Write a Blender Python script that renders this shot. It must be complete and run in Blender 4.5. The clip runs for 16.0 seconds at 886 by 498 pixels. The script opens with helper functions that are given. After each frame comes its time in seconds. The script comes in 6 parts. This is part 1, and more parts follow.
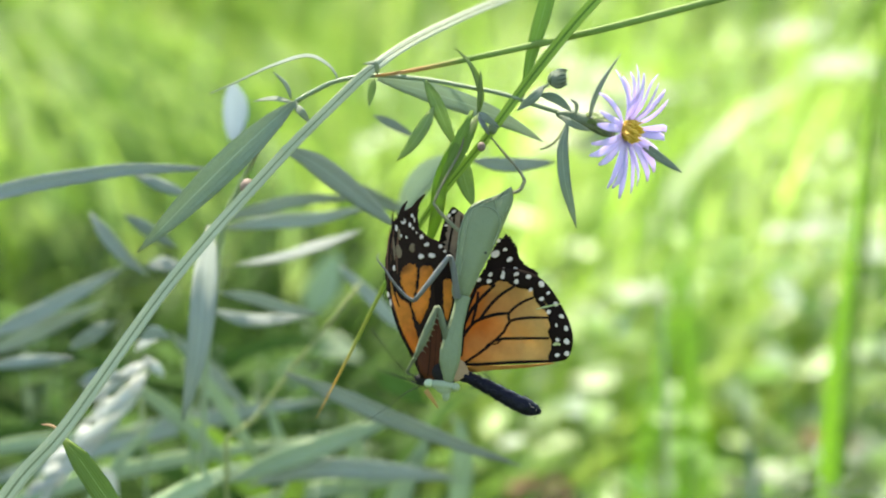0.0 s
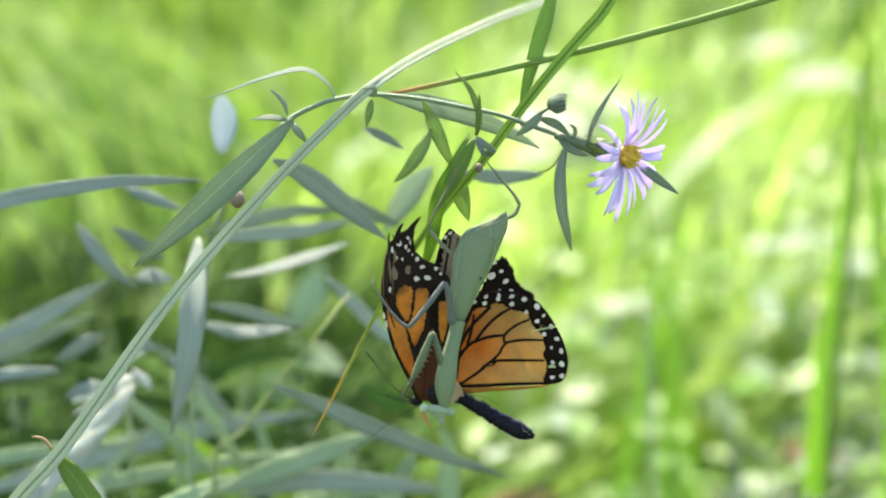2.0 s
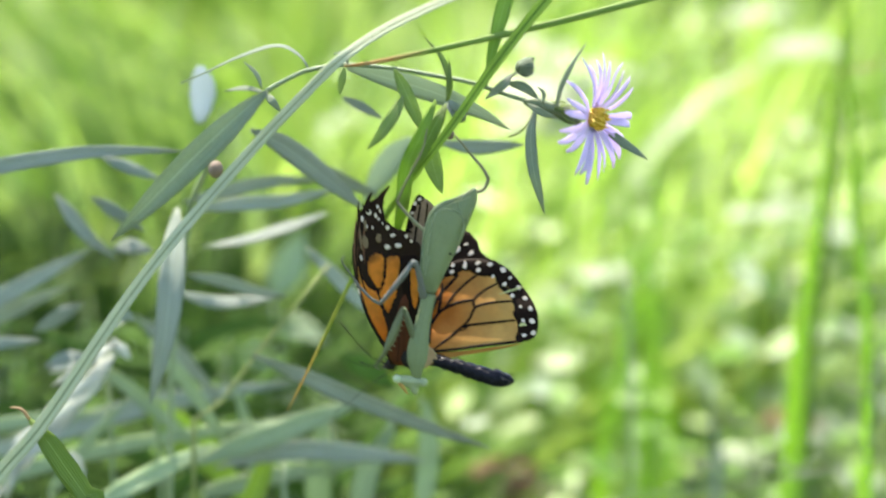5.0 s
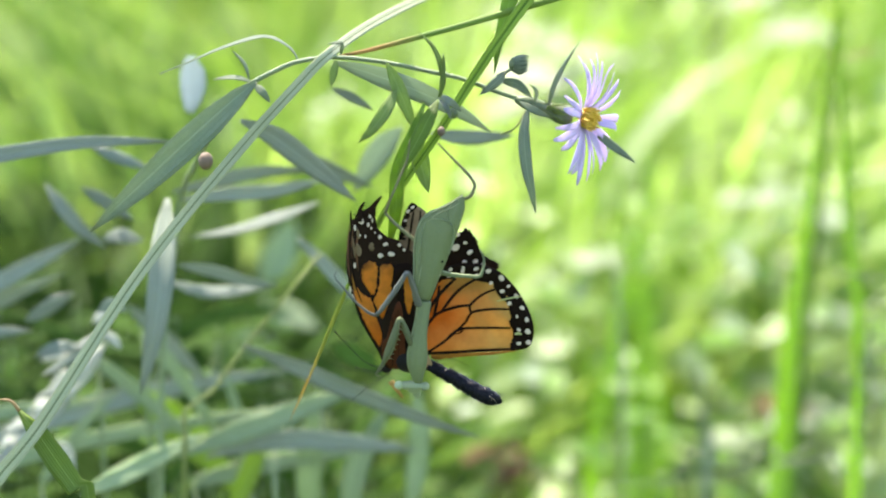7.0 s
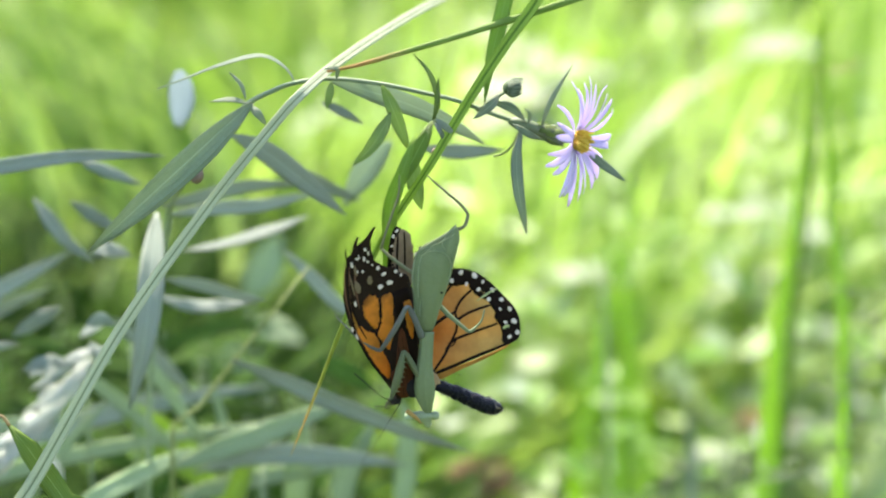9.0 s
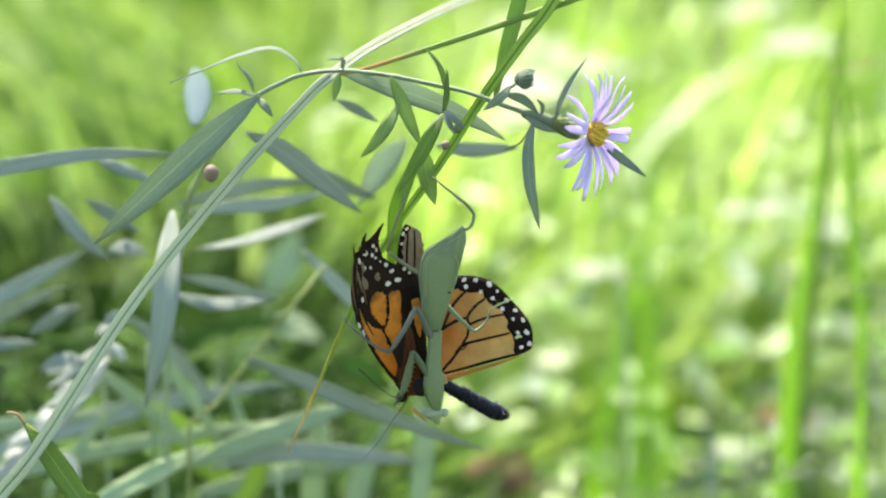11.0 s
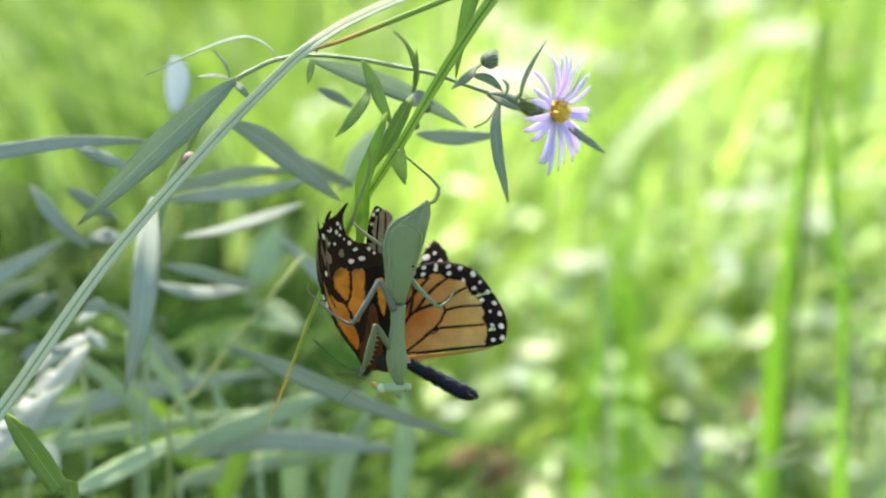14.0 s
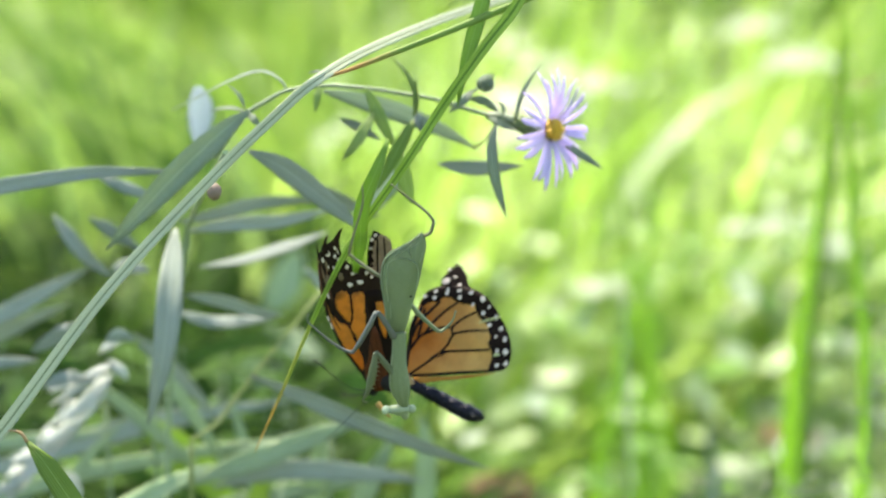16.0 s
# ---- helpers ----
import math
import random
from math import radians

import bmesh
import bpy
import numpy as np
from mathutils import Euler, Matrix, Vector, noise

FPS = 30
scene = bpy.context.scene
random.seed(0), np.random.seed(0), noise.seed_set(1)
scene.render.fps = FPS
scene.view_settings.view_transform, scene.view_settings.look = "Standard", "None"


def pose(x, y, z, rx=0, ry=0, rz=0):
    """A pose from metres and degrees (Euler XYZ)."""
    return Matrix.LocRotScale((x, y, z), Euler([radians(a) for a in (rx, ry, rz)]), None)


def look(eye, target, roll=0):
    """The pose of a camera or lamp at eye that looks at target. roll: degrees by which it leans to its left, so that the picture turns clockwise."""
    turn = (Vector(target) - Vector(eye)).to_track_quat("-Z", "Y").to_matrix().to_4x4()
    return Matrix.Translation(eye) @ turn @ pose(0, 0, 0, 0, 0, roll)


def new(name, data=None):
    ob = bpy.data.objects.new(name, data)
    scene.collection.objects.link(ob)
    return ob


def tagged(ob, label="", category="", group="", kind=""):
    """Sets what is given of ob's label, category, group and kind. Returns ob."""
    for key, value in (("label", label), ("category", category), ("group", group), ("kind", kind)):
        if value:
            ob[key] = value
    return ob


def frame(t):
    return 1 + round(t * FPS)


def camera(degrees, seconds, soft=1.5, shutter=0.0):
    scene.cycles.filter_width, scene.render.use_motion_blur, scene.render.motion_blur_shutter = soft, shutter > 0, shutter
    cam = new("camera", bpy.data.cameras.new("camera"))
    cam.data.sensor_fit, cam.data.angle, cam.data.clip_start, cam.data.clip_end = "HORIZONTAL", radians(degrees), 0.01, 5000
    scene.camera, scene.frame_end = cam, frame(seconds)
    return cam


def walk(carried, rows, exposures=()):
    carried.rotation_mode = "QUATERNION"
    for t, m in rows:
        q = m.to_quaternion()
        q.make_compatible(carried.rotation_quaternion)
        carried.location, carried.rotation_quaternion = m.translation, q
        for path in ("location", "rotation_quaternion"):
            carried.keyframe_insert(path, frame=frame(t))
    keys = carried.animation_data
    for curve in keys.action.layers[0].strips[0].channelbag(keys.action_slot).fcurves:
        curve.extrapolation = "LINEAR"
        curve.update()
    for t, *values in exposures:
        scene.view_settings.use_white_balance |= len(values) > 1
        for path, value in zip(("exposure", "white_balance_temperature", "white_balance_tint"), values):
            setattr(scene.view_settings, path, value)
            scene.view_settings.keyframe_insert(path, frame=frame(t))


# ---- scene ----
# The sheet: a plane through the insects, facing the lens, tilted 15 degrees; x right, y up, z towards the lens.
SHEET = pose(0, 0, 0.6, 75, 0, 0)
cam = camera(25, 16.0, soft=2.1, shutter=0.5)
cam.data.dof.use_dof = True
cam.data.dof.focus_distance = 0.528
cam.data.dof.aperture_fstop = 7.6
cam.data.dof.aperture_blades = 9
walk(cam, [(t, SHEET @ m) for t, m in [
        (0, pose(0.0000, 0.0000, 0.5300, 0.00, -0.00, 0.00)),
        (0.5, pose(-0.0009, -0.0012, 0.5300, 0.13, -0.16, 0.00)),
        (1, pose(-0.0018, -0.0003, 0.5300, 0.30, -0.31, 0.00)),
        (1.5, pose(-0.0039, 0.0003, 0.5300, 0.33, -0.47, 0.00)),
        (2, pose(-0.0033, -0.0003, 0.5300, 0.37, -0.62, 0.00)),
        (2.5, pose(-0.0039, 0.0000, 0.5300, 0.29, -0.75, 0.00)),
        (3, pose(-0.0045, 0.0003, 0.5300, 0.35, -0.78, 0.00)),
        (3.5, pose(-0.0048, 0.0009, 0.5300, 0.46, -0.87, 0.00)),
        (4, pose(-0.0057, 0.0015, 0.5300, 0.38, -0.90, 0.00)),
        (4.5, pose(-0.0033, 0.0009, 0.5300, 0.39, -0.89, 0.00)),
        (5, pose(-0.0024, 0.0003, 0.5300, -0.54, -1.14, 0.00)),
        (5.2, pose(-0.0018, 0.0006, 0.5300, -0.86, -1.38, 0.00)),
        (7.3, pose(-0.0015, 0.0030, 0.5300, -1.06, -1.34, 0.00)),
        (7.5, pose(-0.0012, 0.0030, 0.5300, -1.00, -1.56, 0.00)),
        (8, pose(-0.0018, 0.0018, 0.5300, -0.83, -1.63, 0.00)),
        (8.3, pose(-0.0030, 0.0018, 0.5300, -0.77, -1.68, 0.00)),
        (8.5, pose(-0.0015, 0.0024, 0.5300, -0.70, -1.66, 0.00)),
        (9, pose(-0.0048, 0.0030, 0.5300, -0.66, -1.94, 0.00)),
        (9.2, pose(-0.0002, 0.0030, 0.5300, -0.50, -1.98, 0.00)),
        (9.3, pose(0.0003, 0.0029, 0.5300, -0.50, -1.95, 0.00)),
        (9.4, pose(-0.0018, 0.0028, 0.5300, -0.66, -1.76, 0.00)),
        (9.5, pose(-0.0036, 0.0027, 0.5300, -0.71, -1.60, 0.00)),
        (9.7, pose(-0.0036, 0.0030, 0.5300, -0.45, -1.11, 0.00)),
        (11.8, pose(-0.0024, 0.0036, 0.5300, -0.92, -1.43, 0.00)),
        (12, pose(-0.0027, 0.0033, 0.5300, -0.81, -1.44, 0.00)),
        (12.5, pose(-0.0012, 0.0027, 0.5300, -0.81, -1.49, 0.00)),
        (13, pose(-0.0009, 0.0033, 0.5300, -0.86, -1.44, 0.00)),
        (13.5, pose(0.0015, 0.0000, 0.5300, -0.91, -1.64, 0.00)),
        (14, pose(-0.0003, 0.0018, 0.5300, -0.95, -1.66, 0.00)),
        (14.5, pose(0.0021, 0.0015, 0.5300, -0.66, -1.61, 0.00)),
        (15, pose(0.0027, 0.0015, 0.5300, -0.71, -1.64, 0.00)),
        (15.2, pose(0.0084, 0.0006, 0.5300, -0.83, -1.37, 0.00)),
        (15.5, pose(-0.0003, 0.0036, 0.5300, -0.59, -1.19, 0.00)),
        (15.8, pose(-0.0030, 0.0039, 0.5300, -0.33, -1.22, 0.00)),
        (16, pose(-0.0033, 0.0039, 0.5300, -0.28, -1.28, 0.00)),
]], exposures=[(0.0, 2.03, 7000, 9), (16.0, 2.03, 7000, 9)])

# ---- world and sun ----
SUN_HEIGHT, SUN_TURN = 56.0, 200.0   # degrees above the horizon; compass turn of the sky's sun
world = bpy.data.worlds.new("sky")
scene.world = world
world.use_nodes = True
sky = world.node_tree.nodes.new("ShaderNodeTexSky")
sky.sky_type = "NISHITA"
sky.sun_disc = False
sky.sun_elevation = radians(SUN_HEIGHT)
sky.sun_rotation = radians(-18)
world.node_tree.links.new(sky.outputs[0], world.node_tree.nodes["Background"].inputs[0])
world.node_tree.nodes["Background"].inputs[1].default_value = 0.145
sun = new("sun", bpy.data.lights.new("sun", "SUN"))
sun.data.energy = 4.3
sun.data.angle = radians(0.5)
sun.data.color = (1.0, 0.95, 0.86)
el, az = radians(SUN_HEIGHT), radians(18)
sun.matrix_basis = look((0, 0, 0), (math.sin(az) * math.cos(el), -math.cos(az) * math.cos(el), -math.sin(el)))
sun.location = (-1, 3, 5)


# ---- materials ----
def tree(name):
    m = bpy.data.materials.new(name)
    m.use_nodes = True
    nt = m.node_tree
    nt.nodes.clear()
    return m, nt


def node(nt, kind, links=(), **values):
    n = nt.nodes.new(kind)
    for key, v in values.items():
        if key in ("operation", "blend_type", "data_type", "noise_dimensions", "feature"):
            if key == "operation":
                n.operation = v
            elif key == "blend_type":
                n.blend_type = v
            elif key == "feature":
                n.feature = v
        else:
            n.inputs[key.replace("_", " ")].default_value = v
    for key, out in dict(links).items():
        nt.links.new(out, n.inputs[key])
    return n


def ramp(nt, fac, stops):
    r = nt.nodes.new("ShaderNodeValToRGB")
    e = r.color_ramp.elements
    while len(e) < len(stops):
        e.new(0.5)
    for el_, (p, c) in zip(e, stops):
        el_.position = p
        el_.color = (*c, 1)
    nt.links.new(fac, r.inputs[0])
    return r.outputs[0]


def mix(nt, fac, a, b, how="MIX"):
    n = nt.nodes.new("ShaderNodeMixRGB")
    n.blend_type = how
    for i, v in enumerate((fac, a, b)):
        if isinstance(v, (int, float)):
            n.inputs[i].default_value = v
        elif isinstance(v, tuple):
            n.inputs[i].default_value = (*v, 1)
        else:
            nt.links.new(v, n.inputs[i])
    return n.outputs[0]


def math_node(nt, op, a, b=0.0):
    n = nt.nodes.new("ShaderNodeMath")
    n.operation = op
    for i, v in enumerate((a, b)):
        if isinstance(v, (int, float)):
            n.inputs[i].default_value = v
        else:
            nt.links.new(v, n.inputs[i])
    return n.outputs[0]


def finish(nt, colour, rough=0.5, trans=0.0, trans_colour=None, bump=None, bump_size=0.0003, coat=0.0, spec=0.5, sheen=0.0):
    p = nt.nodes.new("ShaderNodeBsdfPrincipled")
    if isinstance(colour, tuple):
        p.inputs["Base Color"].default_value = (*colour, 1)
    else:
        nt.links.new(colour, p.inputs["Base Color"])
    if isinstance(rough, float):
        p.inputs["Roughness"].default_value = rough
    else:
        nt.links.new(rough, p.inputs["Roughness"])
    p.inputs["Coat Weight"].default_value = coat
    p.inputs["Specular IOR Level"].default_value = spec
    p.inputs["Sheen Weight"].default_value = sheen
    if bump is not None:
        b = nt.nodes.new("ShaderNodeBump")
        b.inputs["Distance"].default_value = bump_size
        b.inputs["Strength"].default_value = 0.8
        nt.links.new(bump, b.inputs["Height"])
        nt.links.new(b.outputs[0], p.inputs["Normal"])
    out = nt.nodes.new("ShaderNodeOutputMaterial")
    last = p.outputs[0]
    if trans:
        t = nt.nodes.new("ShaderNodeBsdfTranslucent")
        c = trans_colour or colour
        if isinstance(c, tuple):
            t.inputs[0].default_value = (*c, 1)
        else:
            nt.links.new(c, t.inputs[0])
        m = nt.nodes.new("ShaderNodeMixShader")
        m.inputs[0].default_value = trans
        nt.links.new(last, m.inputs[1])
        nt.links.new(t.outputs[0], m.inputs[2])
        last = m.outputs[0]
    nt.links.new(last, out.inputs[0])


def leaf_mat(name, dark, light, rib, rough=0.45, trans=0.3, tip=None, ribs=9.0, rib_width=0.022, vary=0.3, spec=0.5, net=0.0):
    """Leaf or stalk: u runs along, v across. Fine lengthwise veins, a midrib, mottling, an optional dry tip."""
    m, nt = tree(name)
    uv = nt.nodes.new("ShaderNodeUVMap")
    sep = nt.nodes.new("ShaderNodeSeparateXYZ")
    nt.links.new(uv.outputs[0], sep.inputs[0])
    u, v = sep.outputs[0], sep.outputs[1]
    geo = nt.nodes.new("ShaderNodeTexCoord")
    big = node(nt, "ShaderNodeTexNoise", {"Vector": geo.outputs["Object"]}, Scale=70.0, Detail=3.0)
    fine = node(nt, "ShaderNodeTexNoise", {"Vector": geo.outputs["Object"]}, Scale=900.0, Detail=2.0)
    stripes = math_node(nt, "SINE", math_node(nt, "MULTIPLY", v, ribs * 6.2832))
    col = mix(nt, big.outputs[0], dark, light)
    col = mix(nt, math_node(nt, "MULTIPLY", fine.outputs[0], 0.5), col, light)
    info = nt.nodes.new("ShaderNodeObjectInfo")
    hsv = nt.nodes.new("ShaderNodeHueSaturation")
    nt.links.new(col, hsv.inputs["Color"])
    nt.links.new(math_node(nt, "ADD", 1.0 - vary / 2, math_node(nt, "MULTIPLY", info.outputs["Random"], vary)), hsv.inputs["Value"])
    col = hsv.outputs[0]
    if net:
        cells = node(nt, "ShaderNodeTexVoronoi", {"Vector": geo.outputs["Object"]}, Scale=420.0)
        cells.feature = "DISTANCE_TO_EDGE"
        edge = math_node(nt, "MULTIPLY", math_node(nt, "LESS_THAN", cells.outputs["Distance"], 0.07), abs(net))
        col = mix(nt, edge, col, rib if net > 0 else dark)
    off = math_node(nt, "ABSOLUTE", math_node(nt, "SUBTRACT", v, 0.5))
    near = math_node(nt, "LESS_THAN", off, rib_width)
    col = mix(nt, math_node(nt, "MULTIPLY", near, 0.75), col, rib)
    if tip:
        start, end, tc = tip
        f = nt.nodes.new("ShaderNodeMapRange")
        f.inputs["From Min"].default_value, f.inputs["From Max"].default_value = start, end
        nt.links.new(math_node(nt, "ADD", u, math_node(nt, "MULTIPLY", math_node(nt, "SUBTRACT", big.outputs[0], 0.5), 0.12)), f.inputs[0])
        col = mix(nt, f.outputs[0], col, tc)
    relief = math_node(nt, "ADD", math_node(nt, "MULTIPLY", stripes, 0.4), fine.outputs[0])
    finish(nt, col, rough, trans, None, relief, 0.00025, spec=spec)
    return m


GREY_LEAF = leaf_mat("aster leaf", (0.20, 0.265, 0.155), (0.33, 0.395, 0.275), (0.44, 0.51, 0.36), 0.55, 0.4, spec=0.35, net=-0.14)
MID_LEAF = leaf_mat("young aster leaf", (0.21, 0.31, 0.07), (0.34, 0.45, 0.15), (0.43, 0.54, 0.22), 0.55, 0.5, spec=0.3, net=-0.18)
BLUE_LEAF = leaf_mat("shaded aster leaf", (0.22, 0.265, 0.19), (0.35, 0.395, 0.315), (0.39, 0.44, 0.35), 0.6, 0.28, spec=0.25)
THIN_LEAF = leaf_mat("thin aster leaf", (0.30, 0.37, 0.25), (0.42, 0.50, 0.37), (0.46, 0.54, 0.40), 0.5, 0.55)
SHADE_LEAF = leaf_mat("shade-dark thicket leaf", (0.010, 0.034, 0.004), (0.075, 0.14, 0.028), (0.09, 0.16, 0.035), 0.7, 0.2, vary=1.3, spec=0.04)
SPROUT = leaf_mat("olive green leaf", (0.12, 0.20, 0.025), (0.21, 0.31, 0.055), (0.28, 0.38, 0.10), 0.5, 0.35, spec=0.3)
LOW_LEAF = leaf_mat("low grass leaf", (0.24, 0.325, 0.155), (0.40, 0.495, 0.295), (0.45, 0.54, 0.34), 0.55, 0.4, spec=0.25)
PALE_LEAF = leaf_mat("pale leaf", (0.19, 0.24, 0.19), (0.29, 0.34, 0.28), (0.30, 0.36, 0.28), 0.55, 0.3, spec=0.3)
GREEN_LEAF = leaf_mat("grass leaf", (0.14, 0.26, 0.028), (0.25, 0.38, 0.065), (0.32, 0.46, 0.12), 0.5, 0.4, spec=0.3)
STEM = leaf_mat("aster stem", (0.20, 0.28, 0.13), (0.32, 0.40, 0.23), (0.55, 0.60, 0.45), 0.55, 0.1, rib_width=0.12, spec=0.35)
BLADE = leaf_mat("grass blade", (0.34, 0.38, 0.22), (0.50, 0.53, 0.36), (0.11, 0.15, 0.06), 0.6, 0.25, rib_width=0.07, ribs=5.0, spec=0.2)
GOLD_STALK = leaf_mat("golden grass stalk", (0.16, 0.27, 0.04), (0.28, 0.40, 0.10), (0.40, 0.52, 0.2), 0.6, 0.3, tip=(0.80, 0.90, (0.52, 0.32, 0.11)), spec=0.2)
TIP_STALK = leaf_mat("yellow-tipped grass stalk", (0.18, 0.29, 0.03), (0.31, 0.44, 0.07), (0.06, 0.14, 0.015), 0.55, 0.3, tip=(0.88, 0.97, (0.55, 0.33, 0.06)), ribs=4.0, spec=0.2, rib_width=0.10)
TWIG = leaf_mat("yellowish twig", (0.20, 0.25, 0.06), (0.32, 0.36, 0.12), (0.34, 0.38, 0.14), 0.5, 0.05)
BACKLIT = leaf_mat("thin pale leaf", (0.38, 0.43, 0.43), (0.50, 0.55, 0.57), (0.47, 0.52, 0.53), 0.55, 0.55, spec=0.3)
FRESH = leaf_mat("fresh leaf", (0.22, 0.35, 0.035), (0.35, 0.47, 0.08), (0.40, 0.53, 0.13), 0.5, 0.5, spec=0.3)
WIDE_BLADE = leaf_mat("broad grass blade", (0.30, 0.48, 0.045), (0.46, 0.66, 0.11), (0.48, 0.68, 0.14), 0.45, 0.65)
DRY_LEAF = leaf_mat("dry white leaf", (0.42, 0.45, 0.39), (0.62, 0.65, 0.58), (0.6, 0.63, 0.56), 0.5, 0.5)
CREAM_LEAF = leaf_mat("cream dry leaf", (0.34, 0.36, 0.25), (0.50, 0.51, 0.40), (0.50, 0.51, 0.40), 0.6, 0.4, spec=0.25)
GLARE_LEAF = leaf_mat("leaf paled as sun highlight", (0.26, 0.34, 0.18), (0.40, 0.46, 0.31), (0.40, 0.46, 0.31), 0.55, 0.4, spec=0.3)
PETAL = leaf_mat("lilac petal", (0.62, 0.50, 0.82), (0.81, 0.72, 0.93), (0.70, 0.58, 0.88), 0.55, 0.5, ribs=4.0, rib_width=0.02, vary=0.14, spec=0.3)
MANTIS = leaf_mat("mantis green", (0.145, 0.18, 0.085), (0.205, 0.245, 0.128), (0.205, 0.245, 0.128), 0.6, 0.15, ribs=3.0, rib_width=0.0, vary=0.0, spec=0.2, net=-0.12)
LIMB = leaf_mat("mantis limb", (0.11, 0.13, 0.065), (0.175, 0.20, 0.11), (0.175, 0.20, 0.11), 0.6, 0.05, vary=0.0, spec=0.2)
GREY_LIMB = leaf_mat("grey mantis limb", (0.11, 0.115, 0.10), (0.20, 0.205, 0.18), (0.20, 0.205, 0.18), 0.6, 0.05, vary=0.0, spec=0.2)
OLIVE_LIMB = leaf_mat("olive mantis limb", (0.17, 0.17, 0.08), (0.27, 0.27, 0.15), (0.27, 0.27, 0.15), 0.6, 0.05, vary=0.0, spec=0.2)
MANTIS_HEAD = leaf_mat("mantis face", (0.21, 0.255, 0.14), (0.30, 0.345, 0.21), (0.30, 0.345, 0.21), 0.6, 0.08, vary=0.0, spec=0.2)
MANTIS_PALE = leaf_mat("mantis pale edge", (0.30, 0.37, 0.21), (0.44, 0.51, 0.33), (0.44, 0.51, 0.33), 0.6, 0.1, vary=0.0, spec=0.15)


def plain(name, a, b, rough=0.5, scale=500.0, trans=0.0, bump=0.0002, spec=0.5, sheen=0.0):
    m, nt = tree(name)
    geo = nt.nodes.new("ShaderNodeTexCoord")
    n1 = node(nt, "ShaderNodeTexNoise", {"Vector": geo.outputs["Object"]}, Scale=scale, Detail=3.0)
    n2 = node(nt, "ShaderNodeTexNoise", {"Vector": geo.outputs["Object"]}, Scale=scale / 7, Detail=2.0)
    col = mix(nt, math_node(nt, "MULTIPLY", math_node(nt, "ADD", n1.outputs[0], n2.outputs[0]), 0.5), a, b)
    finish(nt, col, rough, trans, None, n1.outputs[0], bump, spec=spec, sheen=sheen)
    return m


BLACK_WING = plain("black wing scales", (0.0015, 0.001, 0.0008), (0.016, 0.008, 0.004), 0.7, 260, spec=0.06)
SPOT = plain("white wing spot", (0.36, 0.29, 0.22), (0.76, 0.64, 0.52), 0.65, 1100, spec=0.2)
TEAR = plain("background glow in a tear", (0.42, 0.48, 0.16), (0.62, 0.62, 0.30), 0.6, 800, 0.4)
WORN_WING = plain("worn dark wing tip", (0.0015, 0.001, 0.0008), (0.034, 0.019, 0.011), 0.7, 300, 0.05, spec=0.06)
SMOKE = plain("worn smoky scales", (0.07, 0.04, 0.02), (0.32, 0.24, 0.13), 0.6, 420, 0.3, spec=0.2)
BROWN_WING = plain("brown inner wing", (0.012, 0.004, 0.002), (0.13, 0.034, 0.006), 0.6, 300, 0.1, spec=0.15)
GREY_WING = plain("grey-brown wing", (0.03, 0.016, 0.008), (0.42, 0.29, 0.18), 0.6, 420, 0.15, spec=0.15)
TAN_WING = plain("dull orange wing edge", (0.22, 0.08, 0.012), (0.40, 0.20, 0.04), 0.6, 500, 0.15, spec=0.1)
ABDOMEN = plain("black abdomen", (0.001, 0.001, 0.0015), (0.010, 0.010, 0.017), 0.4, 700, bump=0.0009, spec=0.12)
FUR = plain("dark thorax fur", (0.003, 0.003, 0.003), (0.02, 0.017, 0.014), 0.8, 1500, spec=0.2)
DISC = plain("yellow flower disc", (0.42, 0.25, 0.012), (0.74, 0.48, 0.04), 0.6, 900)
FLORET = plain("golden floret", (0.74, 0.46, 0.03), (0.95, 0.72, 0.12), 0.55, 900, 0.3)
BUD = plain("green bud", (0.06, 0.085, 0.035), (0.13, 0.17, 0.075), 0.6, 900)
PINK_BUD = plain("pinkish bud", (0.11, 0.08, 0.055), (0.23, 0.16, 0.12), 0.65, 900, spec=0.25)
BROWN = plain("brown dry tip", (0.22, 0.12, 0.05), (0.40, 0.26, 0.12), 0.6, 500)
STRAW = plain("pale straw", (0.24, 0.26, 0.14), (0.36, 0.36, 0.22), 0.6, 200)
DEAD = plain("dead brown leaf", (0.05, 0.028, 0.012), (0.11, 0.06, 0.026), 0.75, 120, spec=0.15)
STREAK = plain("brown wing streak", (0.05, 0.022, 0.010), (0.20, 0.10, 0.055), 0.65, 500, spec=0.1)
ROOT_TAN = plain("tan wing root", (0.20, 0.12, 0.055), (0.42, 0.29, 0.16), 0.65, 400, spec=0.15)
MOUTH = plain("yellow mouthparts", (0.26, 0.14, 0.03), (0.38, 0.23, 0.07), 0.6, 500, spec=0.2)


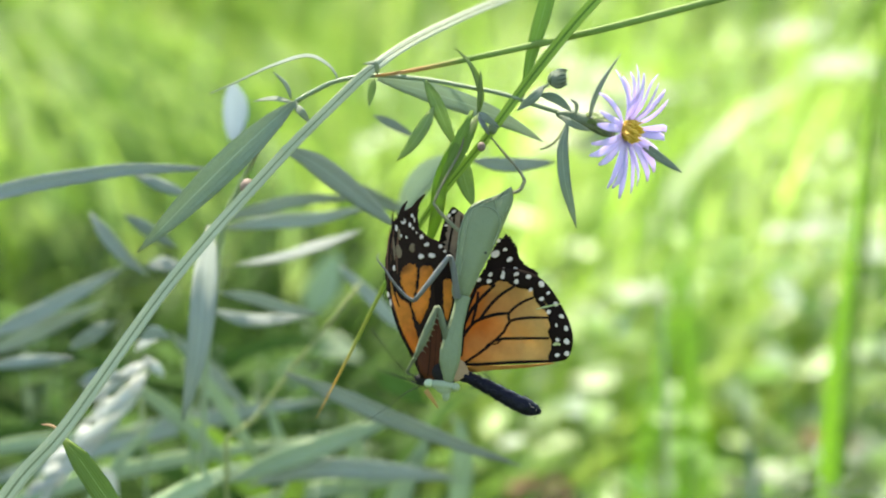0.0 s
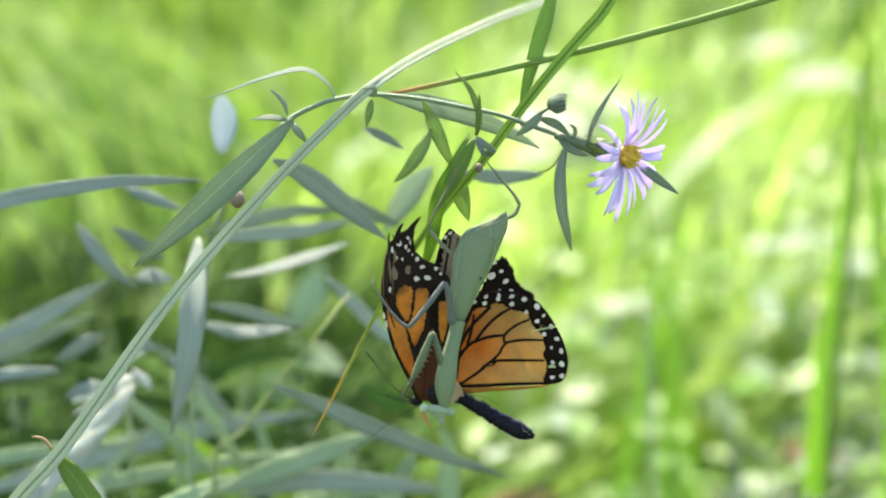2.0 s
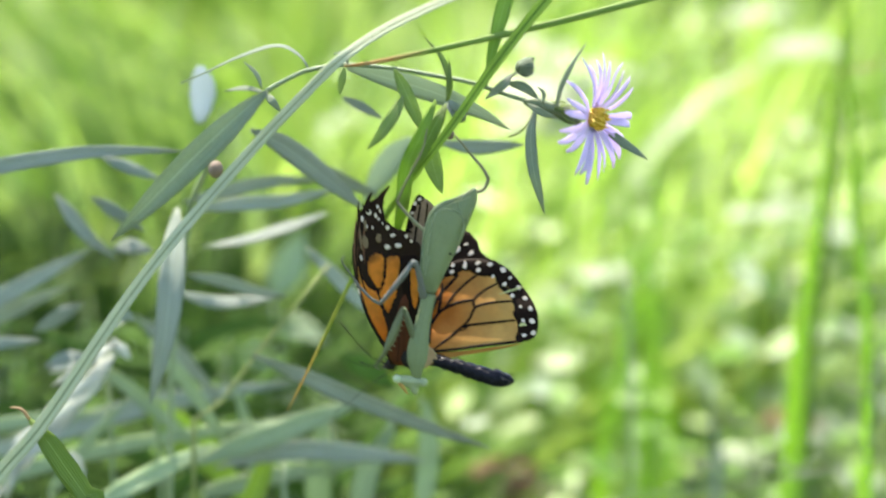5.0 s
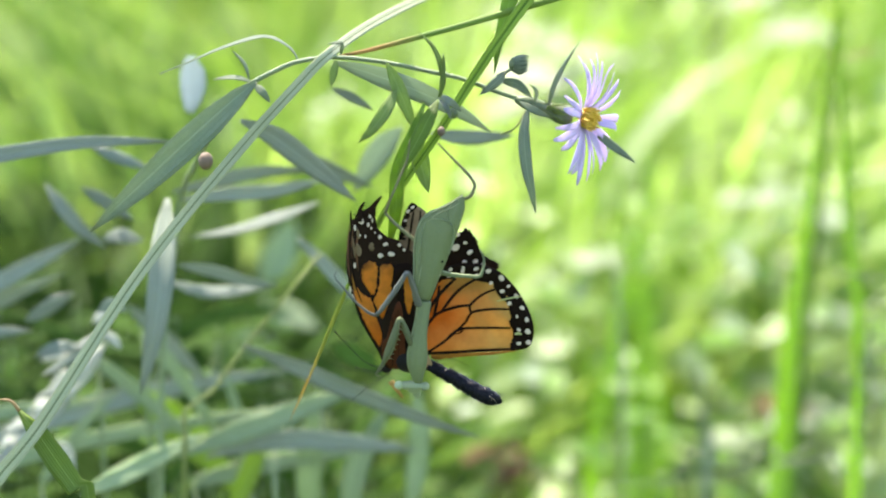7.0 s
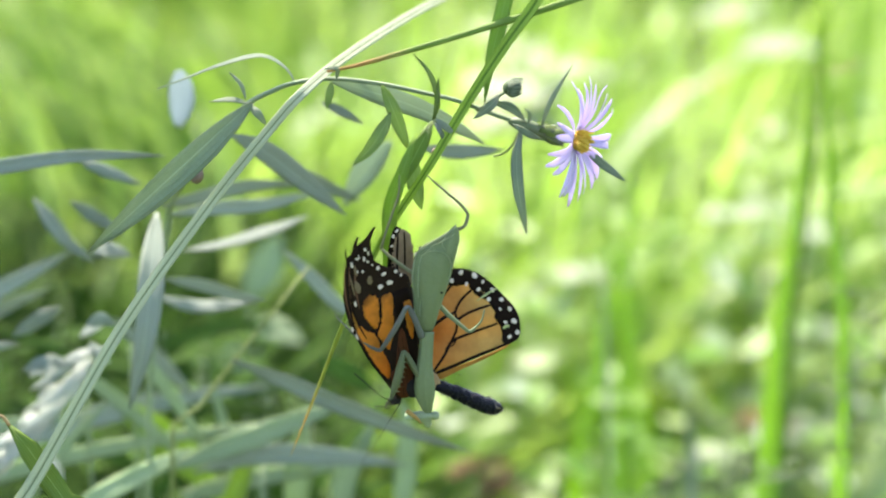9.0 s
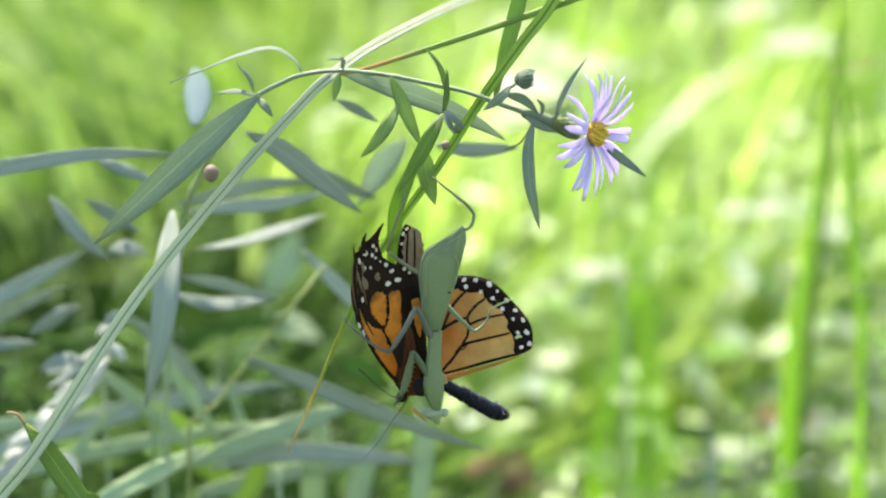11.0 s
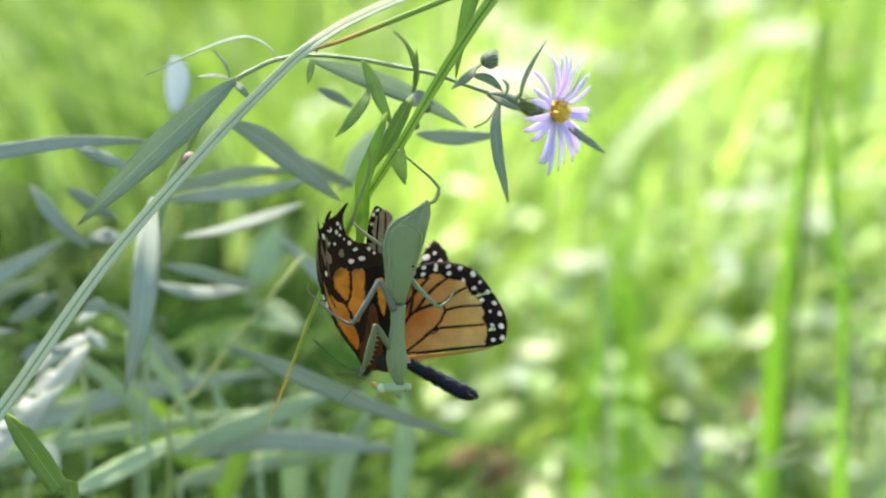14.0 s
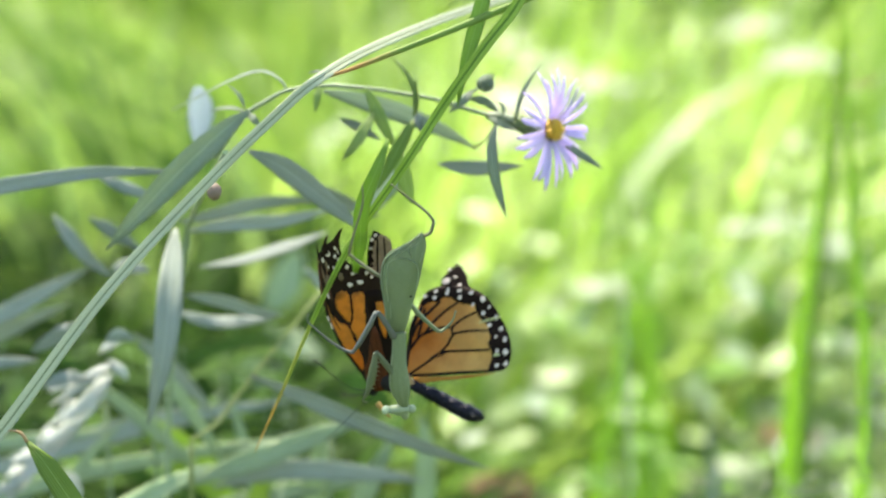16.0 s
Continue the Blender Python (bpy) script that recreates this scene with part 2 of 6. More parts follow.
def wing_mat(name, near, far, base, reach, smoke=(0.10, 0.03, 0.006), dusk=0.0, edge=None):
    """Orange scales that pale from the wing's root outwards."""
    m, nt = tree(name)
    geo = nt.nodes.new("ShaderNodeTexCoord")
    d = node(nt, "ShaderNodeVectorMath")
    d.operation = "DISTANCE"
    nt.links.new(geo.outputs["Object"], d.inputs[0])
    d.inputs[1].default_value = base
    n1 = node(nt, "ShaderNodeTexNoise", {"Vector": geo.outputs["Object"]}, Scale=160.0, Detail=3.0)
    n2 = node(nt, "ShaderNodeTexNoise", {"Vector": geo.outputs["Object"]}, Scale=1500.0, Detail=2.0)
    f = math_node(nt, "ADD", math_node(nt, "DIVIDE", d.outputs["Value"], reach), math_node(nt, "MULTIPLY", math_node(nt, "SUBTRACT", n1.outputs[0], 0.5), 0.38))
    col = ramp(nt, f, [(0.05, smoke), (0.25, near), (0.85, far)] if edge is None else [(0.02, smoke), (0.2, near), (0.55, far), (0.86, far), (1.0, edge)])
    col = mix(nt, math_node(nt, "MULTIPLY", n2.outputs[0], 0.22), col, (0.30, 0.13, 0.03))
    if dusk:
        n3 = node(nt, "ShaderNodeTexNoise", {"Vector": geo.outputs["Object"]}, Scale=240.0, Detail=2.0)
        col = mix(nt, math_node(nt, "MULTIPLY", ramp(nt, n3.outputs[0], [(0.42, (0, 0, 0)), (0.62, (1, 1, 1))]), dusk), col, (0.05, 0.016, 0.004))
    finish(nt, col, 0.65, 0.42, None, n2.outputs[0], 0.0001, spec=0.2)
    return m


HIND_ORANGE = wing_mat("tan-orange wing scales", (0.42, 0.125, 0.008), (0.60, 0.37, 0.105), (-0.003, 0.014, 0.0), 0.0285, smoke=(0.13, 0.035, 0.006), dusk=0.16)
FORE_ORANGE = wing_mat("orange wing scales", (0.70, 0.16, 0.008), (0.80, 0.27, 0.028), (0.002, 0.004, 0.0), 0.0265, dusk=0.24, edge=(0.06, 0.02, 0.006))


# ---- shape helpers; lengths in millimetres on the sheet ----
ROOT = {}


def vec(p):
    return Vector((p[0], p[1], p[2] if len(p) > 2 else 0.0))


def smooth(points, n, steps=None):
    """n + 1 points along a smooth curve through the given ones; steps takes the share of the given points passed."""
    p = [vec(q) for q in points]
    if len(p) == 2:
        return [p[0].lerp(p[1], i / n) for i in range(n + 1)]
    p = [p[0] * 2 - p[1]] + p + [p[-1] * 2 - p[-2]]
    lens = [(p[i + 1] - p[i]).length for i in range(1, len(p) - 2)]
    total, out = sum(lens), []
    for i in range(n + 1):
        s, k = total * i / n, 0
        while k < len(lens) - 1 and s > lens[k]:
            s -= lens[k]
            k += 1
        t = min(1.0, s / max(lens[k], 1e-6))
        if steps is not None:
            steps.append((k + t) / len(lens))
        a, b, c, d = p[k:k + 4]
        out.append(0.5 * (2 * b + (c - a) * t + (2 * a - 5 * b + 4 * c - d) * t * t + (3 * b - a - 3 * c + d) * t ** 3))
    return out


def profile(widths, t):
    x = t * (len(widths) - 1)
    i = min(int(x), len(widths) - 2)
    return widths[i] + (widths[i + 1] - widths[i]) * (x - i)


LANCE = (0.16, 0.62, 0.92, 1.0, 0.93, 0.74, 0.46, 0.03)
STRAP = (0.7, 1.0, 1.0, 0.95, 0.85, 0.7, 0.45, 0.05)
EVEN = (1.0, 1.0)


def ribbon(bm, points, width, shape=LANCE, face=(0, 0, 1), fold=0.12, thick=0.35, twist=0.0, turn=0.0, n=14, wave=0.0, seed=0):
    """A folded leaf or blade of real thickness along the points."""
    steps = []
    pts = smooth(points, n, steps)
    if not isinstance(shape, list):
        steps = [i / n for i in range(n + 1)]
    uv = bm.loops.layers.uv.verify()
    rng = random.Random(seed + len(points) * 7)
    ph = rng.random() * 6
    rings = []
    for i, p in enumerate(pts):
        t = steps[i]
        tan = (pts[min(i + 1, n)] - pts[max(i - 1, 0)]).normalized()
        nor = vec(face)
        nor = (nor - tan * nor.dot(tan)).normalized()
        nor.rotate(Matrix.Rotation(radians(turn + twist * t), 3, tan))
        side = tan.cross(nor)
        w = width * profile(shape, t) / 2
        lift = fold * w * 2 + wave * w * math.sin(ph + t * 17)
        lift2 = fold * w * 2 + wave * w * math.sin(ph + 2 + t * 14)
        h = nor * thick / 2
        row = [p - side * w + nor * lift, p - side * w * 0.5 + nor * lift * 0.4, p, p + side * w * 0.5 + nor * lift2 * 0.4, p + side * w + nor * lift2]
        edge = (0.25, 1.0, 1.3, 1.0, 0.25)
        rings.append([bm.verts.new(q + h * e) for q, e in zip(row, edge)] + [bm.verts.new(q - h * e) for q, e in zip(reversed(row), reversed(edge))])
    vs = (0.0, 0.25, 0.5, 0.75, 1.0)
    for i in range(n):
        for j in range(10):
            k = (j + 1) % 10
            f = bm.faces.new((rings[i][j], rings[i + 1][j], rings[i + 1][k], rings[i][k]))
            f.smooth = True
            va, vb = vs[j if j < 5 else 9 - j], vs[k if k < 5 else 9 - k]
            for loop, (u, v) in zip(f.loops, ((steps[i], va), (steps[i + 1], va), (steps[i + 1], vb), (steps[i], vb))):
                loop[uv].uv = (u, v)
    bm.faces.new(rings[0])
    bm.faces.new(list(reversed(rings[-1])))
    return bm


def tube(bm, points, radii, sides=8, n=14, flat=1.0):
    steps = []
    pts = smooth(points, n, steps)
    if not isinstance(radii, list):
        steps = [i / n for i in range(n + 1)]
    uv = bm.loops.layers.uv.verify()
    rings = []
    for i, p in enumerate(pts):
        tan = (pts[min(i + 1, n)] - pts[max(i - 1, 0)]).normalized()
        a = vec((0, 0, 1)) if abs(tan.z) < 0.9 else vec((1, 0, 0))
        nor = (a - tan * a.dot(tan)).normalized()
        side = tan.cross(nor)
        r = profile(radii, steps[i])
        rings.append([bm.verts.new(p + side * r * math.sin(6.2832 * k / sides) + nor * r * flat * math.cos(6.2832 * k / sides)) for k in range(sides)])
    for i in range(n):
        for k in range(sides):
            f = bm.faces.new((rings[i][k], rings[i][(k + 1) % sides], rings[i + 1][(k + 1) % sides], rings[i + 1][k]))
            f.smooth = True
            for loop, (u, v) in zip(f.loops, ((i, k), (i, k + 1), (i + 1, k + 1), (i + 1, k))):
                loop[uv].uv = (steps[u], abs(1 - 2 * v / sides))
    bm.faces.new(list(reversed(rings[0])))
    bm.faces.new(rings[-1])
    return bm


def blob(bm, at, size, turn=(0, 0, 0), rings=8, sides=12):
    m = Matrix.Translation(vec(at)) @ Euler([radians(a) for a in turn]).to_matrix().to_4x4() @ Matrix.Diagonal((*size, 1))
    made = bmesh.ops.create_uvsphere(bm, u_segments=sides, v_segments=rings, radius=1.0, matrix=m)
    for v in made["verts"]:
        for f in v.link_faces:
            f.smooth = True
    return bm


def thing(name, at, label, category, group=""):
    ob = tagged(new(name), label, category, group)
    ROOT[ob.name] = vec(at)
    ob.empty_display_size = 0.01
    ob.matrix_basis = SHEET @ Matrix.Translation(vec(at) * 0.001)
    return ob


def part(name, bm, material, parent, label="", at=None):
    """Links a bmesh, in sheet millimetres, as one mesh under a thing or a part. at: its own hinge."""
    root = vec(at) if at else ROOT[parent.name]
    bm.transform(Matrix.Translation(-root))
    bm.transform(Matrix.Scale(0.001, 4))
    bmesh.ops.recalc_face_normals(bm, faces=bm.faces)
    me = bpy.data.meshes.new(name)
    bm.to_mesh(me)
    bm.free()
    me.materials.append(material)
    ob = new(name, me)
    ob.parent = parent
    ob.location = (root - ROOT[parent.name]) * 0.001
    ROOT[ob.name] = root
    if label:
        ob["label"] = label
    return ob


def leaf(parent, points, width, material=GREY_LEAF, name="leaf", label="", **more):
    return part(name, ribbon(bmesh.new(), points, width, **more), material, parent, label)


def down(p, lean=0.0, steps=(0.35, 0.7, 1.0)):
    """Points from p straight down to the ground, as seen on the sheet."""
    x, y, z = p
    drop = (0.6 + (y * 0.966 + z * 0.259) * 0.001) * 1000 + 8
    return [(x + lean * s, y - drop * 0.966 * s, z - drop * 0.259 * s) for s in steps]


# ---- ground ----
def ground():
    bm = bmesh.new()
    n = 90
    xs = [-60 + 120 * i / n for i in range(n + 1)]
    grid = []
    for j in range(n + 1):
        y = -60 + 160 * j / n
        grid.append([bm.verts.new((x, y, 0.0)) for x in xs])
    for j in range(n):
        for i in range(n):
            bm.faces.new((grid[j][i], grid[j][i + 1], grid[j + 1][i + 1], grid[j + 1][i]))
    for v in bm.verts:
        r = math.hypot(v.co.x, v.co.y - 1)
        v.co.z = 0.02 * noise.noise(v.co * 1.7) * min(1, r / 3) - 0.004
    me = bpy.data.meshes.new("ground")
    bm.to_mesh(me)
    bm.free()
    m, nt = tree("meadow soil")
    geo = nt.nodes.new("ShaderNodeTexCoord")
    a = node(nt, "ShaderNodeTexNoise", {"Vector": geo.outputs["Object"]}, Scale=3.0, Detail=4.0)
    b = node(nt, "ShaderNodeTexNoise", {"Vector": geo.outputs["Object"]}, Scale=45.0, Detail=5.0)
    col = ramp(nt, a.outputs[0], [(0.35, (0.028, 0.024, 0.013)), (0.5, (0.032, 0.05, 0.013)), (0.65, (0.045, 0.085, 0.016))])
    col = mix(nt, math_node(nt, "MULTIPLY", b.outputs[0], 0.6), col, (0.06, 0.065, 0.03))
    finish(nt, col, 0.9, 0.0, None, b.outputs[0], 0.01)
    me.materials.append(m)
    return tagged(new("ground", me), "brown mossy soil under meadow grass", "ground", kind="structure")


ground()


def grass_mat(name, stops, trans=0.5, rough=0.5, spec=0.25):
    m, nt = tree(name)
    geo = nt.nodes.new("ShaderNodeNewGeometry")
    tc = nt.nodes.new("ShaderNodeTexCoord")
    n1 = node(nt, "ShaderNodeTexNoise", {"Vector": tc.outputs["Object"]}, Scale=2.2, Detail=2.0)
    n2 = node(nt, "ShaderNodeTexNoise", {"Vector": tc.outputs["Object"]}, Scale=60.0, Detail=2.0)
    f = math_node(nt, "ADD", math_node(nt, "MULTIPLY", geo.outputs["Random Per Island"], 0.7), math_node(nt, "MULTIPLY", n1.outputs[0], 0.3))
    col = ramp(nt, f, stops)
    col = mix(nt, math_node(nt, "MULTIPLY", n2.outputs[0], 0.3), col, stops[0][1])
    finish(nt, col, rough, trans, None, n2.outputs[0], 0.0005, spec=spec)
    return m


def field(name, label, places, height, width, material, lean, seed, bend=1.0, category="grass"):
    """Many folded blades as one mesh: each rises from the ground and arches over."""
    rng = np.random.default_rng(seed)
    seg = 7
    verts, faces = [], []
    for bx, by in places:
        h = height[0] + (height[1] - height[0]) * rng.random()
        w = width[0] + (width[1] - width[0]) * rng.random()
        a = lean[0] + lean[1] * rng.standard_normal()
        out = h * bend * (0.1 + 0.5 * rng.random())
        dx, dy = math.cos(a) * out, math.sin(a) * out
        px, py = -math.sin(a + 0.8 * rng.standard_normal()), math.cos(a)
        l = math.hypot(px, py) or 1.0
        px, py = px / l, py / l
        base = len(verts)
        for i in range(seg + 1):
            t = i / seg
            ww = w * (0.75 + 0.9 * t - 1.6 * t * t) * (1.0 if t < 1 else 0) / 2 + 0.0002
            x, y = bx + dx * t * t, by + dy * t * t
            z = h * (t - 0.28 * bend * t ** 3) - 0.01
            verts += [(x - px * ww, y - py * ww, z), (x, y, z - ww * 0.5), (x + px * ww, y + py * ww, z)]
            if i:
                k = base + 3 * i
                faces += [(k - 3, k - 2, k + 1, k), (k - 2, k - 1, k + 2, k + 1)]
    me = bpy.data.meshes.new(name)
    me.from_pydata(verts, [], faces)
    me.polygons.foreach_set("use_smooth", [True] * len(me.polygons))
    me.materials.append(material)
    return tagged(new(name, me), label, category, kind="stuff")


def scatter(n, near, far, seed, left=-1.0, right=1.0, tuft=10, spread=0.05, power=1.0):
    """Tufted places on the ground between two distances, within a wedge seen from the lens."""
    rng = np.random.default_rng(seed)
    out = []
    while len(out) < n:
        y = near + (far - near) * rng.random() ** power
        half = (y + 0.51) * 0.26 + 0.12
        cx = (left + (right - left) * rng.random()) * half
        for _ in range(int(tuft)):
            out.append((cx + spread * rng.standard_normal(), y + spread * rng.standard_normal()))
    return out[:n]


LIME = grass_mat("sun-toned grass", [(0.0, (0.10, 0.19, 0.018)), (0.3, (0.27, 0.43, 0.057)), (0.65, (0.42, 0.58, 0.115)), (1.0, (0.48, 0.59, 0.22))], 0.65)
PALE_GRASS = grass_mat("pale dry grass", [(0.0, (0.17, 0.25, 0.07)), (0.5, (0.31, 0.40, 0.17)), (1.0, (0.50, 0.53, 0.37))], 0.4, 0.5, 0.4)
SHADY = grass_mat("shade-toned grass", [(0.0, (0.02, 0.06, 0.004)), (0.5, (0.085, 0.19, 0.012)), (1.0, (0.23, 0.38, 0.04))], 0.55)
WEED = grass_mat("shade-dark weeds", [(0.0, (0.006, 0.016, 0.002)), (0.6, (0.014, 0.042, 0.004)), (1.0, (0.055, 0.13, 0.011))], 0.25, 0.65, 0.05)

field("meadow_grass", "bright yellow-green meadow grass, out of focus", scatter(900, 0.9, 2.6, 13, -0.2, 1.0, tuft=9, spread=0.045), (0.22, 0.54), (0.008, 0.020), LIME, (0.5, 0.7), 15, 1.0)
field("meadow_grass", "bright grass that leans over behind the asters", scatter(400, 0.9, 2.6, 23, -0.8, -0.1, tuft=8, spread=0.045), (0.22, 0.54), (0.008, 0.020), LIME, (2.6, 0.7), 25, 1.0)
field("meadow_grass", "tall lime-green grass further back, leaning", scatter(1700, 2.6, 8.0, 4, -0.15, 1.0, tuft=12, spread=0.09), (0.4, 0.9), (0.014, 0.032), LIME, (0.25, 0.5), 6, 1.3)
field("meadow_grass", "tall lime-green grass further back behind the asters", scatter(1600, 2.6, 8.0, 7, -1.0, -0.1, tuft=12, spread=0.09), (0.4, 0.9), (0.014, 0.032), LIME, (2.7, 0.6), 8, 1.0)
field("pale_grass", "pale grey-green dry grass among the meadow", scatter(330, 0.75, 3.6, 8, -0.05, 1.0, 4, 0.04), (0.16, 0.44), (0.010, 0.026), PALE_GRASS, (1.2, 1.0), 9, 0.8)
field("pale_grass", "pale dry grass all through the sunny meadow", scatter(520, 0.8, 2.6, 38, 0.12, 1.08, 5, 0.05), (0.2, 0.48), (0.009, 0.022), PALE_GRASS, (0.4, 0.9), 39, 1.1)
field("pale_grass", "pale grass low under the meadow's edge", scatter(420, 0.75, 1.4, 18, -0.14, 0.9, 5, 0.04), (0.16, 0.33), (0.010, 0.022), PALE_GRASS, (0.8, 1.2), 19, 1.2)
field("pale_grass", "tall pale grass far back in the sunny meadow", scatter(230, 2.2, 6.0, 28, -0.02, 0.8, 5, 0.09), (0.4, 0.8), (0.016, 0.036), PALE_GRASS, (0.2, 0.5), 29, 1.3)
field("meadow_grass", "low bright grass at the meadow's edge", scatter(1350, 0.62, 1.5, 61, -0.18, 0.75, 6, 0.04), (0.14, 0.33), (0.010, 0.022), LIME, (1.2, 1.5), 62, 1.4)
field("meadow_grass", "mid-green grass toned for half shade behind the aster plants", scatter(1300, 0.8, 2.0, 71, -1.15, -0.36, 6, 0.05), (0.26, 0.50), (0.008, 0.018), SHADY, (2.5, 0.8), 72, 0.9)
field("meadow_grass", "broad lime blades arching over the shade-toned grass", scatter(120, 0.9, 2.0, 75, -1.15, -0.1, 2, 0.05), (0.44, 0.72), (0.012, 0.024), LIME, (2.6, 0.5), 76, 1.1)
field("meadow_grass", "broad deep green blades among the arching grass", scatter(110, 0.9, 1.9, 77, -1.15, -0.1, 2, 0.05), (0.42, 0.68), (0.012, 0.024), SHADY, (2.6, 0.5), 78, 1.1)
field("meadow_grass", "broad lime blades leaning across the sunny meadow", scatter(56, 1.0, 2.2, 85, 0.0, 1.05, 2, 0.05), (0.44, 0.74), (0.012, 0.026), LIME, (0.1, 0.35), 86, 1.5)
field("pale_grass", "broad pale blades leaning across the sunny meadow", scatter(20, 1.0, 2.2, 87, 0.05, 1.05, 2, 0.05), (0.44, 0.74), (0.012, 0.026), PALE_GRASS, (0.1, 0.35), 88, 1.5)
field("meadow_grass", "a few deep green blades leaning across the meadow", scatter(44, 1.0, 2.2, 89, 0.05, 1.05, 2, 0.05), (0.40, 0.66), (0.010, 0.020), SHADY, (0.1, 0.35), 90, 1.4)
field("meadow_grass", "deep green grass far back in the sunny meadow", scatter(750, 2.4, 6.0, 93, 0.2, 1.15, 6, 0.08), (0.4, 0.85), (0.014, 0.030), SHADY, (0.9, 0.9), 94, 0.9)
field("pale_grass", "pale short grass low in the sunny meadow", scatter(300, 0.9, 1.8, 97, 0.3, 1.1, 6, 0.05), (0.14, 0.34), (0.009, 0.020), PALE_GRASS, (0.8, 1.2), 98, 1.2)
field("weeds", "thin pale green grass among the shaded asters", scatter(200, 0.14, 0.5, 33, -1.2, -0.3, 3, 0.03), (0.38, 0.54), (0.003, 0.006), SHADY, (0.4, 1.3), 34, 1.3, "weed")
field("meadow_grass", "darker green tufts among the bright meadow grass", scatter(140, 0.9, 2.6, 81, 0.4, 1.1, 9, 0.03), (0.22, 0.48), (0.008, 0.016), SHADY, (1.4, 0.7), 82)
field("meadow_grass", "upright lime-green grass in full sun", scatter(340, 0.95, 2.3, 91, 0.02, 0.95, 7, 0.05), (0.28, 0.56), (0.009, 0.020), LIME, (0.9, 1.2), 92, 0.42)
field("meadow_grass", "deep green grass toned for half shade, further back", scatter(330, 2.3, 4.5, 73, -1.15, -0.3, 6, 0.07), (0.36, 0.66), (0.014, 0.030), SHADY, (2.6, 0.7), 74, 0.8)
field("weeds", "tall weeds coloured dark for shade behind the aster leaves", scatter(1000, 0.32, 0.8, 14, -1.25, -0.42, 6, 0.035), (0.36, 0.53), (0.007, 0.016), WEED, (0.4, 1.1), 16, 0.9, "weed")
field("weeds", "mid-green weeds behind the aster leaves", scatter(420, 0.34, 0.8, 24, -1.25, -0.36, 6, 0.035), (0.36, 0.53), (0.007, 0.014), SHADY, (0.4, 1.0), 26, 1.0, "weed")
field("weeds", "weeds low down, coloured dark for shade, out of focus", scatter(2400, 0.25, 1.1, 12, -1.15, -0.26, 6), (0.22, 0.52), (0.008, 0.017), WEED, (0.3, 1.1), 10, 0.9, "weed")


def around(n, near, far, seed, tuft=12, spread=0.06):
    """Tufted places all round the plants, leaving out the wedge before the lens and the spot where the camera is held."""
    rng = np.random.default_rng(seed)
    out = []
    while len(out) < n:
        r, a = math.sqrt(near * near + (far * far - near * near) * rng.random()), 2 * math.pi * rng.random()
        cx, cy = r * math.cos(a), r * math.sin(a)
        if (cy > -0.35 and abs(cx) < (cy + 0.51) * 0.26 + 0.16) or math.hypot(cx, cy + 0.55) < 0.4:
            continue
        for _ in range(tuft):
            out.append((cx + spread * rng.standard_normal(), cy + spread * rng.standard_normal()))
    return out[:n]


MEADOW = grass_mat("meadow grass", [(0.0, (0.05, 0.12, 0.010)), (0.4, (0.16, 0.29, 0.028)), (0.8, (0.33, 0.47, 0.06)), (1.0, (0.48, 0.53, 0.20))], 0.55)
field("meadow_grass", "green meadow grass all round the plants", around(22000, 0.35, 4.5, 41, 8, 0.07), (0.18, 0.50), (0.009, 0.022), MEADOW, (0.9, 1.4), 42)
field("meadow_grass", "tall green grass of the wider meadow", around(9000, 4.5, 15.0, 43, 6, 0.2), (0.35, 0.7), (0.03, 0.07), MEADOW, (0.9, 1.4), 44)


def glossy_leaves(name, label, n, near, far, heights, left, seed, material):
    """Small broad leaves on low weeds, lying open to the sky; too many to count."""
    rng = np.random.default_rng(seed)
    verts, faces = [], []
    for x, y in scatter(n, near, far, seed, left, 1.0, 5, 0.05):
        z = heights[0] + (heights[1] - heights[0]) * rng.random() ** 1.3
        k = 0.7 + 0.25 * y
        l, w = (0.009 + 0.014 * rng.random()) * k, (0.005 + 0.005 * rng.random()) * k
        up = Vector((0.25 * rng.standard_normal(), -0.3 + 0.35 * rng.standard_normal(), 1)).normalized()
        a = 2 * math.pi * rng.random()
        u = Vector((math.cos(a), math.sin(a), 0)).cross(up).normalized()
        v = up.cross(u)
        c = Vector((x, y, z))
        b = len(verts)
        for s, t, d in ((-1, 0, -0.1), (-0.4, 0.9, 0), (0.3, 1, 0), (1, 0.1, -0.35), (0.3, -1, 0), (-0.4, -0.9, 0), (0, 0, -0.15)):
            verts.append(tuple(c + u * (s * l) + v * (t * w) + up * (d * w)))
        faces += [(b + i, b + (i + 1) % 6, b + 6) for i in range(6)]
        foot = Vector((x + 0.02 * rng.standard_normal(), y + 0.02 * rng.standard_normal(), -0.01))
        tip, b = c - u * l, len(verts)
        for q in (foot, foot.lerp(tip, 0.6) + Vector((0.006 * rng.standard_normal(), 0, 0.02)), tip):
            verts += [(q.x - 0.0007, q.y, q.z), (q.x + 0.0007, q.y, q.z), (q.x, q.y + 0.001, q.z)]
        faces += [(b + r + i, b + r + (i + 1) % 3, b + r + 3 + (i + 1) % 3, b + r + 3 + i) for r in (0, 3) for i in range(3)]
    me = bpy.data.meshes.new(name)
    me.from_pydata(verts, [], faces)
    me.polygons.foreach_set("use_smooth", [True] * len(me.polygons))
    me.materials.append(material)
    return tagged(new(name, me), label, "weed", kind="stuff")


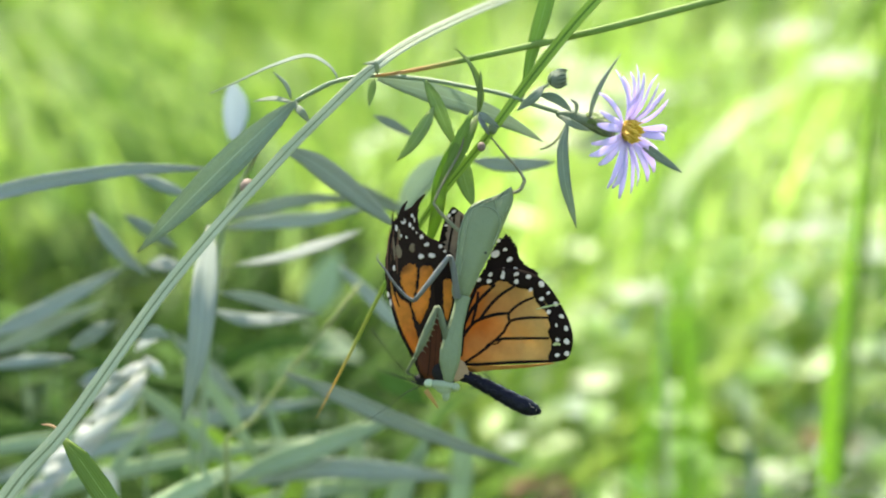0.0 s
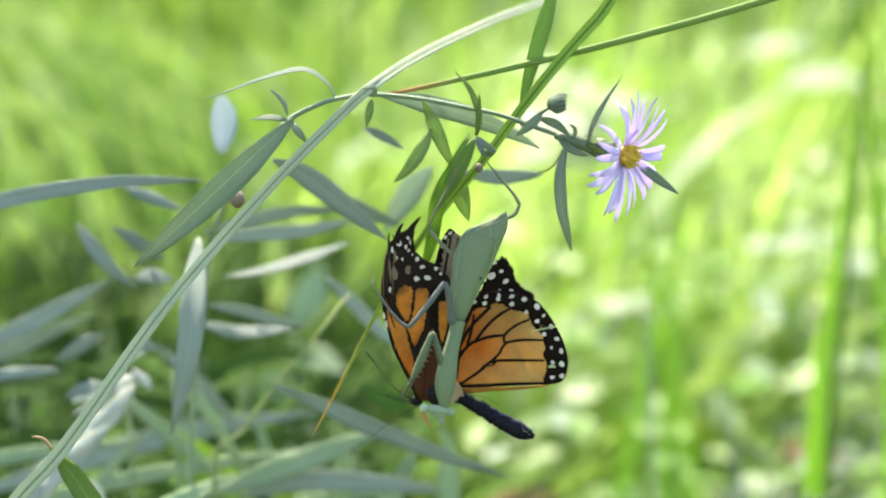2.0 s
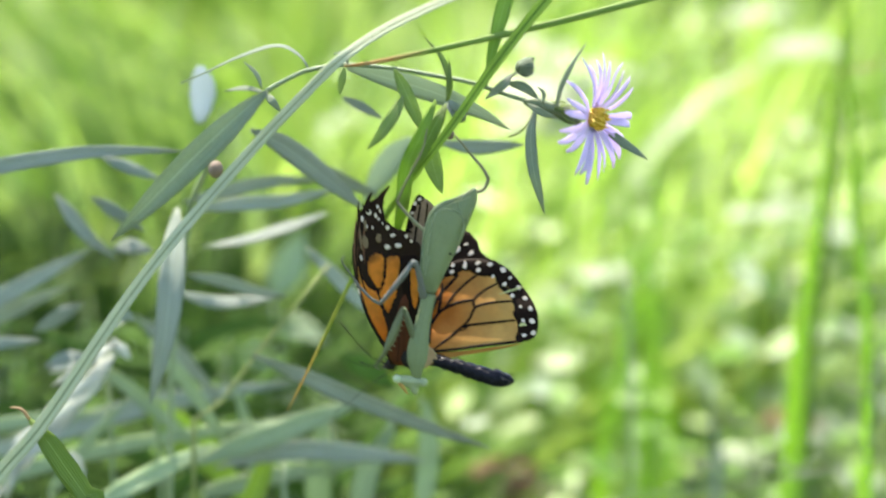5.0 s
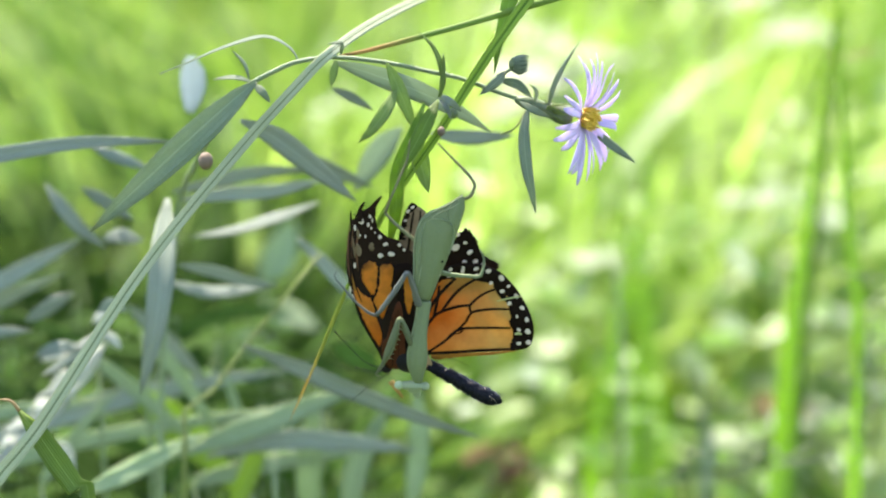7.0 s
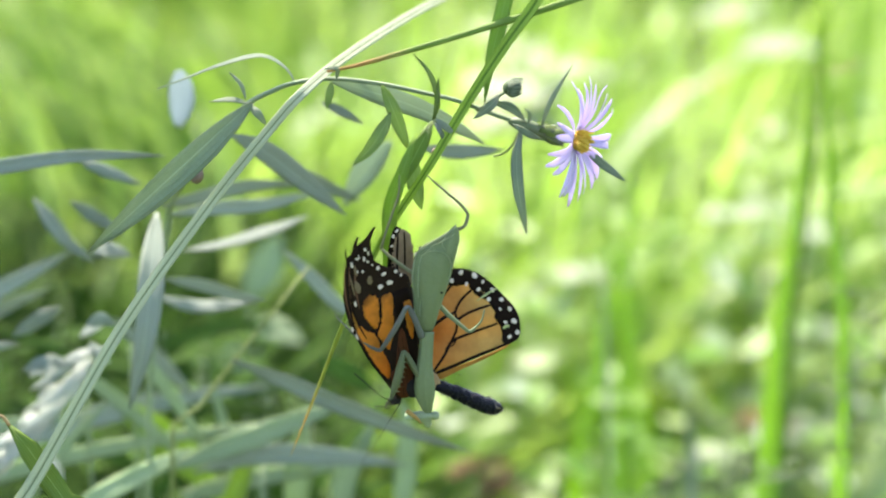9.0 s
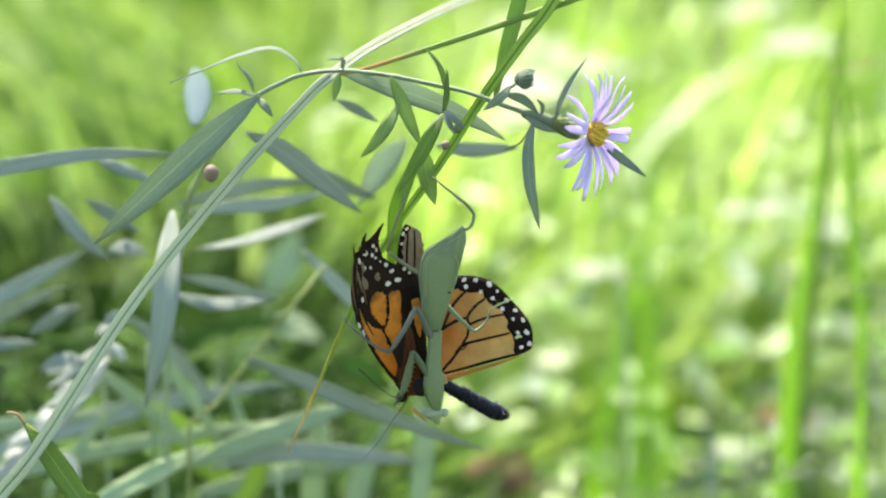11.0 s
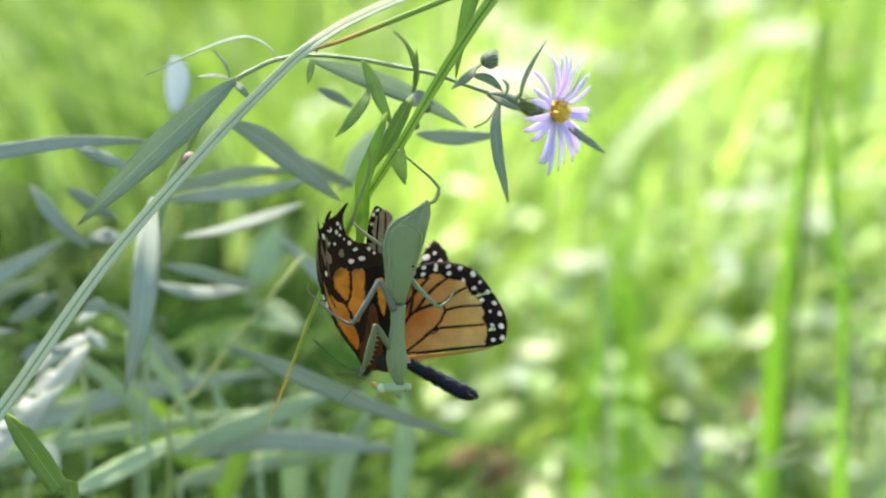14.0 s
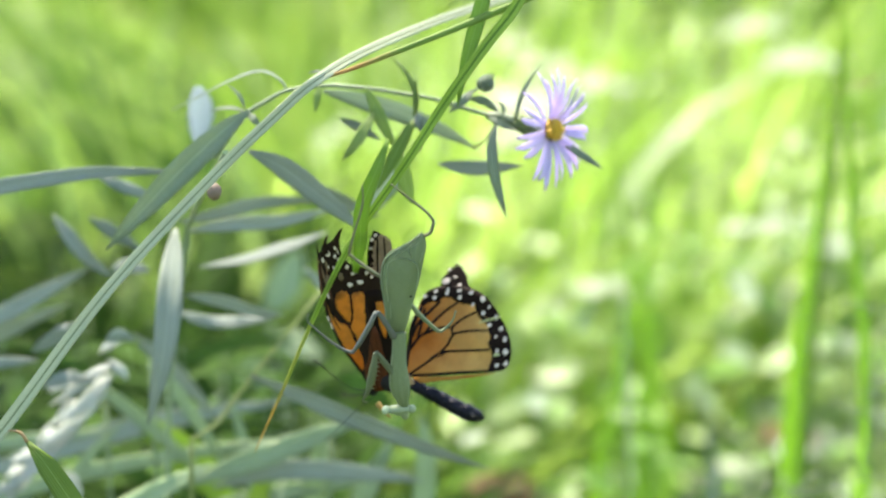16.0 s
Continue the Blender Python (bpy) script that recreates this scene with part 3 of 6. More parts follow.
GLOSSY = grass_mat("glossy weed leaves, glints in colour", [(0.0, (0.07, 0.17, 0.015)), (0.45, (0.24, 0.42, 0.06)), (0.7, (0.38, 0.53, 0.14)), (0.8, (0.58, 0.65, 0.46))], 0.5, 0.45, 0.45)
glossy_leaves("weed_leaves", "small glossy pale green weed leaves in the sun", 380, 0.8, 2.4, (0.04, 0.36), -0.1, 51, GLOSSY)
glossy_leaves("weed_leaves", "small pale weed leaves at the meadow's near edge", 330, 0.5, 1.1, (0.14, 0.36), -0.03, 53, GLOSSY)
glossy_leaves("weed_leaves", "small glossy leaves far back in the meadow", 260, 2.4, 6.0, (0.1, 0.45), -1.0, 52, GLOSSY)


# ---- grass stalks that frame the insects ----
def grass_blade():
    ob = thing("reed_grass", (-100, -300, -70), "long grey-green grass blade with a pale midrib, arching", "grass")
    low = (-138.9, -105.5, 4)
    pts = list(reversed(down(low, -40))) + [low, (-114.7, -65.3, 6), (-98.0, -45.9, 8), (-71.4, -9.0, 8), (-45.0, 21.3, 6), (-27.3, 39.3, 6), (-17.7, 48.1, 5), (-3.7, 59.2, -16), (22.7, 76.6, -70), (52.4, 91.9, -130), (84.7, 99.2, -170)]
    leaf(ob, pts, 3.7, BLADE, "blade", shape=[0.9, 1.0, 1.1, 1.15, 1.15, 1.0, 0.86, 0.8, 0.76, 0.74, 0.72, 0.7, 0.5, 0.05], fold=0.16, n=240, thick=0.5)
    return ob


def golden_stalk():
    ob = thing("golden_grass", (109.3, 21.5, -10), "thin green grass stalk with a golden dry end", "grass")
    far = (190, 20, -14)
    pts = list(reversed(down(far, 30))) + [far, (150, 82, -8), (108.1, 76.0, -4), (71.7, 66.2, -3), (44.5, 59.1, -2), (21.2, 53.6, -1), (2.4, 49.5, 0), (-9.6, 47.0, 1), (-17.9, 45.8, 2)]
    part("stalk", tube(bmesh.new(), pts, [1.5, 1.4, 1.4, 1.3, 1.2, 1.1, 1.05, 1.0, 0.9, 0.75, 0.55, 0.35], 8, 220, 0.6), GOLD_STALK, ob)
    return ob


def holding_stalk():
    ob = thing("bent_grass", (92.3, 81.1, 0), "green grass stem bent over, drying to a yellow tip", "grass")
    far = (215, 30, -6)
    pts = list(reversed(down(far, 40))) + [far, (190, 110, -4), (130, 135, 0), (59.3, 85.6, 0), (40.5, 66.0, 1), (32.3, 56.7, 1), (21.9, 43.6, 0), (11.4, 29.3, -2), (-0.6, 14.6, -8), (-7.5, 4.8, -14), (-17.1, -11.7, -24), (-27.0, -31.3, -26), (-35.2, -47.0, -26)]
    leaf(ob, pts, 3.1, TIP_STALK, "stalk", shape=[1, 1, 1, 1, 1, 1, 1, 0.98, 0.93, 0.85, 0.75, 0.62, 0.5, 0.36, 0.25, 0.06], fold=0.3, n=240, thick=0.9)
    sheath = leaf(ob, [(30.0, 74.8, -2), (26.2, 61.2, -2), (22.9, 49.3, -2), (21.2, 39.6, -2)], 4.3, GREEN_LEAF, shape=(0.6, 0.95, 1, 0.8, 0.5, 0.04), label="broad green sheath leaf")
    leaf(ob, [(7.7, 36.5, 3), (4.2, 28.4, 4), (-0.3, 18.9, -1), (-1.8, 9.0, -9), (-3.8, 1.6, -15)], 4.1, GREEN_LEAF, shape=(0.2, 0.7, 0.95, 1.0, 0.95, 0.75, 0.35), label="green blade clasping the stem")
    return ob, sheath


grass_blade_ob = grass_blade()
golden_stalk_ob = golden_stalk()
holding_stalk_ob, sheath_ob = holding_stalk()


# ---- aster branch with the flower ----
def flower(ob, centre, axis, radius):
    """A lilac ray flower under ob: green cup, golden disc, rays as petals, florets."""
    w = vec(axis).normalized()
    up = vec((0, 1, 0))
    up = (up - w * up.dot(w)).normalized()
    right = up.cross(w)
    c = vec(centre)

    def at(r, a, h):
        return c + (right * math.cos(a) + up * math.sin(a)) * r + w * h
    bm = bmesh.new()
    blob(bm, (0, 0, 0), (2.8, 2.8, 1.9))
    rot = Matrix((right, up, w)).transposed().to_4x4()
    bm.transform(Matrix.Translation(c + w * 0.6) @ rot)
    disc = part("flower_head", bm, DISC, ob, "golden flower disc")
    rng = random.Random(4)
    bm = bmesh.new()
    for i in range(60):
        r, a = 2.9 * math.sqrt((i + 0.5) / 60) * (0.85 + 0.3 * rng.random()), i * 2.39996
        h = 2.2 - 0.12 * r * r
        q = at(r, a, h)
        tube(bm, [q, q + (w + (q - c) * 0.08) * (0.9 + 1.7 * rng.random()) + right * rng.gauss(0, 0.3) + up * rng.gauss(0, 0.3)], (0.3, 0.42, 0.12), 5, 3)
    part("floret_cluster", bm, FLORET, disc, "golden disc florets")
    n = 25
    for i in range(n):
        a = 6.2832 * (i + 0.7 * rng.random()) / n
        a += 0.3 * math.cos(a) * max(0.0, math.sin(a))
        broad = 2.0 if math.sin(a) < 0.35 else 1.35
        l = radius * (0.84 + 0.2 * rng.random() + 0.06 * abs(math.sin(a)))
        lift = 1.8 + 1.6 * rng.random() - 1.5 * (math.sin(a) < -0.3)
        pts = [at(2.4, a, 0.2), at(l * 0.45, a + 0.03, lift), at(l * 0.8, a + 0.06 * rng.random(), lift + 0.6 * rng.random()), at(l, a + 0.08 * (rng.random() - 0.5), lift * (0.3 + rng.random()))]
        part("petal", ribbon(bmesh.new(), pts, broad + 0.5 * rng.random(), (0.5, 0.8, 1.0, 1.0, 0.85, 0.3), tuple(w), 0.05, 0.12, 20 * (rng.random() - 0.5), 40 * (rng.random() - 0.5), 6), PETAL, disc)
    return disc


def aster_branch():
    ob = thing("aster_branch", (-47.8, 29.8, -8), "aster branch with narrow grey-green leaves and a lilac flower", "aster")
    stem = [(-50.1, 26.8, -9), (-45.4, 32.8, -7), (-39.9, 38.8, -4), (-33.7, 42.3, -2), (-27.6, 44.7, 0), (-17.8, 46.0, 0), (-5.1, 45.0, 0), (6.9, 42.9, 0), (15.9, 41.1, 0), (26.4, 37.6, 0), (35.4, 34.9, 0), (39.9, 33.3, -1)]
    part("stem", tube(bmesh.new(), stem, (0.8, 0.7, 0.65, 0.6, 0.6, 0.6, 0.6, 0.65, 0.8), 8, 60), STEM, ob)
    leaf(ob, [(-39.0, 39.1, 0), (-46.6, 32.1, 5), (-58.3, 20.9, 7), (-70.4, 9.1, 5), (-80.9, -0.9, 1)], 7.6, turn=-18, twist=6, fold=0.30, n=20, label="long lanceolate grey-green leaf")
    leaf(ob, [(-17.6, 45.8, -8), (-6.8, 43.5, -13), (7.1, 39.5, -18), (19.7, 34.2, -22), (27.9, 29.7, -25)], 5.8, THIN_LEAF, turn=10, fold=0.1, n=18)
    leaf(ob, [(-18.2, 45.2, 2), (-18.8, 41.9, 3), (-19.5, 37.7, 3)], 2.2, MID_LEAF)
    leaf(ob, [(-2.4, 37.4, 3), (-4.8, 32.5, 5), (-8.3, 27.2, 5), (-12.2, 23.2, 3)], 3.6, MID_LEAF, turn=15)
    leaf(ob, [(-4.8, 44.6, 2), (-2.7, 40.5, 2), (0.9, 32.3, 1), (3.6, 26.8, 0)], 3.8, MID_LEAF)
    leaf(ob, [(9.3, 36.0, 2), (9.8, 41.1, 4), (7.4, 48.0, 5), (3.1, 53.1, 4)], 2.1, MID_LEAF, shape=(0.5, 0.9, 1, 0.8, 0.5, 0.05), turn=30)
    leaf(ob, [(9.2, 35.9, 3), (9.8, 41.7, 5), (9.9, 47.4, 5)], 1.4, MID_LEAF)
    leaf(ob, [(4.2, 27.1, -6), (5.5, 19.9, -7), (8.2, 11.4, -9)], 5.0, MID_LEAF)
    leaf(ob, [(9.3, 35.4, 0), (6.3, 30.0, 3), (2.4, 22.5, 4), (-2.1, 14.3, 3)], 4.0, GREEN_LEAF)
    leaf(ob, [(-40.5, 40.1, -3), (-42.0, 43.8, -2), (-45.0, 46.9, 0)], 1.8, turn=50)
    leaf(ob, [(-39.6, 38.8, 0), (-44.6, 39.6, 2), (-50.2, 39.0, 2)], 1.9, turn=40)
    leaf(ob, [(-39.3, 38.2, 0), (-37.2, 36.0, 2), (-35.2, 33.3, 2)], 2.2)
    leaf(ob, [(-27.9, 44.8, 0), (-29.9, 48.3, -2), (-36.2, 51.7, -6), (-46.4, 49.3, -10), (-56.0, 45.5, -14), (-63.6, 42.5, -16)], 2.3, THIN_LEAF, shape=(0.3, 0.8, 1, 0.7, 0.4, 0.05), turn=58, n=20)
    leaf(ob, [(-17.2, 45.8, 6), (-17.7, 48.3, 9), (-20.9, 48.2, 9)], 1.5, GREY_LEAF, turn=30)
    leaf(ob, [(9.5, 35.8, 5), (11.5, 34.2, 7), (14.8, 31.9, 5)], 2.0, PALE_LEAF, turn=20)
    leaf(ob, [(9.2, 35.1, 4), (10.7, 32.4, 6), (12.2, 29.9, 4)], 1.6, PALE_LEAF, turn=-20)
    # bud with its small leaves
    part("bud_stalk", tube(bmesh.new(), [(21.1, 38.5, 0), (24.7, 41.1, 3), (28.4, 43.9, 4)], (0.35, 0.35, 0.5), 6, 6), STEM, ob)
    bm = bmesh.new()
    blob(bm, (30.0, 44.9, 4), (2.6, 2.3, 2.3), (0, 0, 15))
    bud = part("bud", bm, BUD, ob, "closed green flower bud")
    for i in range(14):
        a = 6.2832 * i / 14
        bx, by, bz = (29.9, 44.8, 4)
        part("bract", ribbon(bmesh.new(), [(bx - 1.4, by + 1.9 * math.sin(a) * 0.8, bz + 2.0 * math.cos(a)), (bx + 0.4, by + 2.5 * math.sin(a), bz + 2.5 * math.cos(a)), (bx + 2.8, by + 2.0 * math.sin(a) + 0.5, bz + 2.0 * math.cos(a))], 1.1, (0.8, 1, 0.8, 0.1), (0, math.sin(a), math.cos(a)), n=5, thick=0.2), GREY_LEAF, bud)
    leaf(ob, [(26.5, 43.0, 4), (23.9, 39.9, 6), (19.3, 36.2, 6)], 2.6)
    leaf(ob, [(25.5, 40.8, 2), (29.9, 39.6, 4), (34.0, 36.2, 3)], 2.6, turn=20)
    for p, s, m in (((13.1, 31.8, 2), 1.3, BUD), ((10.2, 27.1, 0), 1.1, PINK_BUD)):
        bm = bmesh.new()
        blob(bm, p, (s, s * 1.2, s))
        part("bud", bm, m, ob, "small closed bud")
    # cup behind the flower
    part("calyx", tube(bmesh.new(), [(30.1, 36.1, 0), (33.9, 35.1, 0), (37.6, 34.0, 0), (41.7, 32.9, -1), (45.6, 31.9, 0)], (0.8, 2.0, 1.7, 2.0, 2.9, 2.6), 10, 12), BUD, ob, "green cup under the flower")
    for i in range(18):
        a, s = 2.4 * i, (i % 3) * 0.28
        q = vec((37.6, 34.0, 0)).lerp(vec((44.1, 32.4, -1)), s + 0.1)
        d = Vector((-0.2 * math.sin(a), math.sin(a), math.cos(a)))
        f = Vector((1, -0.25, 0))
        leaf(ob, [q + d * 1.9, q + d * 2.6 + f * 1.6, q + d * 2.9 + f * 3.4], 1.3, MID_LEAF, "bract", shape=(0.8, 1, 0.7, 0.1), face=tuple(d), n=5, thick=0.2)
    leaf(ob, [(38.8, 34.9, 2), (39.9, 39.6, 3), (42.9, 45.6, 3), (47.3, 51.9, 1)], 1.5, shape=(0.5, 0.9, 1, 0.7, 0.4, 0.05))
    leaf(ob, [(33.1, 33.8, 3), (31.5, 26.9, 5), (32.0, 17.9, 6), (33.6, 11.3, 5), (35.2, 5.5, 3)], 3.3, turn=8)
    leaf(ob, [(32.5, 33.0, 2), (30.7, 29.7, 3), (28.5, 27.4, 3), (25.8, 26.4, 2)], 0.55, TWIG, shape=EVEN)
    leaf(ob, [(34.9, 35.2, 2), (35.2, 38.0, 3), (33.3, 39.7, 4)], 1.1)
    leaf(ob, [(51.9, 28.8, -4), (57.6, 24.7, -5), (64.1, 20.3, -5)], 2.8, turn=-20)
    leaf(ob, [(30.8, 35.2, 2), (34.8, 32.6, 4), (39.0, 31.1, 3)], 2.0)
    flower(ob, (48.5, 31.4, 1), (0.74, -0.14, 0.66), 16.8)
    return ob


aster_branch_ob = aster_branch()


# ---- the monarch ----
def sheet_fan(bm, outline, centre, height, rings=7, thick=0.16, n=90, ragged=0.0, seed=1):
    """A thin wing membrane inside a smooth closed outline; height(x, y) gives its relief."""
    pts = smooth(list(outline) + [outline[0]], n)[:-1]
    rng = random.Random(seed)
    c = vec(centre)
    pts = [p + (p - c).normalized() * ragged * (rng.random() - 0.6) for p in pts]
    for side in (1, -1):
        mid = bm.verts.new((c.x, c.y, height(c.x, c.y) + side * thick / 2))
        loops = []
        for r in range(1, rings + 1):
            row = []
            for p in pts:
                q = c.lerp(p, r / rings)
                row.append(bm.verts.new((q.x, q.y, height(q.x, q.y) + side * thick / 2 * (1 if r < rings else 0.3))))
            loops.append(row)
        m = len(pts)
        for i in range(m):
            j = (i + 1) % m
            bm.faces.new((mid, loops[0][i], loops[0][j])).smooth = True
            for r in range(rings - 1):
                bm.faces.new((loops[r][i], loops[r + 1][i], loops[r + 1][j], loops[r][j])).smooth = True
        if side == 1:
            rim = loops[-1]
        else:
            for i in range(m):
                j = (i + 1) % m
                bm.faces.new((rim[i], loops[-1][i], loops[-1][j], rim[j]))
    return bm


def band(bm, outer, inner, height, proud=0.12, n=40, ragged=0.5, seed=2):
    """A strip of dark scales between two lines, lying on the wing."""
    rng = random.Random(seed)
    a, b = smooth(outer, n), smooth(inner, n)
    rows = []
    for i, (p, q) in enumerate(zip(a, b)):
        q = q + (q - p).normalized() * ragged * (1.6 * math.sin(i * 0.7 + seed) * rng.random() + rng.random() - 0.4)
        row = []
        for k in range(5):
            s = p.lerp(q, k / 4)
            row.append(bm.verts.new((s.x, s.y, height(s.x, s.y) + proud)))
        rows.append(row)
    for i in range(n):
        for k in range(4):
            bm.faces.new((rows[i][k], rows[i + 1][k], rows[i + 1][k + 1], rows[i][k + 1])).smooth = True
    made = bmesh.ops.extrude_face_region(bm, geom=list(bm.faces))
    bmesh.ops.translate(bm, vec=(0, 0, -0.08), verts=[v for v in made["geom"] if isinstance(v, bmesh.types.BMVert)])
    return bm


def vein_parts(rows, height, wing):
    for pts, w in rows:
        part("wing_vein", vein(bmesh.new(), pts, w * 1.05, height), BLACK_WING, wing)


def spot_parts(places, height, wing, proud=0.24):
    for q in places:
        part("white_spot", dots(bmesh.new(), [q], height, proud), SPOT, wing)


def vein(bm, points, width, height, proud=0.17):
    pts = [(p.x, p.y, height(p.x, p.y) + proud) for p in smooth(points, 10)]
    return ribbon(bm, pts, width, (0.9, 1.0, 1.0, 0.8), fold=-0.12, thick=0.16, n=10)


def dots(bm, places, height, proud=0.24):
    """Small raised white scale spots: (place, half length, half width, turn)."""
    for p, a, b, turn in places:
        x, y = p[0], p[1]
        m = Matrix.Translation((x, y, height(x, y) + proud)) @ Matrix.Rotation(radians(turn), 4, "Z") @ Matrix.Diagonal((a * 0.86, b * 0.86, 0.09, 1))
        for v in bmesh.ops.create_uvsphere(bm, u_segments=14, v_segments=5, radius=1.0, matrix=m)["verts"]:
            v.co += Vector((noise.noise(v.co * 1.3), noise.noise(v.co * 1.3 + Vector((9, 0, 0))), 0)) * 0.22 * a
    return bm


def along(points, n, size, seed, off=0.0):
    rng = random.Random(seed)
    pts = smooth(points, n)
    out = []
    for i, p in enumerate(pts):
        if i % 1 == 0:
            s = size * (0.7 + 0.5 * rng.random())
            out.append(((p.x + off * (rng.random() - 0.5), p.y + off * (rng.random() - 0.5)), s, s * (0.65 + 0.3 * rng.random()), rng.random() * 180))
    return out


def monarch():
    ob = thing("monarch_butterfly", (0.4, -33.1, 0), "orange and black monarch butterfly hanging upside down with torn wings", "butterfly")
    # hindwing, spread
    hinge = (5.2, -30.1, 0)
    hx, hy = hinge[0], hinge[1]

    def hz(x, y):
        dx, dy = x - hx, y - hy
        return -1.0 - 0.10 * dx + 0.0035 * dx * dx + 0.35 * math.sin(dy * 0.55 + dx * 0.12)
    outline = [(4.6, -30.7, 0), (10.9, -30.9, 0), (21.4, -30.4, 0), (29.7, -30.1, 0), (32.7, -29.2, 0), (34.0, -26.8, 0), (34.3, -23.1, 0), (33.3, -19.0, 0), (31.3, -15.1, 0), (28.9, -11.2, 0), (25.5, -7.6, 0), (20.7, -5.8, 0), (15.4, -5.4, 0), (10.6, -6.7, 0), (7.6, -10.6, 0), (5.5, -18.9, 0), (4.6, -25.6, 0)]
    hind = part("hindwing", sheet_fan(bmesh.new(), outline, (16.9, -19.6, 0), hz, ragged=0.25), HIND_ORANGE, ob, "tan-orange hindwing with black veins", at=hinge)
    outer = [(28.2, -30.3, 0), (32.7, -29.4, 0), (34.2, -26.8, 0), (34.5, -23.1, 0), (33.4, -18.9, 0), (31.5, -15.0, 0), (29.1, -11.1, 0), (25.6, -7.5, 0), (20.7, -5.5, 0), (15.4, -5.1, 0), (10.3, -6.6, 0), (7.9, -10.3, 0)]
    inner = [(28.0, -28.9, 0), (28.3, -27.7, 0), (28.5, -24.9, 0), (28.5, -21.9, 0), (27.7, -18.1, 0), (26.2, -15.1, 0), (24.1, -12.3, 0), (21.1, -10.2, 0), (18.1, -9.3, 0), (14.5, -8.8, 0), (11.2, -9.4, 0), (9.1, -11.2, 0)]
    part("wing_border", band(bmesh.new(), outer, inner, hz), BLACK_WING, hind, "black scalloped border")
    row1 = [(32.8, -28.0, 0), (33.1, -24.4, 0), (32.7, -20.4, 0), (31.2, -16.6, 0), (28.9, -12.9, 0), (26.2, -9.4, 0), (22.2, -7.3, 0), (18.1, -6.4, 0), (13.6, -6.7, 0), (9.4, -7.9, 0)]
    row2 = [(30.1, -28.2, 0), (30.4, -24.9, 0), (30.1, -21.1, 0), (28.8, -17.8, 0), (26.8, -14.4, 0), (23.7, -11.2, 0), (19.9, -9.1, 0), (15.9, -7.6, 0), (12.1, -8.7, 0)]
    spot_parts(along(row1, 11, 0.85, 5, 0.5) + along(row2, 8, 0.75, 6, 0.6), hz, hind)
    vein_parts((([(5.5, -30.4, 0), (10.9, -26.8, 0), (13.9, -24.3, 0), (17.7, -23.8, 0), (28.2, -23.7, 0)], 0.75), ([(13.9, -24.3, 0), (16.5, -21.6, 0), (17.7, -19.2, 0), (22.2, -18.3, 0), (28.0, -18.3, 0)], 0.7),
                   ([(17.7, -19.2, 0), (17.5, -17.1, 0), (20.7, -14.4, 0), (24.4, -12.7, 0)], 0.7), ([(5.2, -23.5, 0), (7.6, -20.1, 0), (9.7, -18.7, 0), (13.9, -17.4, 0), (17.5, -17.1, 0)], 0.9),
                   ([(5.2, -21.1, 0), (7.3, -16.6, 0), (10.3, -12.9, 0), (13.9, -9.4, 0)], 0.9), ([(9.7, -18.7, 0), (12.7, -14.8, 0), (15.9, -11.8, 0), (19.3, -9.7, 0)], 0.8), ([(7.6, -20.1, 0), (8.8, -15.4, 0), (9.4, -11.4, 0)], 0.8),
                   ([(4.9, -30.7, 0), (10.9, -30.6, 0), (19.9, -30.1, 0), (29.7, -29.8, 0)], 0.8), ([(10.9, -26.8, 0), (12.1, -25.2, 0), (13.9, -25.3, 0), (15.4, -24.4, 0)], 0.4), ([(4.6, -28.6, 0), (5.2, -22.6, 0), (6.1, -16.6, 0), (8.7, -10.6, 0)], 1.2)), hz, hind)
    for pts, w in (([(24.7, -16.0, 0), (27.7, -15.3, 0), (31.5, -14.5, 0)], 0.55), ([(29.2, -25.5, 0), (30.4, -25.2, 0), (31.2, -25.5, 0)], 0.9)):
        part("tear", ribbon(bmesh.new(), [(q[0], q[1], hz(q[0], q[1]) + 0.42) for q in pts], w, (0.4, 1, 0.8, 0.5), fold=0.05, thick=0.08, n=8), TEAR, hind, "pale strip in place of light through a slit")
    # forewing sliver above it
    fore_hinge = (7.7, -10.7, -3)

    def fz(x, y):
        return -3.2 - 0.05 * (x - hx)
    fore = part("forewing", sheet_fan(bmesh.new(), [(8.7, -10.6, 0), (10.6, -6.1, 0), (12.7, -0.9, 0), (14.8, 2.5, 0), (17.1, 3.7, 0), (18.7, 2.2, 0), (20.2, -0.9, 0), (22.3, -4.3, 0), (25.6, -6.7, 0), (22.9, -9.9, 0), (15.4, -11.4, 0)], (16.2, -4.6, 0), fz, ragged=0.9, seed=5), BLACK_WING, ob, "black forewing edge with white spots", at=fore_hinge)
    spot_parts([((13.9, -1.3, 0), 1.4, 1.1, 20), ((16.6, -0.1, 0), 0.8, 0.6, 0), ((17.8, -2.8, 0), 1.0, 0.7, 30), ((14.8, 2.2, 0), 0.7, 0.6, 0), ((19.2, -5.5, 0), 1.0, 0.6, 30), ((21.1, -6.4, 0), 0.9, 0.6, 10), ((16.2, -5.7, 0), 0.9, 0.7, 40)], fz, fore, 0.2)
    # orange sliver below
    part("wing_edge", sheet_fan(bmesh.new(), [(6.4, -31.0, 0), (16.9, -30.9, 0), (29.7, -30.3, 0), (22.9, -31.5, 0), (13.9, -32.2, 0), (7.2, -32.8, 0)], (14.7, -31.5, 0), lambda x, y: hz(x, y) - 0.3, n=40, rings=3), TAN_WING, hind)
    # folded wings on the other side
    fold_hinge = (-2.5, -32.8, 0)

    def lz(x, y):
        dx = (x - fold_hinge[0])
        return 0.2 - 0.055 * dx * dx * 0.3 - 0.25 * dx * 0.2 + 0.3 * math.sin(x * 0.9)
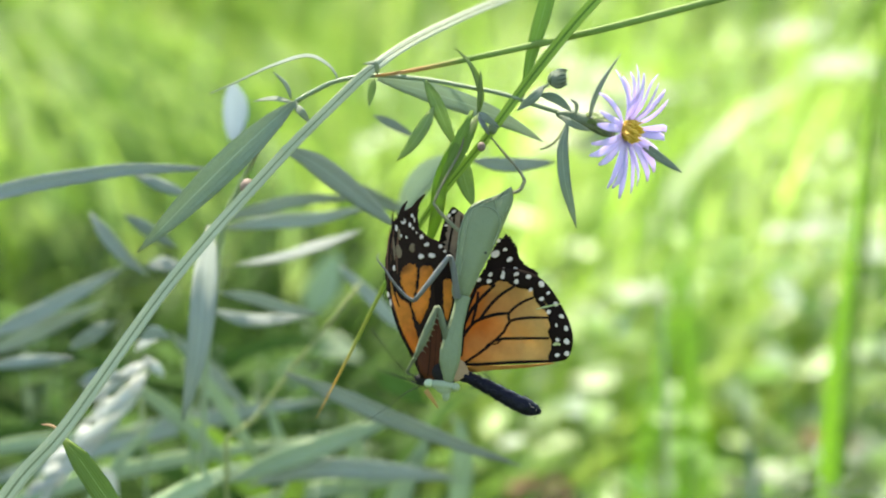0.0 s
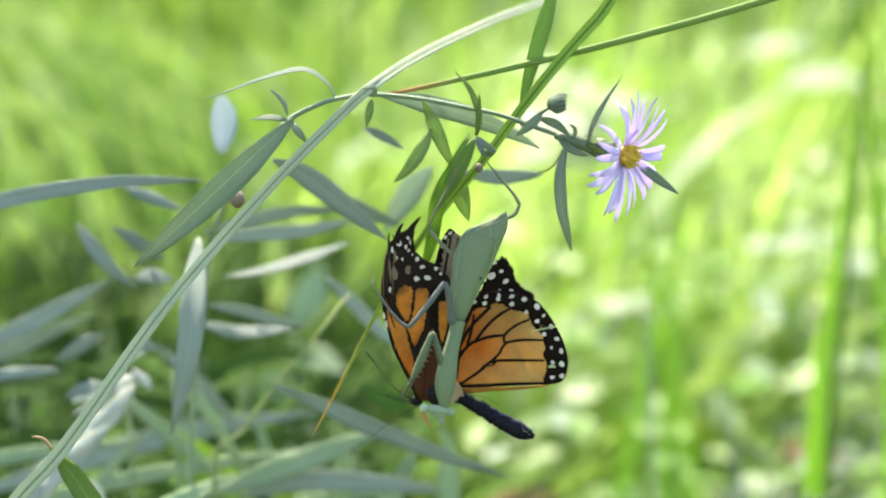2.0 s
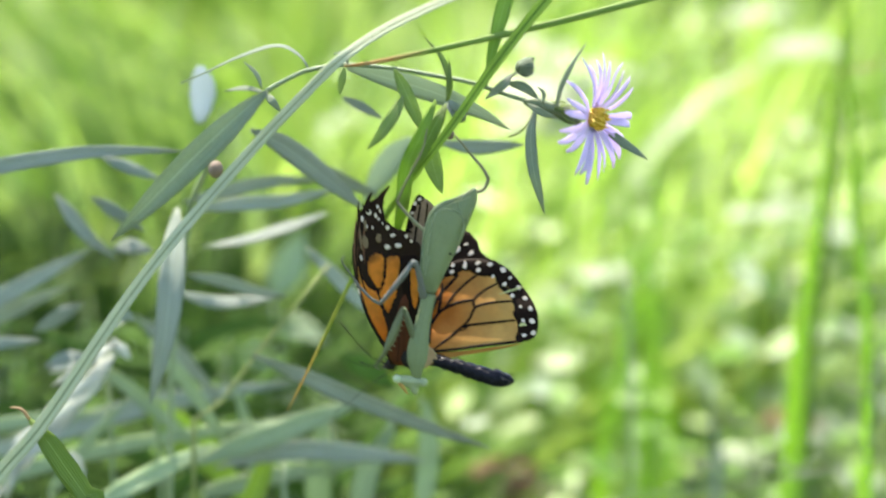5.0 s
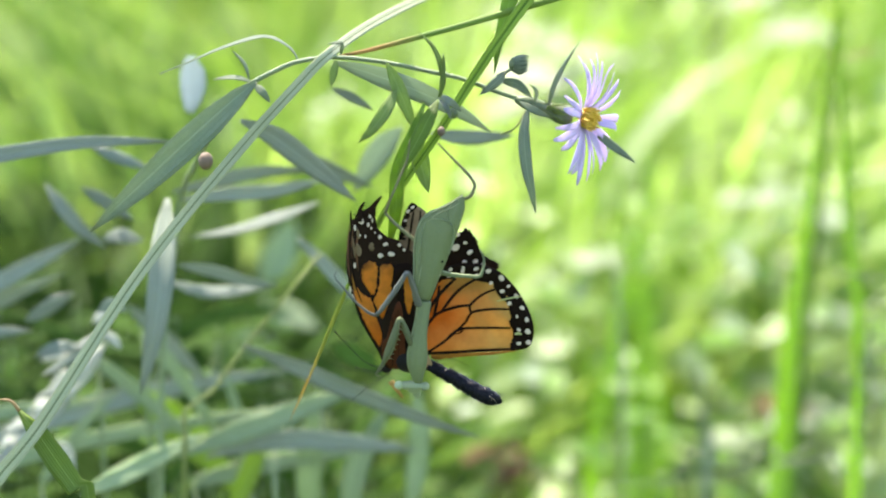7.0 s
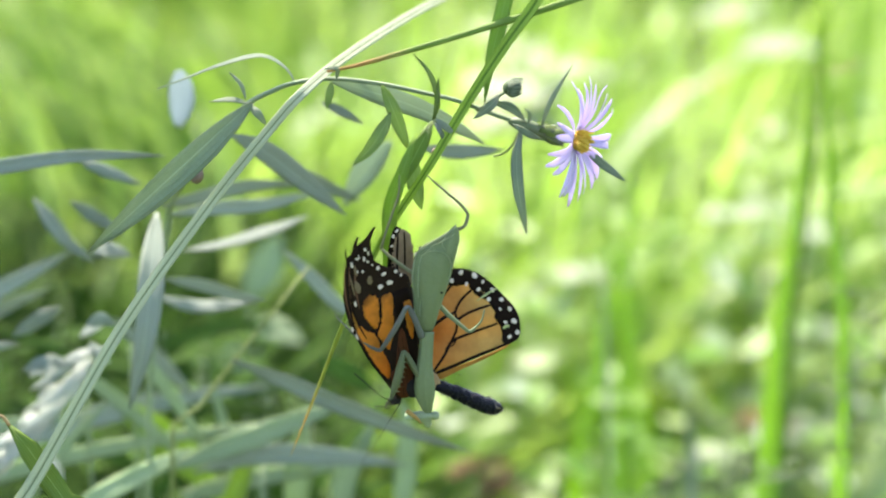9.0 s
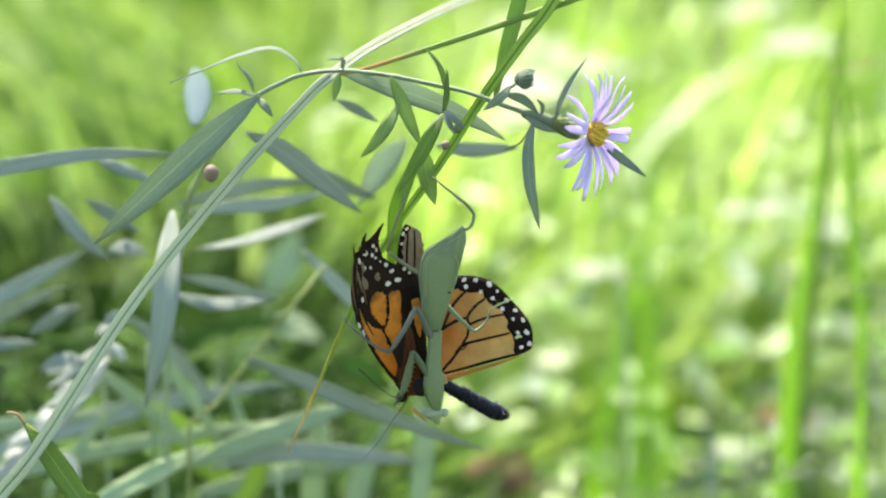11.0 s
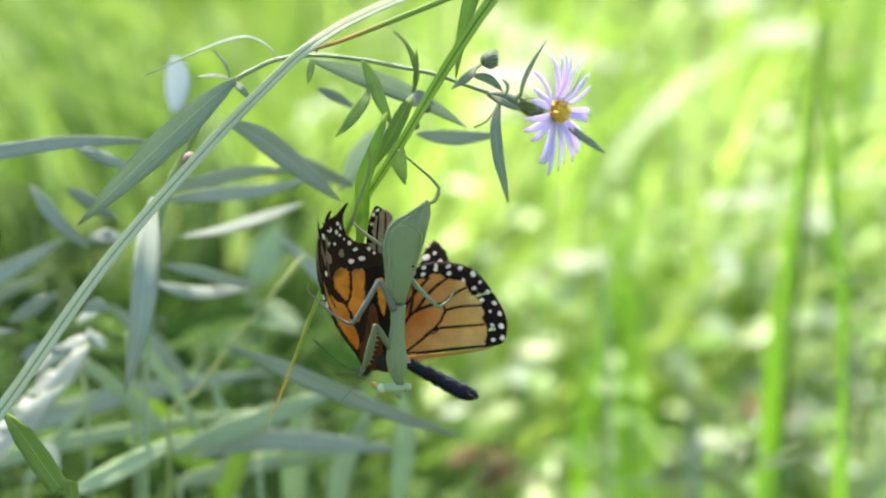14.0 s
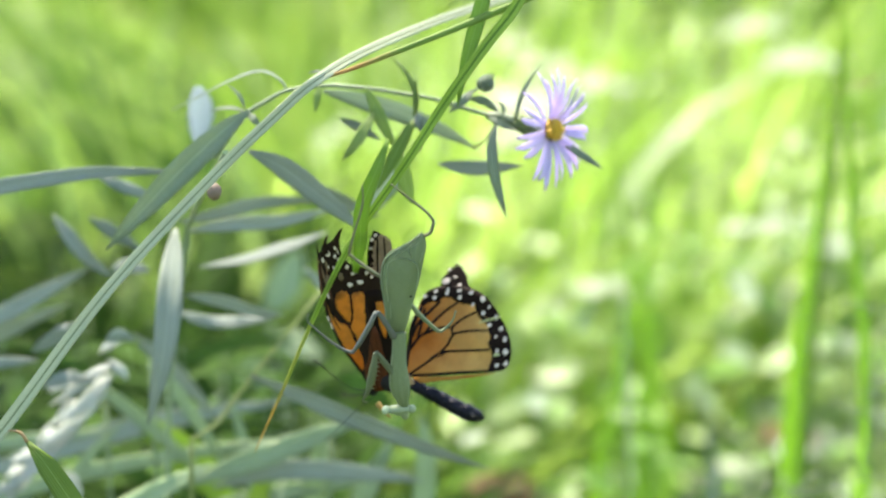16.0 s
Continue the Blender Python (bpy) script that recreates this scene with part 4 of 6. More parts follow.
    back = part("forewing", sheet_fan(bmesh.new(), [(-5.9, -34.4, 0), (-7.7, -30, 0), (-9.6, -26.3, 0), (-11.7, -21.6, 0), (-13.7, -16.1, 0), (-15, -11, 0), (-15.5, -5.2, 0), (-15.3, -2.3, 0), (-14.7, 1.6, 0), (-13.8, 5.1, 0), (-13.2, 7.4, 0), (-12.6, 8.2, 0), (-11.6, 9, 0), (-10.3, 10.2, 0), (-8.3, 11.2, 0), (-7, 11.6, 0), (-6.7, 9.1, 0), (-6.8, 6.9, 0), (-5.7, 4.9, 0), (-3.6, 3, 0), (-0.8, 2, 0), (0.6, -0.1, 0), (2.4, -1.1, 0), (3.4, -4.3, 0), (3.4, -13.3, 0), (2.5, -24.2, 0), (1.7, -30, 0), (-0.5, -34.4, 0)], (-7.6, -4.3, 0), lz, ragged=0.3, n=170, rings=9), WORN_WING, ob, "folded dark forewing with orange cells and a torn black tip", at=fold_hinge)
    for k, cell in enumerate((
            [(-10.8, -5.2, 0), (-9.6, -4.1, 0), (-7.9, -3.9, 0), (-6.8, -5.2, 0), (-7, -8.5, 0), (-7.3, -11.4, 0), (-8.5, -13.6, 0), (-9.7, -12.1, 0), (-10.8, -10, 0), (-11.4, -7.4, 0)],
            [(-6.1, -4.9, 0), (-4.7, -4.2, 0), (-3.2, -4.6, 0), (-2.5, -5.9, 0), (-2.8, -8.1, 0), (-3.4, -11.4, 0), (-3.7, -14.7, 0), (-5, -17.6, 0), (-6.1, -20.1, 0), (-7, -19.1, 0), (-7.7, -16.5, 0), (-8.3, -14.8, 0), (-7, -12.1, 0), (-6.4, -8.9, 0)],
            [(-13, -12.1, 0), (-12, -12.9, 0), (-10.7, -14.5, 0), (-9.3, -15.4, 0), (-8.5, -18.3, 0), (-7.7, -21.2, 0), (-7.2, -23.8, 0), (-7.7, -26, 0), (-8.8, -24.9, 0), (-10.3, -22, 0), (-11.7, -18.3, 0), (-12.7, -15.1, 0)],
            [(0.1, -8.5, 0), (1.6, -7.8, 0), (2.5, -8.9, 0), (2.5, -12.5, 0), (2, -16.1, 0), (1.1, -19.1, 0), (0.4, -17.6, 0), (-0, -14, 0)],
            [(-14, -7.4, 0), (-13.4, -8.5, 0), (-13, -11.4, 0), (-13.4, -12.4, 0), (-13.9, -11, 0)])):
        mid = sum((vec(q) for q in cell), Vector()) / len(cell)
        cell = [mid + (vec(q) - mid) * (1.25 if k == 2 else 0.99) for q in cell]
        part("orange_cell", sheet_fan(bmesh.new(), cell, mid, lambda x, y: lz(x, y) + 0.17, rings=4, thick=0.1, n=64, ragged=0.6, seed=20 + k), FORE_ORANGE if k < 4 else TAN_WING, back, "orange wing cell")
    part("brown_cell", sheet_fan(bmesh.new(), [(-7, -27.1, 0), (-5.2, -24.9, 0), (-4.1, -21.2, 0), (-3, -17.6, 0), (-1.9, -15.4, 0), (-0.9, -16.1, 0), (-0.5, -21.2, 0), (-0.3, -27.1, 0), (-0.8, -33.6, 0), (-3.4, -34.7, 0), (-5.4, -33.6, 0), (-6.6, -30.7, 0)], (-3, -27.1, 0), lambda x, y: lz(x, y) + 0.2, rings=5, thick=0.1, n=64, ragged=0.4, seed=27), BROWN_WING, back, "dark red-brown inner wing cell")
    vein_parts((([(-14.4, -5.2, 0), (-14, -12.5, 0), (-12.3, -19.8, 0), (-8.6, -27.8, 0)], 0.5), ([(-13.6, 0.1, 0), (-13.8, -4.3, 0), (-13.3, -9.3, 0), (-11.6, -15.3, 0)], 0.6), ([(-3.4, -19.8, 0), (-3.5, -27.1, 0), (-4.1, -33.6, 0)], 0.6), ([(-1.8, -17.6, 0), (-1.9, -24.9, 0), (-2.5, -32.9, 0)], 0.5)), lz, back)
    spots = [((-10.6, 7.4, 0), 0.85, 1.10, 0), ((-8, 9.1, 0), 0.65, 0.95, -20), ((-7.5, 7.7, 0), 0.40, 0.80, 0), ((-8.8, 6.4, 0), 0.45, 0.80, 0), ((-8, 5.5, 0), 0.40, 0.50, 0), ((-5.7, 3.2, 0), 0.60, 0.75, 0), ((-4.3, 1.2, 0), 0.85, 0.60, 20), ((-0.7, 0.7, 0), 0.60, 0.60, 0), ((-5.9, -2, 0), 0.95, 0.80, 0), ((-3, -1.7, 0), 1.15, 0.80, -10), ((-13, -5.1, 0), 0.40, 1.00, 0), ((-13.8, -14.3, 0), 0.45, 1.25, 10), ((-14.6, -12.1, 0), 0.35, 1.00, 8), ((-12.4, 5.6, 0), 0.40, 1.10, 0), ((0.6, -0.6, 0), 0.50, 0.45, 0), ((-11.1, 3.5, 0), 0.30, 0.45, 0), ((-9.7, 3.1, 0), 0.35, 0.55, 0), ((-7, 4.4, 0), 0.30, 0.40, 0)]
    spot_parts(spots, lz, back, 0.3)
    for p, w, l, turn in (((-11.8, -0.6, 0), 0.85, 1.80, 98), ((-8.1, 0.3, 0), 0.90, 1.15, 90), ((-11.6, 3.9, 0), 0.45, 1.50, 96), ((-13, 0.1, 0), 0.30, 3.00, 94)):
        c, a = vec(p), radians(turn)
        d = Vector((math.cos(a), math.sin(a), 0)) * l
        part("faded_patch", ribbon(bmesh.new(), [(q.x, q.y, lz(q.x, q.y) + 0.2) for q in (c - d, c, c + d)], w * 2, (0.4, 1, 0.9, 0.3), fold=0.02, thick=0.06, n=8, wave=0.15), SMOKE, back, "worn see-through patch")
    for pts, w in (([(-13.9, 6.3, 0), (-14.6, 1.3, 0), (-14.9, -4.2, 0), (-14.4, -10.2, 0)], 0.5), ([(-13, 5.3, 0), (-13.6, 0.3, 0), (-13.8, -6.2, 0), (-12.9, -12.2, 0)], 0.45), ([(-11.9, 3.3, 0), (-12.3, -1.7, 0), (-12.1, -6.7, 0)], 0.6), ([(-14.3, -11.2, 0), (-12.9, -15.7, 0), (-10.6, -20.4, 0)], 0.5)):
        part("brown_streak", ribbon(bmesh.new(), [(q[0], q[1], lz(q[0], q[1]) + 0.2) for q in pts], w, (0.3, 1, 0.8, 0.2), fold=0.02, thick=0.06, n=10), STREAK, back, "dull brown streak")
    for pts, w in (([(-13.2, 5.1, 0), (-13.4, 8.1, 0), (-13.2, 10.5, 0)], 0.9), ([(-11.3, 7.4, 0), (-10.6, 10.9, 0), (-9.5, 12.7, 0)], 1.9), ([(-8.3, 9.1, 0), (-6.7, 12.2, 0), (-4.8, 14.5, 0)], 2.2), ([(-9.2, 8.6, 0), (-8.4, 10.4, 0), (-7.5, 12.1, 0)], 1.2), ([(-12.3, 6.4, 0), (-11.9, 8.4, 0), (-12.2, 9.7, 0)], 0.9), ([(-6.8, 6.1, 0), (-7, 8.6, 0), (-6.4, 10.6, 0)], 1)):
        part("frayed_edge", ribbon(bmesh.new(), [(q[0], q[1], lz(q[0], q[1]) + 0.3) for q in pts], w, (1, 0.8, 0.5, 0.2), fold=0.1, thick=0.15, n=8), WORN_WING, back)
    flip_hinge = (-1.7, -29.6, -4)
    flip = part("forewing", sheet_fan(bmesh.new(), [(-1.6, -29.8, 0), (-3.7, -22.6, 0), (-5.8, -15.9, 0), (-7.6, -10.6, 0), (-9.7, -7.6, 0), (-10.6, -4.6, 0), (-9.4, -2.5, 0), (-7.0, -3.4, 0), (-5.8, -6.1, 0), (-4.6, -4.9, 0), (-3.4, -6.4, 0), (-3.7, -10.6, 0), (-2.2, -18.1, 0), (-0.4, -25.6, 0)], (-5.2, -13.6, 0), lambda x, y: -5.0, n=70, ragged=0.5, seed=12), BROWN_WING, ob, "tattered forewing that flips out", at=flip_hinge)
    part("wing_border", band(bmesh.new(), [(-7.8, -9.9, 0), (-10.0, -7.3, 0), (-10.6, -4.6, 0), (-9.4, -2.4, 0), (-6.9, -3.3, 0), (-5.8, -6.0, 0), (-4.5, -4.8, 0), (-3.3, -6.4, 0)], [(-6.7, -10.3, 0), (-7.3, -9.4, 0), (-7.6, -8.8, 0), (-7.3, -8.5, 0), (-6.4, -8.8, 0), (-5.7, -9.3, 0), (-4.8, -9.4, 0), (-3.7, -9.7, 0)], lambda x, y: -4.8, seed=13), BLACK_WING, flip)
    spot_parts([((-9.4, -4.6, 0), 0.7, 0.6, 0), ((-7.9, -6.4, 0), 0.8, 0.6, 30), ((-6.3, -7.6, 0), 0.6, 0.5, 0), ((-4.5, -6.9, 0), 0.6, 0.5, 0), ((-8.4, -3.6, 0), 0.5, 0.4, 0)], lambda x, y: -4.8, flip)
    # brown inner margin over the body, and a torn piece behind
    part("wing_margin", sheet_fan(bmesh.new(), [(-2.5, -5.2, 0), (-0.8, -4.5, 0), (2.5, -5.2, 0), (2.8, -12.5, 0), (2.5, -24.2, 0), (3.9, -30, 0), (3.2, -34.7, 0), (-0.8, -34.7, 0), (-0.5, -27.1, 0), (-0.7, -16.9, 0), (-2.1, -14, 0)], (0.6, -21.2, 0), lambda x, y: lz(x, y) + 0.1, n=60), BLACK_WING, ob, "black inner wing margin")
    part("wing_root", sheet_fan(bmesh.new(), [(3.5, -30, 0), (4.8, -29.4, 0), (6.1, -30.7, 0), (6.8, -33.2, 0), (5.2, -34.2, 0), (3.2, -35.2, 0), (2.5, -32.9, 0)], (4.6, -32.2, 0), lambda x, y: 1.0, n=40, rings=4), ROOT_TAN, ob, "pale tan wing root")
    torn = part("torn_wing", sheet_fan(bmesh.new(), [(-1.1, 1.2, 0), (-0.1, 5.7, 0), (1.3, 9.2, 0), (2.6, 11.0, 0), (4.0, 10.5, 0), (5.9, 9.4, 0), (6.9, 6.3, 0), (6.6, 0.5, 0), (5.0, -6.0, 0), (0.5, -6.0, 0), (-2.2, -2.0, 0)], (2.8, 3.0, 0), lambda x, y: -4.0, n=50, ragged=0.6, seed=8), GREY_WING, ob, "torn grey-brown wing piece")
    part("wing_border", band(bmesh.new(), [(-1.3, 0.9, 0), (-0.2, 5.7, 0), (1.2, 9.2, 0), (2.6, 11.2, 0), (4.1, 10.5, 0)], [(0.5, 0.9, 0), (1.0, 5.1, 0), (2.2, 7.9, 0), (3.1, 9.2, 0), (4.1, 9.4, 0)], lambda x, y: -3.9, seed=9), BLACK_WING, torn)
    vein_parts((([(1.2, -2.0, 0), (2.0, 3.0, 0), (3.1, 8.6, 0)], 0.6), ([(3.6, -1.0, 0), (4.4, 4.0, 0), (5.0, 9.0, 0)], 0.5)), lambda x, y: -4.0, torn)
    spot_parts([((1.7, 8.9, 0), 0.7, 0.5, 60), ((0.8, 6.3, 0), 0.5, 0.4, 0), ((2.9, 10.0, 0), 0.7, 0.4, 30)], lambda x, y: -3.9, torn)
    # body
    bm = bmesh.new()
    blob(bm, (0.2, -32.9, -1.5), (4.2, 3.3, 3.0), (0, 0, -10))
    blob(bm, (-5.9, -34.7, -1), (1.7, 1.5, 1.5))
    rng = random.Random(9)
    for i in range(120):
        c = (0.2, -32.9, -1.5) if i < 80 else (-6.3, -35.0, -1)
        r = 3.4 if i < 80 else 1.9
        d = Vector((rng.gauss(0, 1), rng.gauss(0, 1), rng.gauss(0, 1))).normalized()
        tube(bm, [vec(c) + d * r * 0.8, vec(c) + d * (r + 1.0 * rng.random())], (0.12, 0.02), 3, 2)
    part("thorax", bm, FUR, ob, "furry black head and thorax")
    bm = bmesh.new()
    tube(bm, [(3.8, -32.9, -1), (7.9, -34.6, 0), (13.9, -37.6, 0.5), (19.9, -40.8, 1), (25.9, -43.2, 1)], (1.5, 1.65, 1.55, 1.75, 1.65, 1.9, 1.8, 2.1, 1.95, 2.25, 2.1, 2.35, 2.2, 1.7, 0.5), 14, 60)
    rng = random.Random(3)
    for v in bm.verts:
        v.co += Vector((rng.random() - 0.5, rng.random() - 0.5, rng.random() - 0.5)) * 0.4
    line = [vec(q) for q in ((6.4, -34.0, 0), (25.1, -42.9, 1))]
    for i in range(150):
        c = line[0].lerp(line[1], rng.random())
        d = Vector((rng.gauss(0, 1), rng.gauss(0, 1), rng.gauss(0, 1))).normalized()
        tube(bm, [c + d * 1.8, c + d * 2.8 + Vector((0.5, -0.2, 0))], (0.1, 0.02), 3, 2)
    abdomen = part("abdomen", bm, ABDOMEN, ob, "glossy black segmented abdomen", at=(4.2, -33.2, -1))
    for i in range(7):
        f = 0.6 + 0.4 * rng.random()
        c = line[0].lerp(line[1], f) + Vector((rng.gauss(0.3, 0.5), rng.gauss(0.5, 0.9), 2.0 + 0.25 * f))
        part("pale_fleck", blob(bmesh.new(), c, (0.1 + 0.25 * rng.random(), 0.06 + 0.08 * rng.random(), 0.1), (0, 0, 180 * rng.random()), 4, 6), SPOT, abdomen)
    for pts in ([(-7.0, -34.0, 1), (-11.5, -30.6, 4), (-18.8, -20.9, 6)], [(-6.7, -34.6, 1), (-10.6, -33.8, 3), (-13.8, -32.6, 4)]):
        part("antenna", tube(bmesh.new(), pts, (0.17, 0.1, 0.1, 0.2), 5, 10), FUR, ob, "thin black antenna")
    for pts in ([(-5.5, -36.1, 0), (-10.0, -38.1, 3), (-15.9, -42.5, 5), (-21.0, -45.8, 6)], [(-6.7, -35.2, 0), (-9.7, -34.4, 3), (-13.7, -33.1, 5), (-17.3, -31.3, 6)], [(5.0, -34.8, -3), (11.0, -33.7, -5), (16.4, -36.5, -6)]):
        part("leg", tube(bmesh.new(), pts, (0.14, 0.1, 0.07, 0.05), 5, 10), FUR, ob, "thin black leg")
    for pts in ([(-4.5, -37.5, 2), (-2.8, -39.6, 3), (-1.3, -41.9, 3)],):
        part("palp", tube(bmesh.new(), pts, (0.8, 0.6, 0.2), 6, 6), MOUTH, ob, "pale orange mouthpart")
    return ob, hind, fore, abdomen, flip


monarch_ob, hindwing_ob, forewing_ob, abdomen_ob, flip_ob = monarch()


# ---- the mantis ----
def mantis():
    ob = thing("praying_mantis", (4.1, -16.4, 8), "grey-green praying mantis hanging head down on its prey", "mantis")

    outline = [(17.9, 16.4, 0), (18.3, 14.6, 0), (18.2, 12.1, 0), (17.1, 9.3, 0), (16.1, 6.9, 0), (14.2, 2.4, 0), (12.1, -1.9, 0), (9.6, -6.8, 0), (7.7, -10.8, 0), (6.5, -12.7, 0), (4.3, -13.1, 0), (2.4, -12.1, 0), (2.5, -8.0, 0), (3.1, -4.3, 0), (3.5, -1.0, 0), (4.1, 4.1, 0), (4.9, 6.9, 0), (5.8, 9.2, 0), (7.4, 11.4, 0), (9.3, 12.5, 0), (11.2, 13.1, 0), (14.8, 14.5, 0)]
    pts = smooth(outline + [outline[0]], 80)[:-1]
    c = vec((9.6, 1.3, 0))
    bm = bmesh.new()
    uv = bm.loops.layers.uv.verify()
    rings = 8
    rows = []
    for side in (1, -1):
        for r in range(1, rings + 1):
            f = r / rings
            rows.append([bm.verts.new((c.x + (p.x - c.x) * f, c.y + (p.y - c.y) * f, 7.5 + side * (2.3 if side > 0 else 1.8) * (1.03 - f ** 3))) for p in pts])
    top, low = rows[:rings], rows[rings:]
    m = len(pts)

    def quad(vs):
        f = bm.faces.new(vs)
        f.smooth = True
        for loop in f.loops:
            q = loop.vert.co
            loop[uv].uv = ((q.y + 60) / 120, (q.x * 0.95 + q.y * 0.3) / 16)
    for lay in (top, low):
        mid = bm.verts.new((c.x, c.y, 9.9 if lay is top else 5.6))
        for i in range(m):
            j = (i + 1) % m
            quad((mid, lay[0][i], lay[0][j]))
            for r in range(rings - 1):
                quad((lay[r][i], lay[r + 1][i], lay[r + 1][j], lay[r][j]))
    for i in range(m):
        j = (i + 1) % m
        quad((top[-1][i], low[-1][i], low[-1][j], top[-1][j]))
    abd = part("abdomen", bm, MANTIS, ob, "leaf-like folded green wing cases")
    part("wing_rim", tube(bmesh.new(), [(2.8, -11.7, 8), (3.0, -7.2, 8), (3.7, -1.3, 8), (4.3, 4.0, 8), (5.9, 8.9, 8), (7.7, 11.1, 8), (11.2, 12.8, 8), (14.8, 14.2, 8), (17.6, 15.9, 8)], (0.12, 0.2, 0.22, 0.16), 5, 24), MANTIS_PALE, abd, "pale wing rim")
    part("wing_rim", tube(bmesh.new(), [(7.7, 10.2, 9.75), (9.4, 11.1, 9.75), (12.1, 10.8, 9.75), (14.2, 9.3, 9.75), (14.9, 7.2, 9.75), (14.3, 4.3, 9.75), (13.0, 1.0, 9.75)], (0.08, 0.16, 0.16, 0.08), 5, 24), MANTIS_PALE, abd)
    part("wing_rim", tube(bmesh.new(), [(7.7, 10.2, 9.6), (6.5, 7.2, 9.6), (5.6, 3.1, 9.6), (4.9, -1.3, 9.6)], (0.1, 0.16, 0.08), 5, 24), MANTIS_PALE, abd)
    part("wing_rim", tube(bmesh.new(), [(14.8, 14.2, 9.1), (13.6, 12.5, 9.1), (14.2, 9.3, 9.1)], (0.1, 0.16, 0.1), 5, 24), MANTIS_PALE, abd)
    part("wing_rim", tube(bmesh.new(), [(9.4, 11.1, 8.9), (11.5, 12.3, 8.9), (14.2, 13.1, 8.9), (16.8, 14.3, 8.9)], (0.1, 0.15, 0.08), 5, 24), MANTIS_PALE, abd)
    part("wing_rim", tube(bmesh.new(), [(4.3, -6.6, 9.5), (4.9, -4.0, 9.5), (5.6, -1.6, 9.5)], (0.05, 0.16, 0.05), 5, 24), MANTIS_PALE, abd)
    part("wing_rim", tube(bmesh.new(), [(14.9, 7.2, 8.9), (16.1, 9.0, 8.9), (17.1, 11.1, 8.9)], (0.05, 0.08, 0.05), 5, 24), MANTIS_PALE, abd)
    for p, s in (((11.1, -1.0, 9.75), 0.42), ((6.6, -3.1, 9.5), 0.22), ((7.4, 2.8, 9.7), 0.2), ((10.5, 7.2, 9.8), 0.18)):
        part("speckle", blob(bmesh.new(), p, (s, s * 0.8, 0.12), rings=5, sides=8), FUR if s > 0.4 else BUD, abd, "dark speckle")
    part("prothorax", tube(bmesh.new(), [(5.2, -12.3, 8), (4.3, -16.4, 9), (2.8, -22.2, 10), (1.8, -28.1, 10.5), (1.5, -32.8, 10.5), (1.5, -35.4, 10)], (2.0, 1.85, 1.9, 2.1, 2.5, 2.8, 2.6, 1.7, 0.9), 12, 26, 0.6), MANTIS, ob, "slender green prothorax")
    bm = bmesh.new()
    blob(bm, (-0.3, -35.4, 10.2), (4.0, 1.25, 1.5), (0, 0, -8))
    blob(bm, (0.3, -36.4, 10), (2.2, 1.4, 1.2), (0, 0, -6))
    blob(bm, (0.8, -37.8, 9.6), (1.1, 1.9, 0.9))
    head = part("head", bm, MANTIS_HEAD, ob, "small triangular pale green head")
    for p in ((-3.7, -34.9, 10.3), (3.2, -36.0, 10.3)):
        bm = bmesh.new()
        blob(bm, p, (1.25, 1.15, 1.35), (0, 0, 20))
        part("eye", bm, MANTIS_PALE if p[0] < 0 else MANTIS_HEAD, head, "bulging pale green eye")
    limbs = [
        ("foreleg", [(1.9, -28.1, 9), (0.4, -21.4, 11), (-1.0, -15.7, 12), (-1.6, -14.8, 12)], (0.6, 0.75, 0.9, 0.6)),
        ("foreleg", [(-1.6, -14.8, 12), (-2.8, -18.0, 12.5), (-5.1, -23.6, 12), (-7.2, -28.0, 11)], (0.6, 1.05, 1.1, 0.5)),
        ("foreleg", [(-1.6, -14.8, 12), (0.0, -19.2, 11), (1.5, -23.7, 10)], (0.5, 0.65, 0.35)),
        ("foreleg", [(-7.2, -28.0, 11), (-8.4, -30.3, 9), (-9.6, -32.3, 8), (-8.4, -32.9, 8)], (0.6, 0.5, 0.3, 0.2)),
        ("middle_leg", [(3.7, -12.7, 9), (3.1, -7.5, 11), (2.2, -2.5, 12.5), (1.5, -1.9, 13)], (1.0, 0.8, 0.8, 0.6)),
        ("middle_leg", [(1.6, -1.8, 13), (-1.0, -5.3, 13.5), (-4.7, -10.1, 13), (-7.3, -13.3, 12)], (0.6, 0.75, 0.7, 0.55)),
        ("middle_leg", [(-7.3, -13.5, 12), (-9.5, -12.3, 12), (-12.8, -8.7, 11.5), (-15.4, -4.8, 11), (-17.2, -2.4, 10), (-16.5, -1.0, 9)], (0.5, 0.4, 0.35, 0.3, 0.22, 0.12)),
        ("hind_leg", [(17.5, 14.6, 7), (20.0, 15.4, 7), (21.5, 17.9, 6)], (0.5, 0.5, 0.45)),
        ("hind_leg", [(21.5, 17.9, 6), (20.0, 20.6, 5), (16.8, 24.4, 4), (12.7, 29.4, 3)], (0.45, 0.38, 0.32, 0.2)),
        ("hind_leg", [(5.8, 3.5, 7), (2.7, 6.1, 6), (-0.3, 9.1, 5), (-2.5, 12.0, 4.5)], (0.6, 0.5, 0.5, 0.4)),
        ("hind_leg", [(-2.5, 12.0, 4.5), (-1.0, 15.4, 5), (1.9, 20.9, 5), (4.6, 25.9, 4.5), (5.8, 31.1, 4)], (0.4, 0.35, 0.35, 0.3, 0.15)),
    ]
    for name, pts, radii in limbs:
        part(name, tube(bmesh.new(), pts, radii, 8, 12), {"middle_leg": GREY_LIMB, "hind_leg": OLIVE_LIMB}.get(name, LIMB), ob)
    for i in range(7):
        x, y, z = vec((-2.5, -17.7, 12.3)).lerp(vec((-6.2, -26.2, 11.5)), i / 6)
        part("spine", tube(bmesh.new(), [(x + 0.6, y, z), (x + 1.7, y - 0.6, z - 0.3)], (0.18, 0.02), 4, 2), MANTIS_PALE, ob)
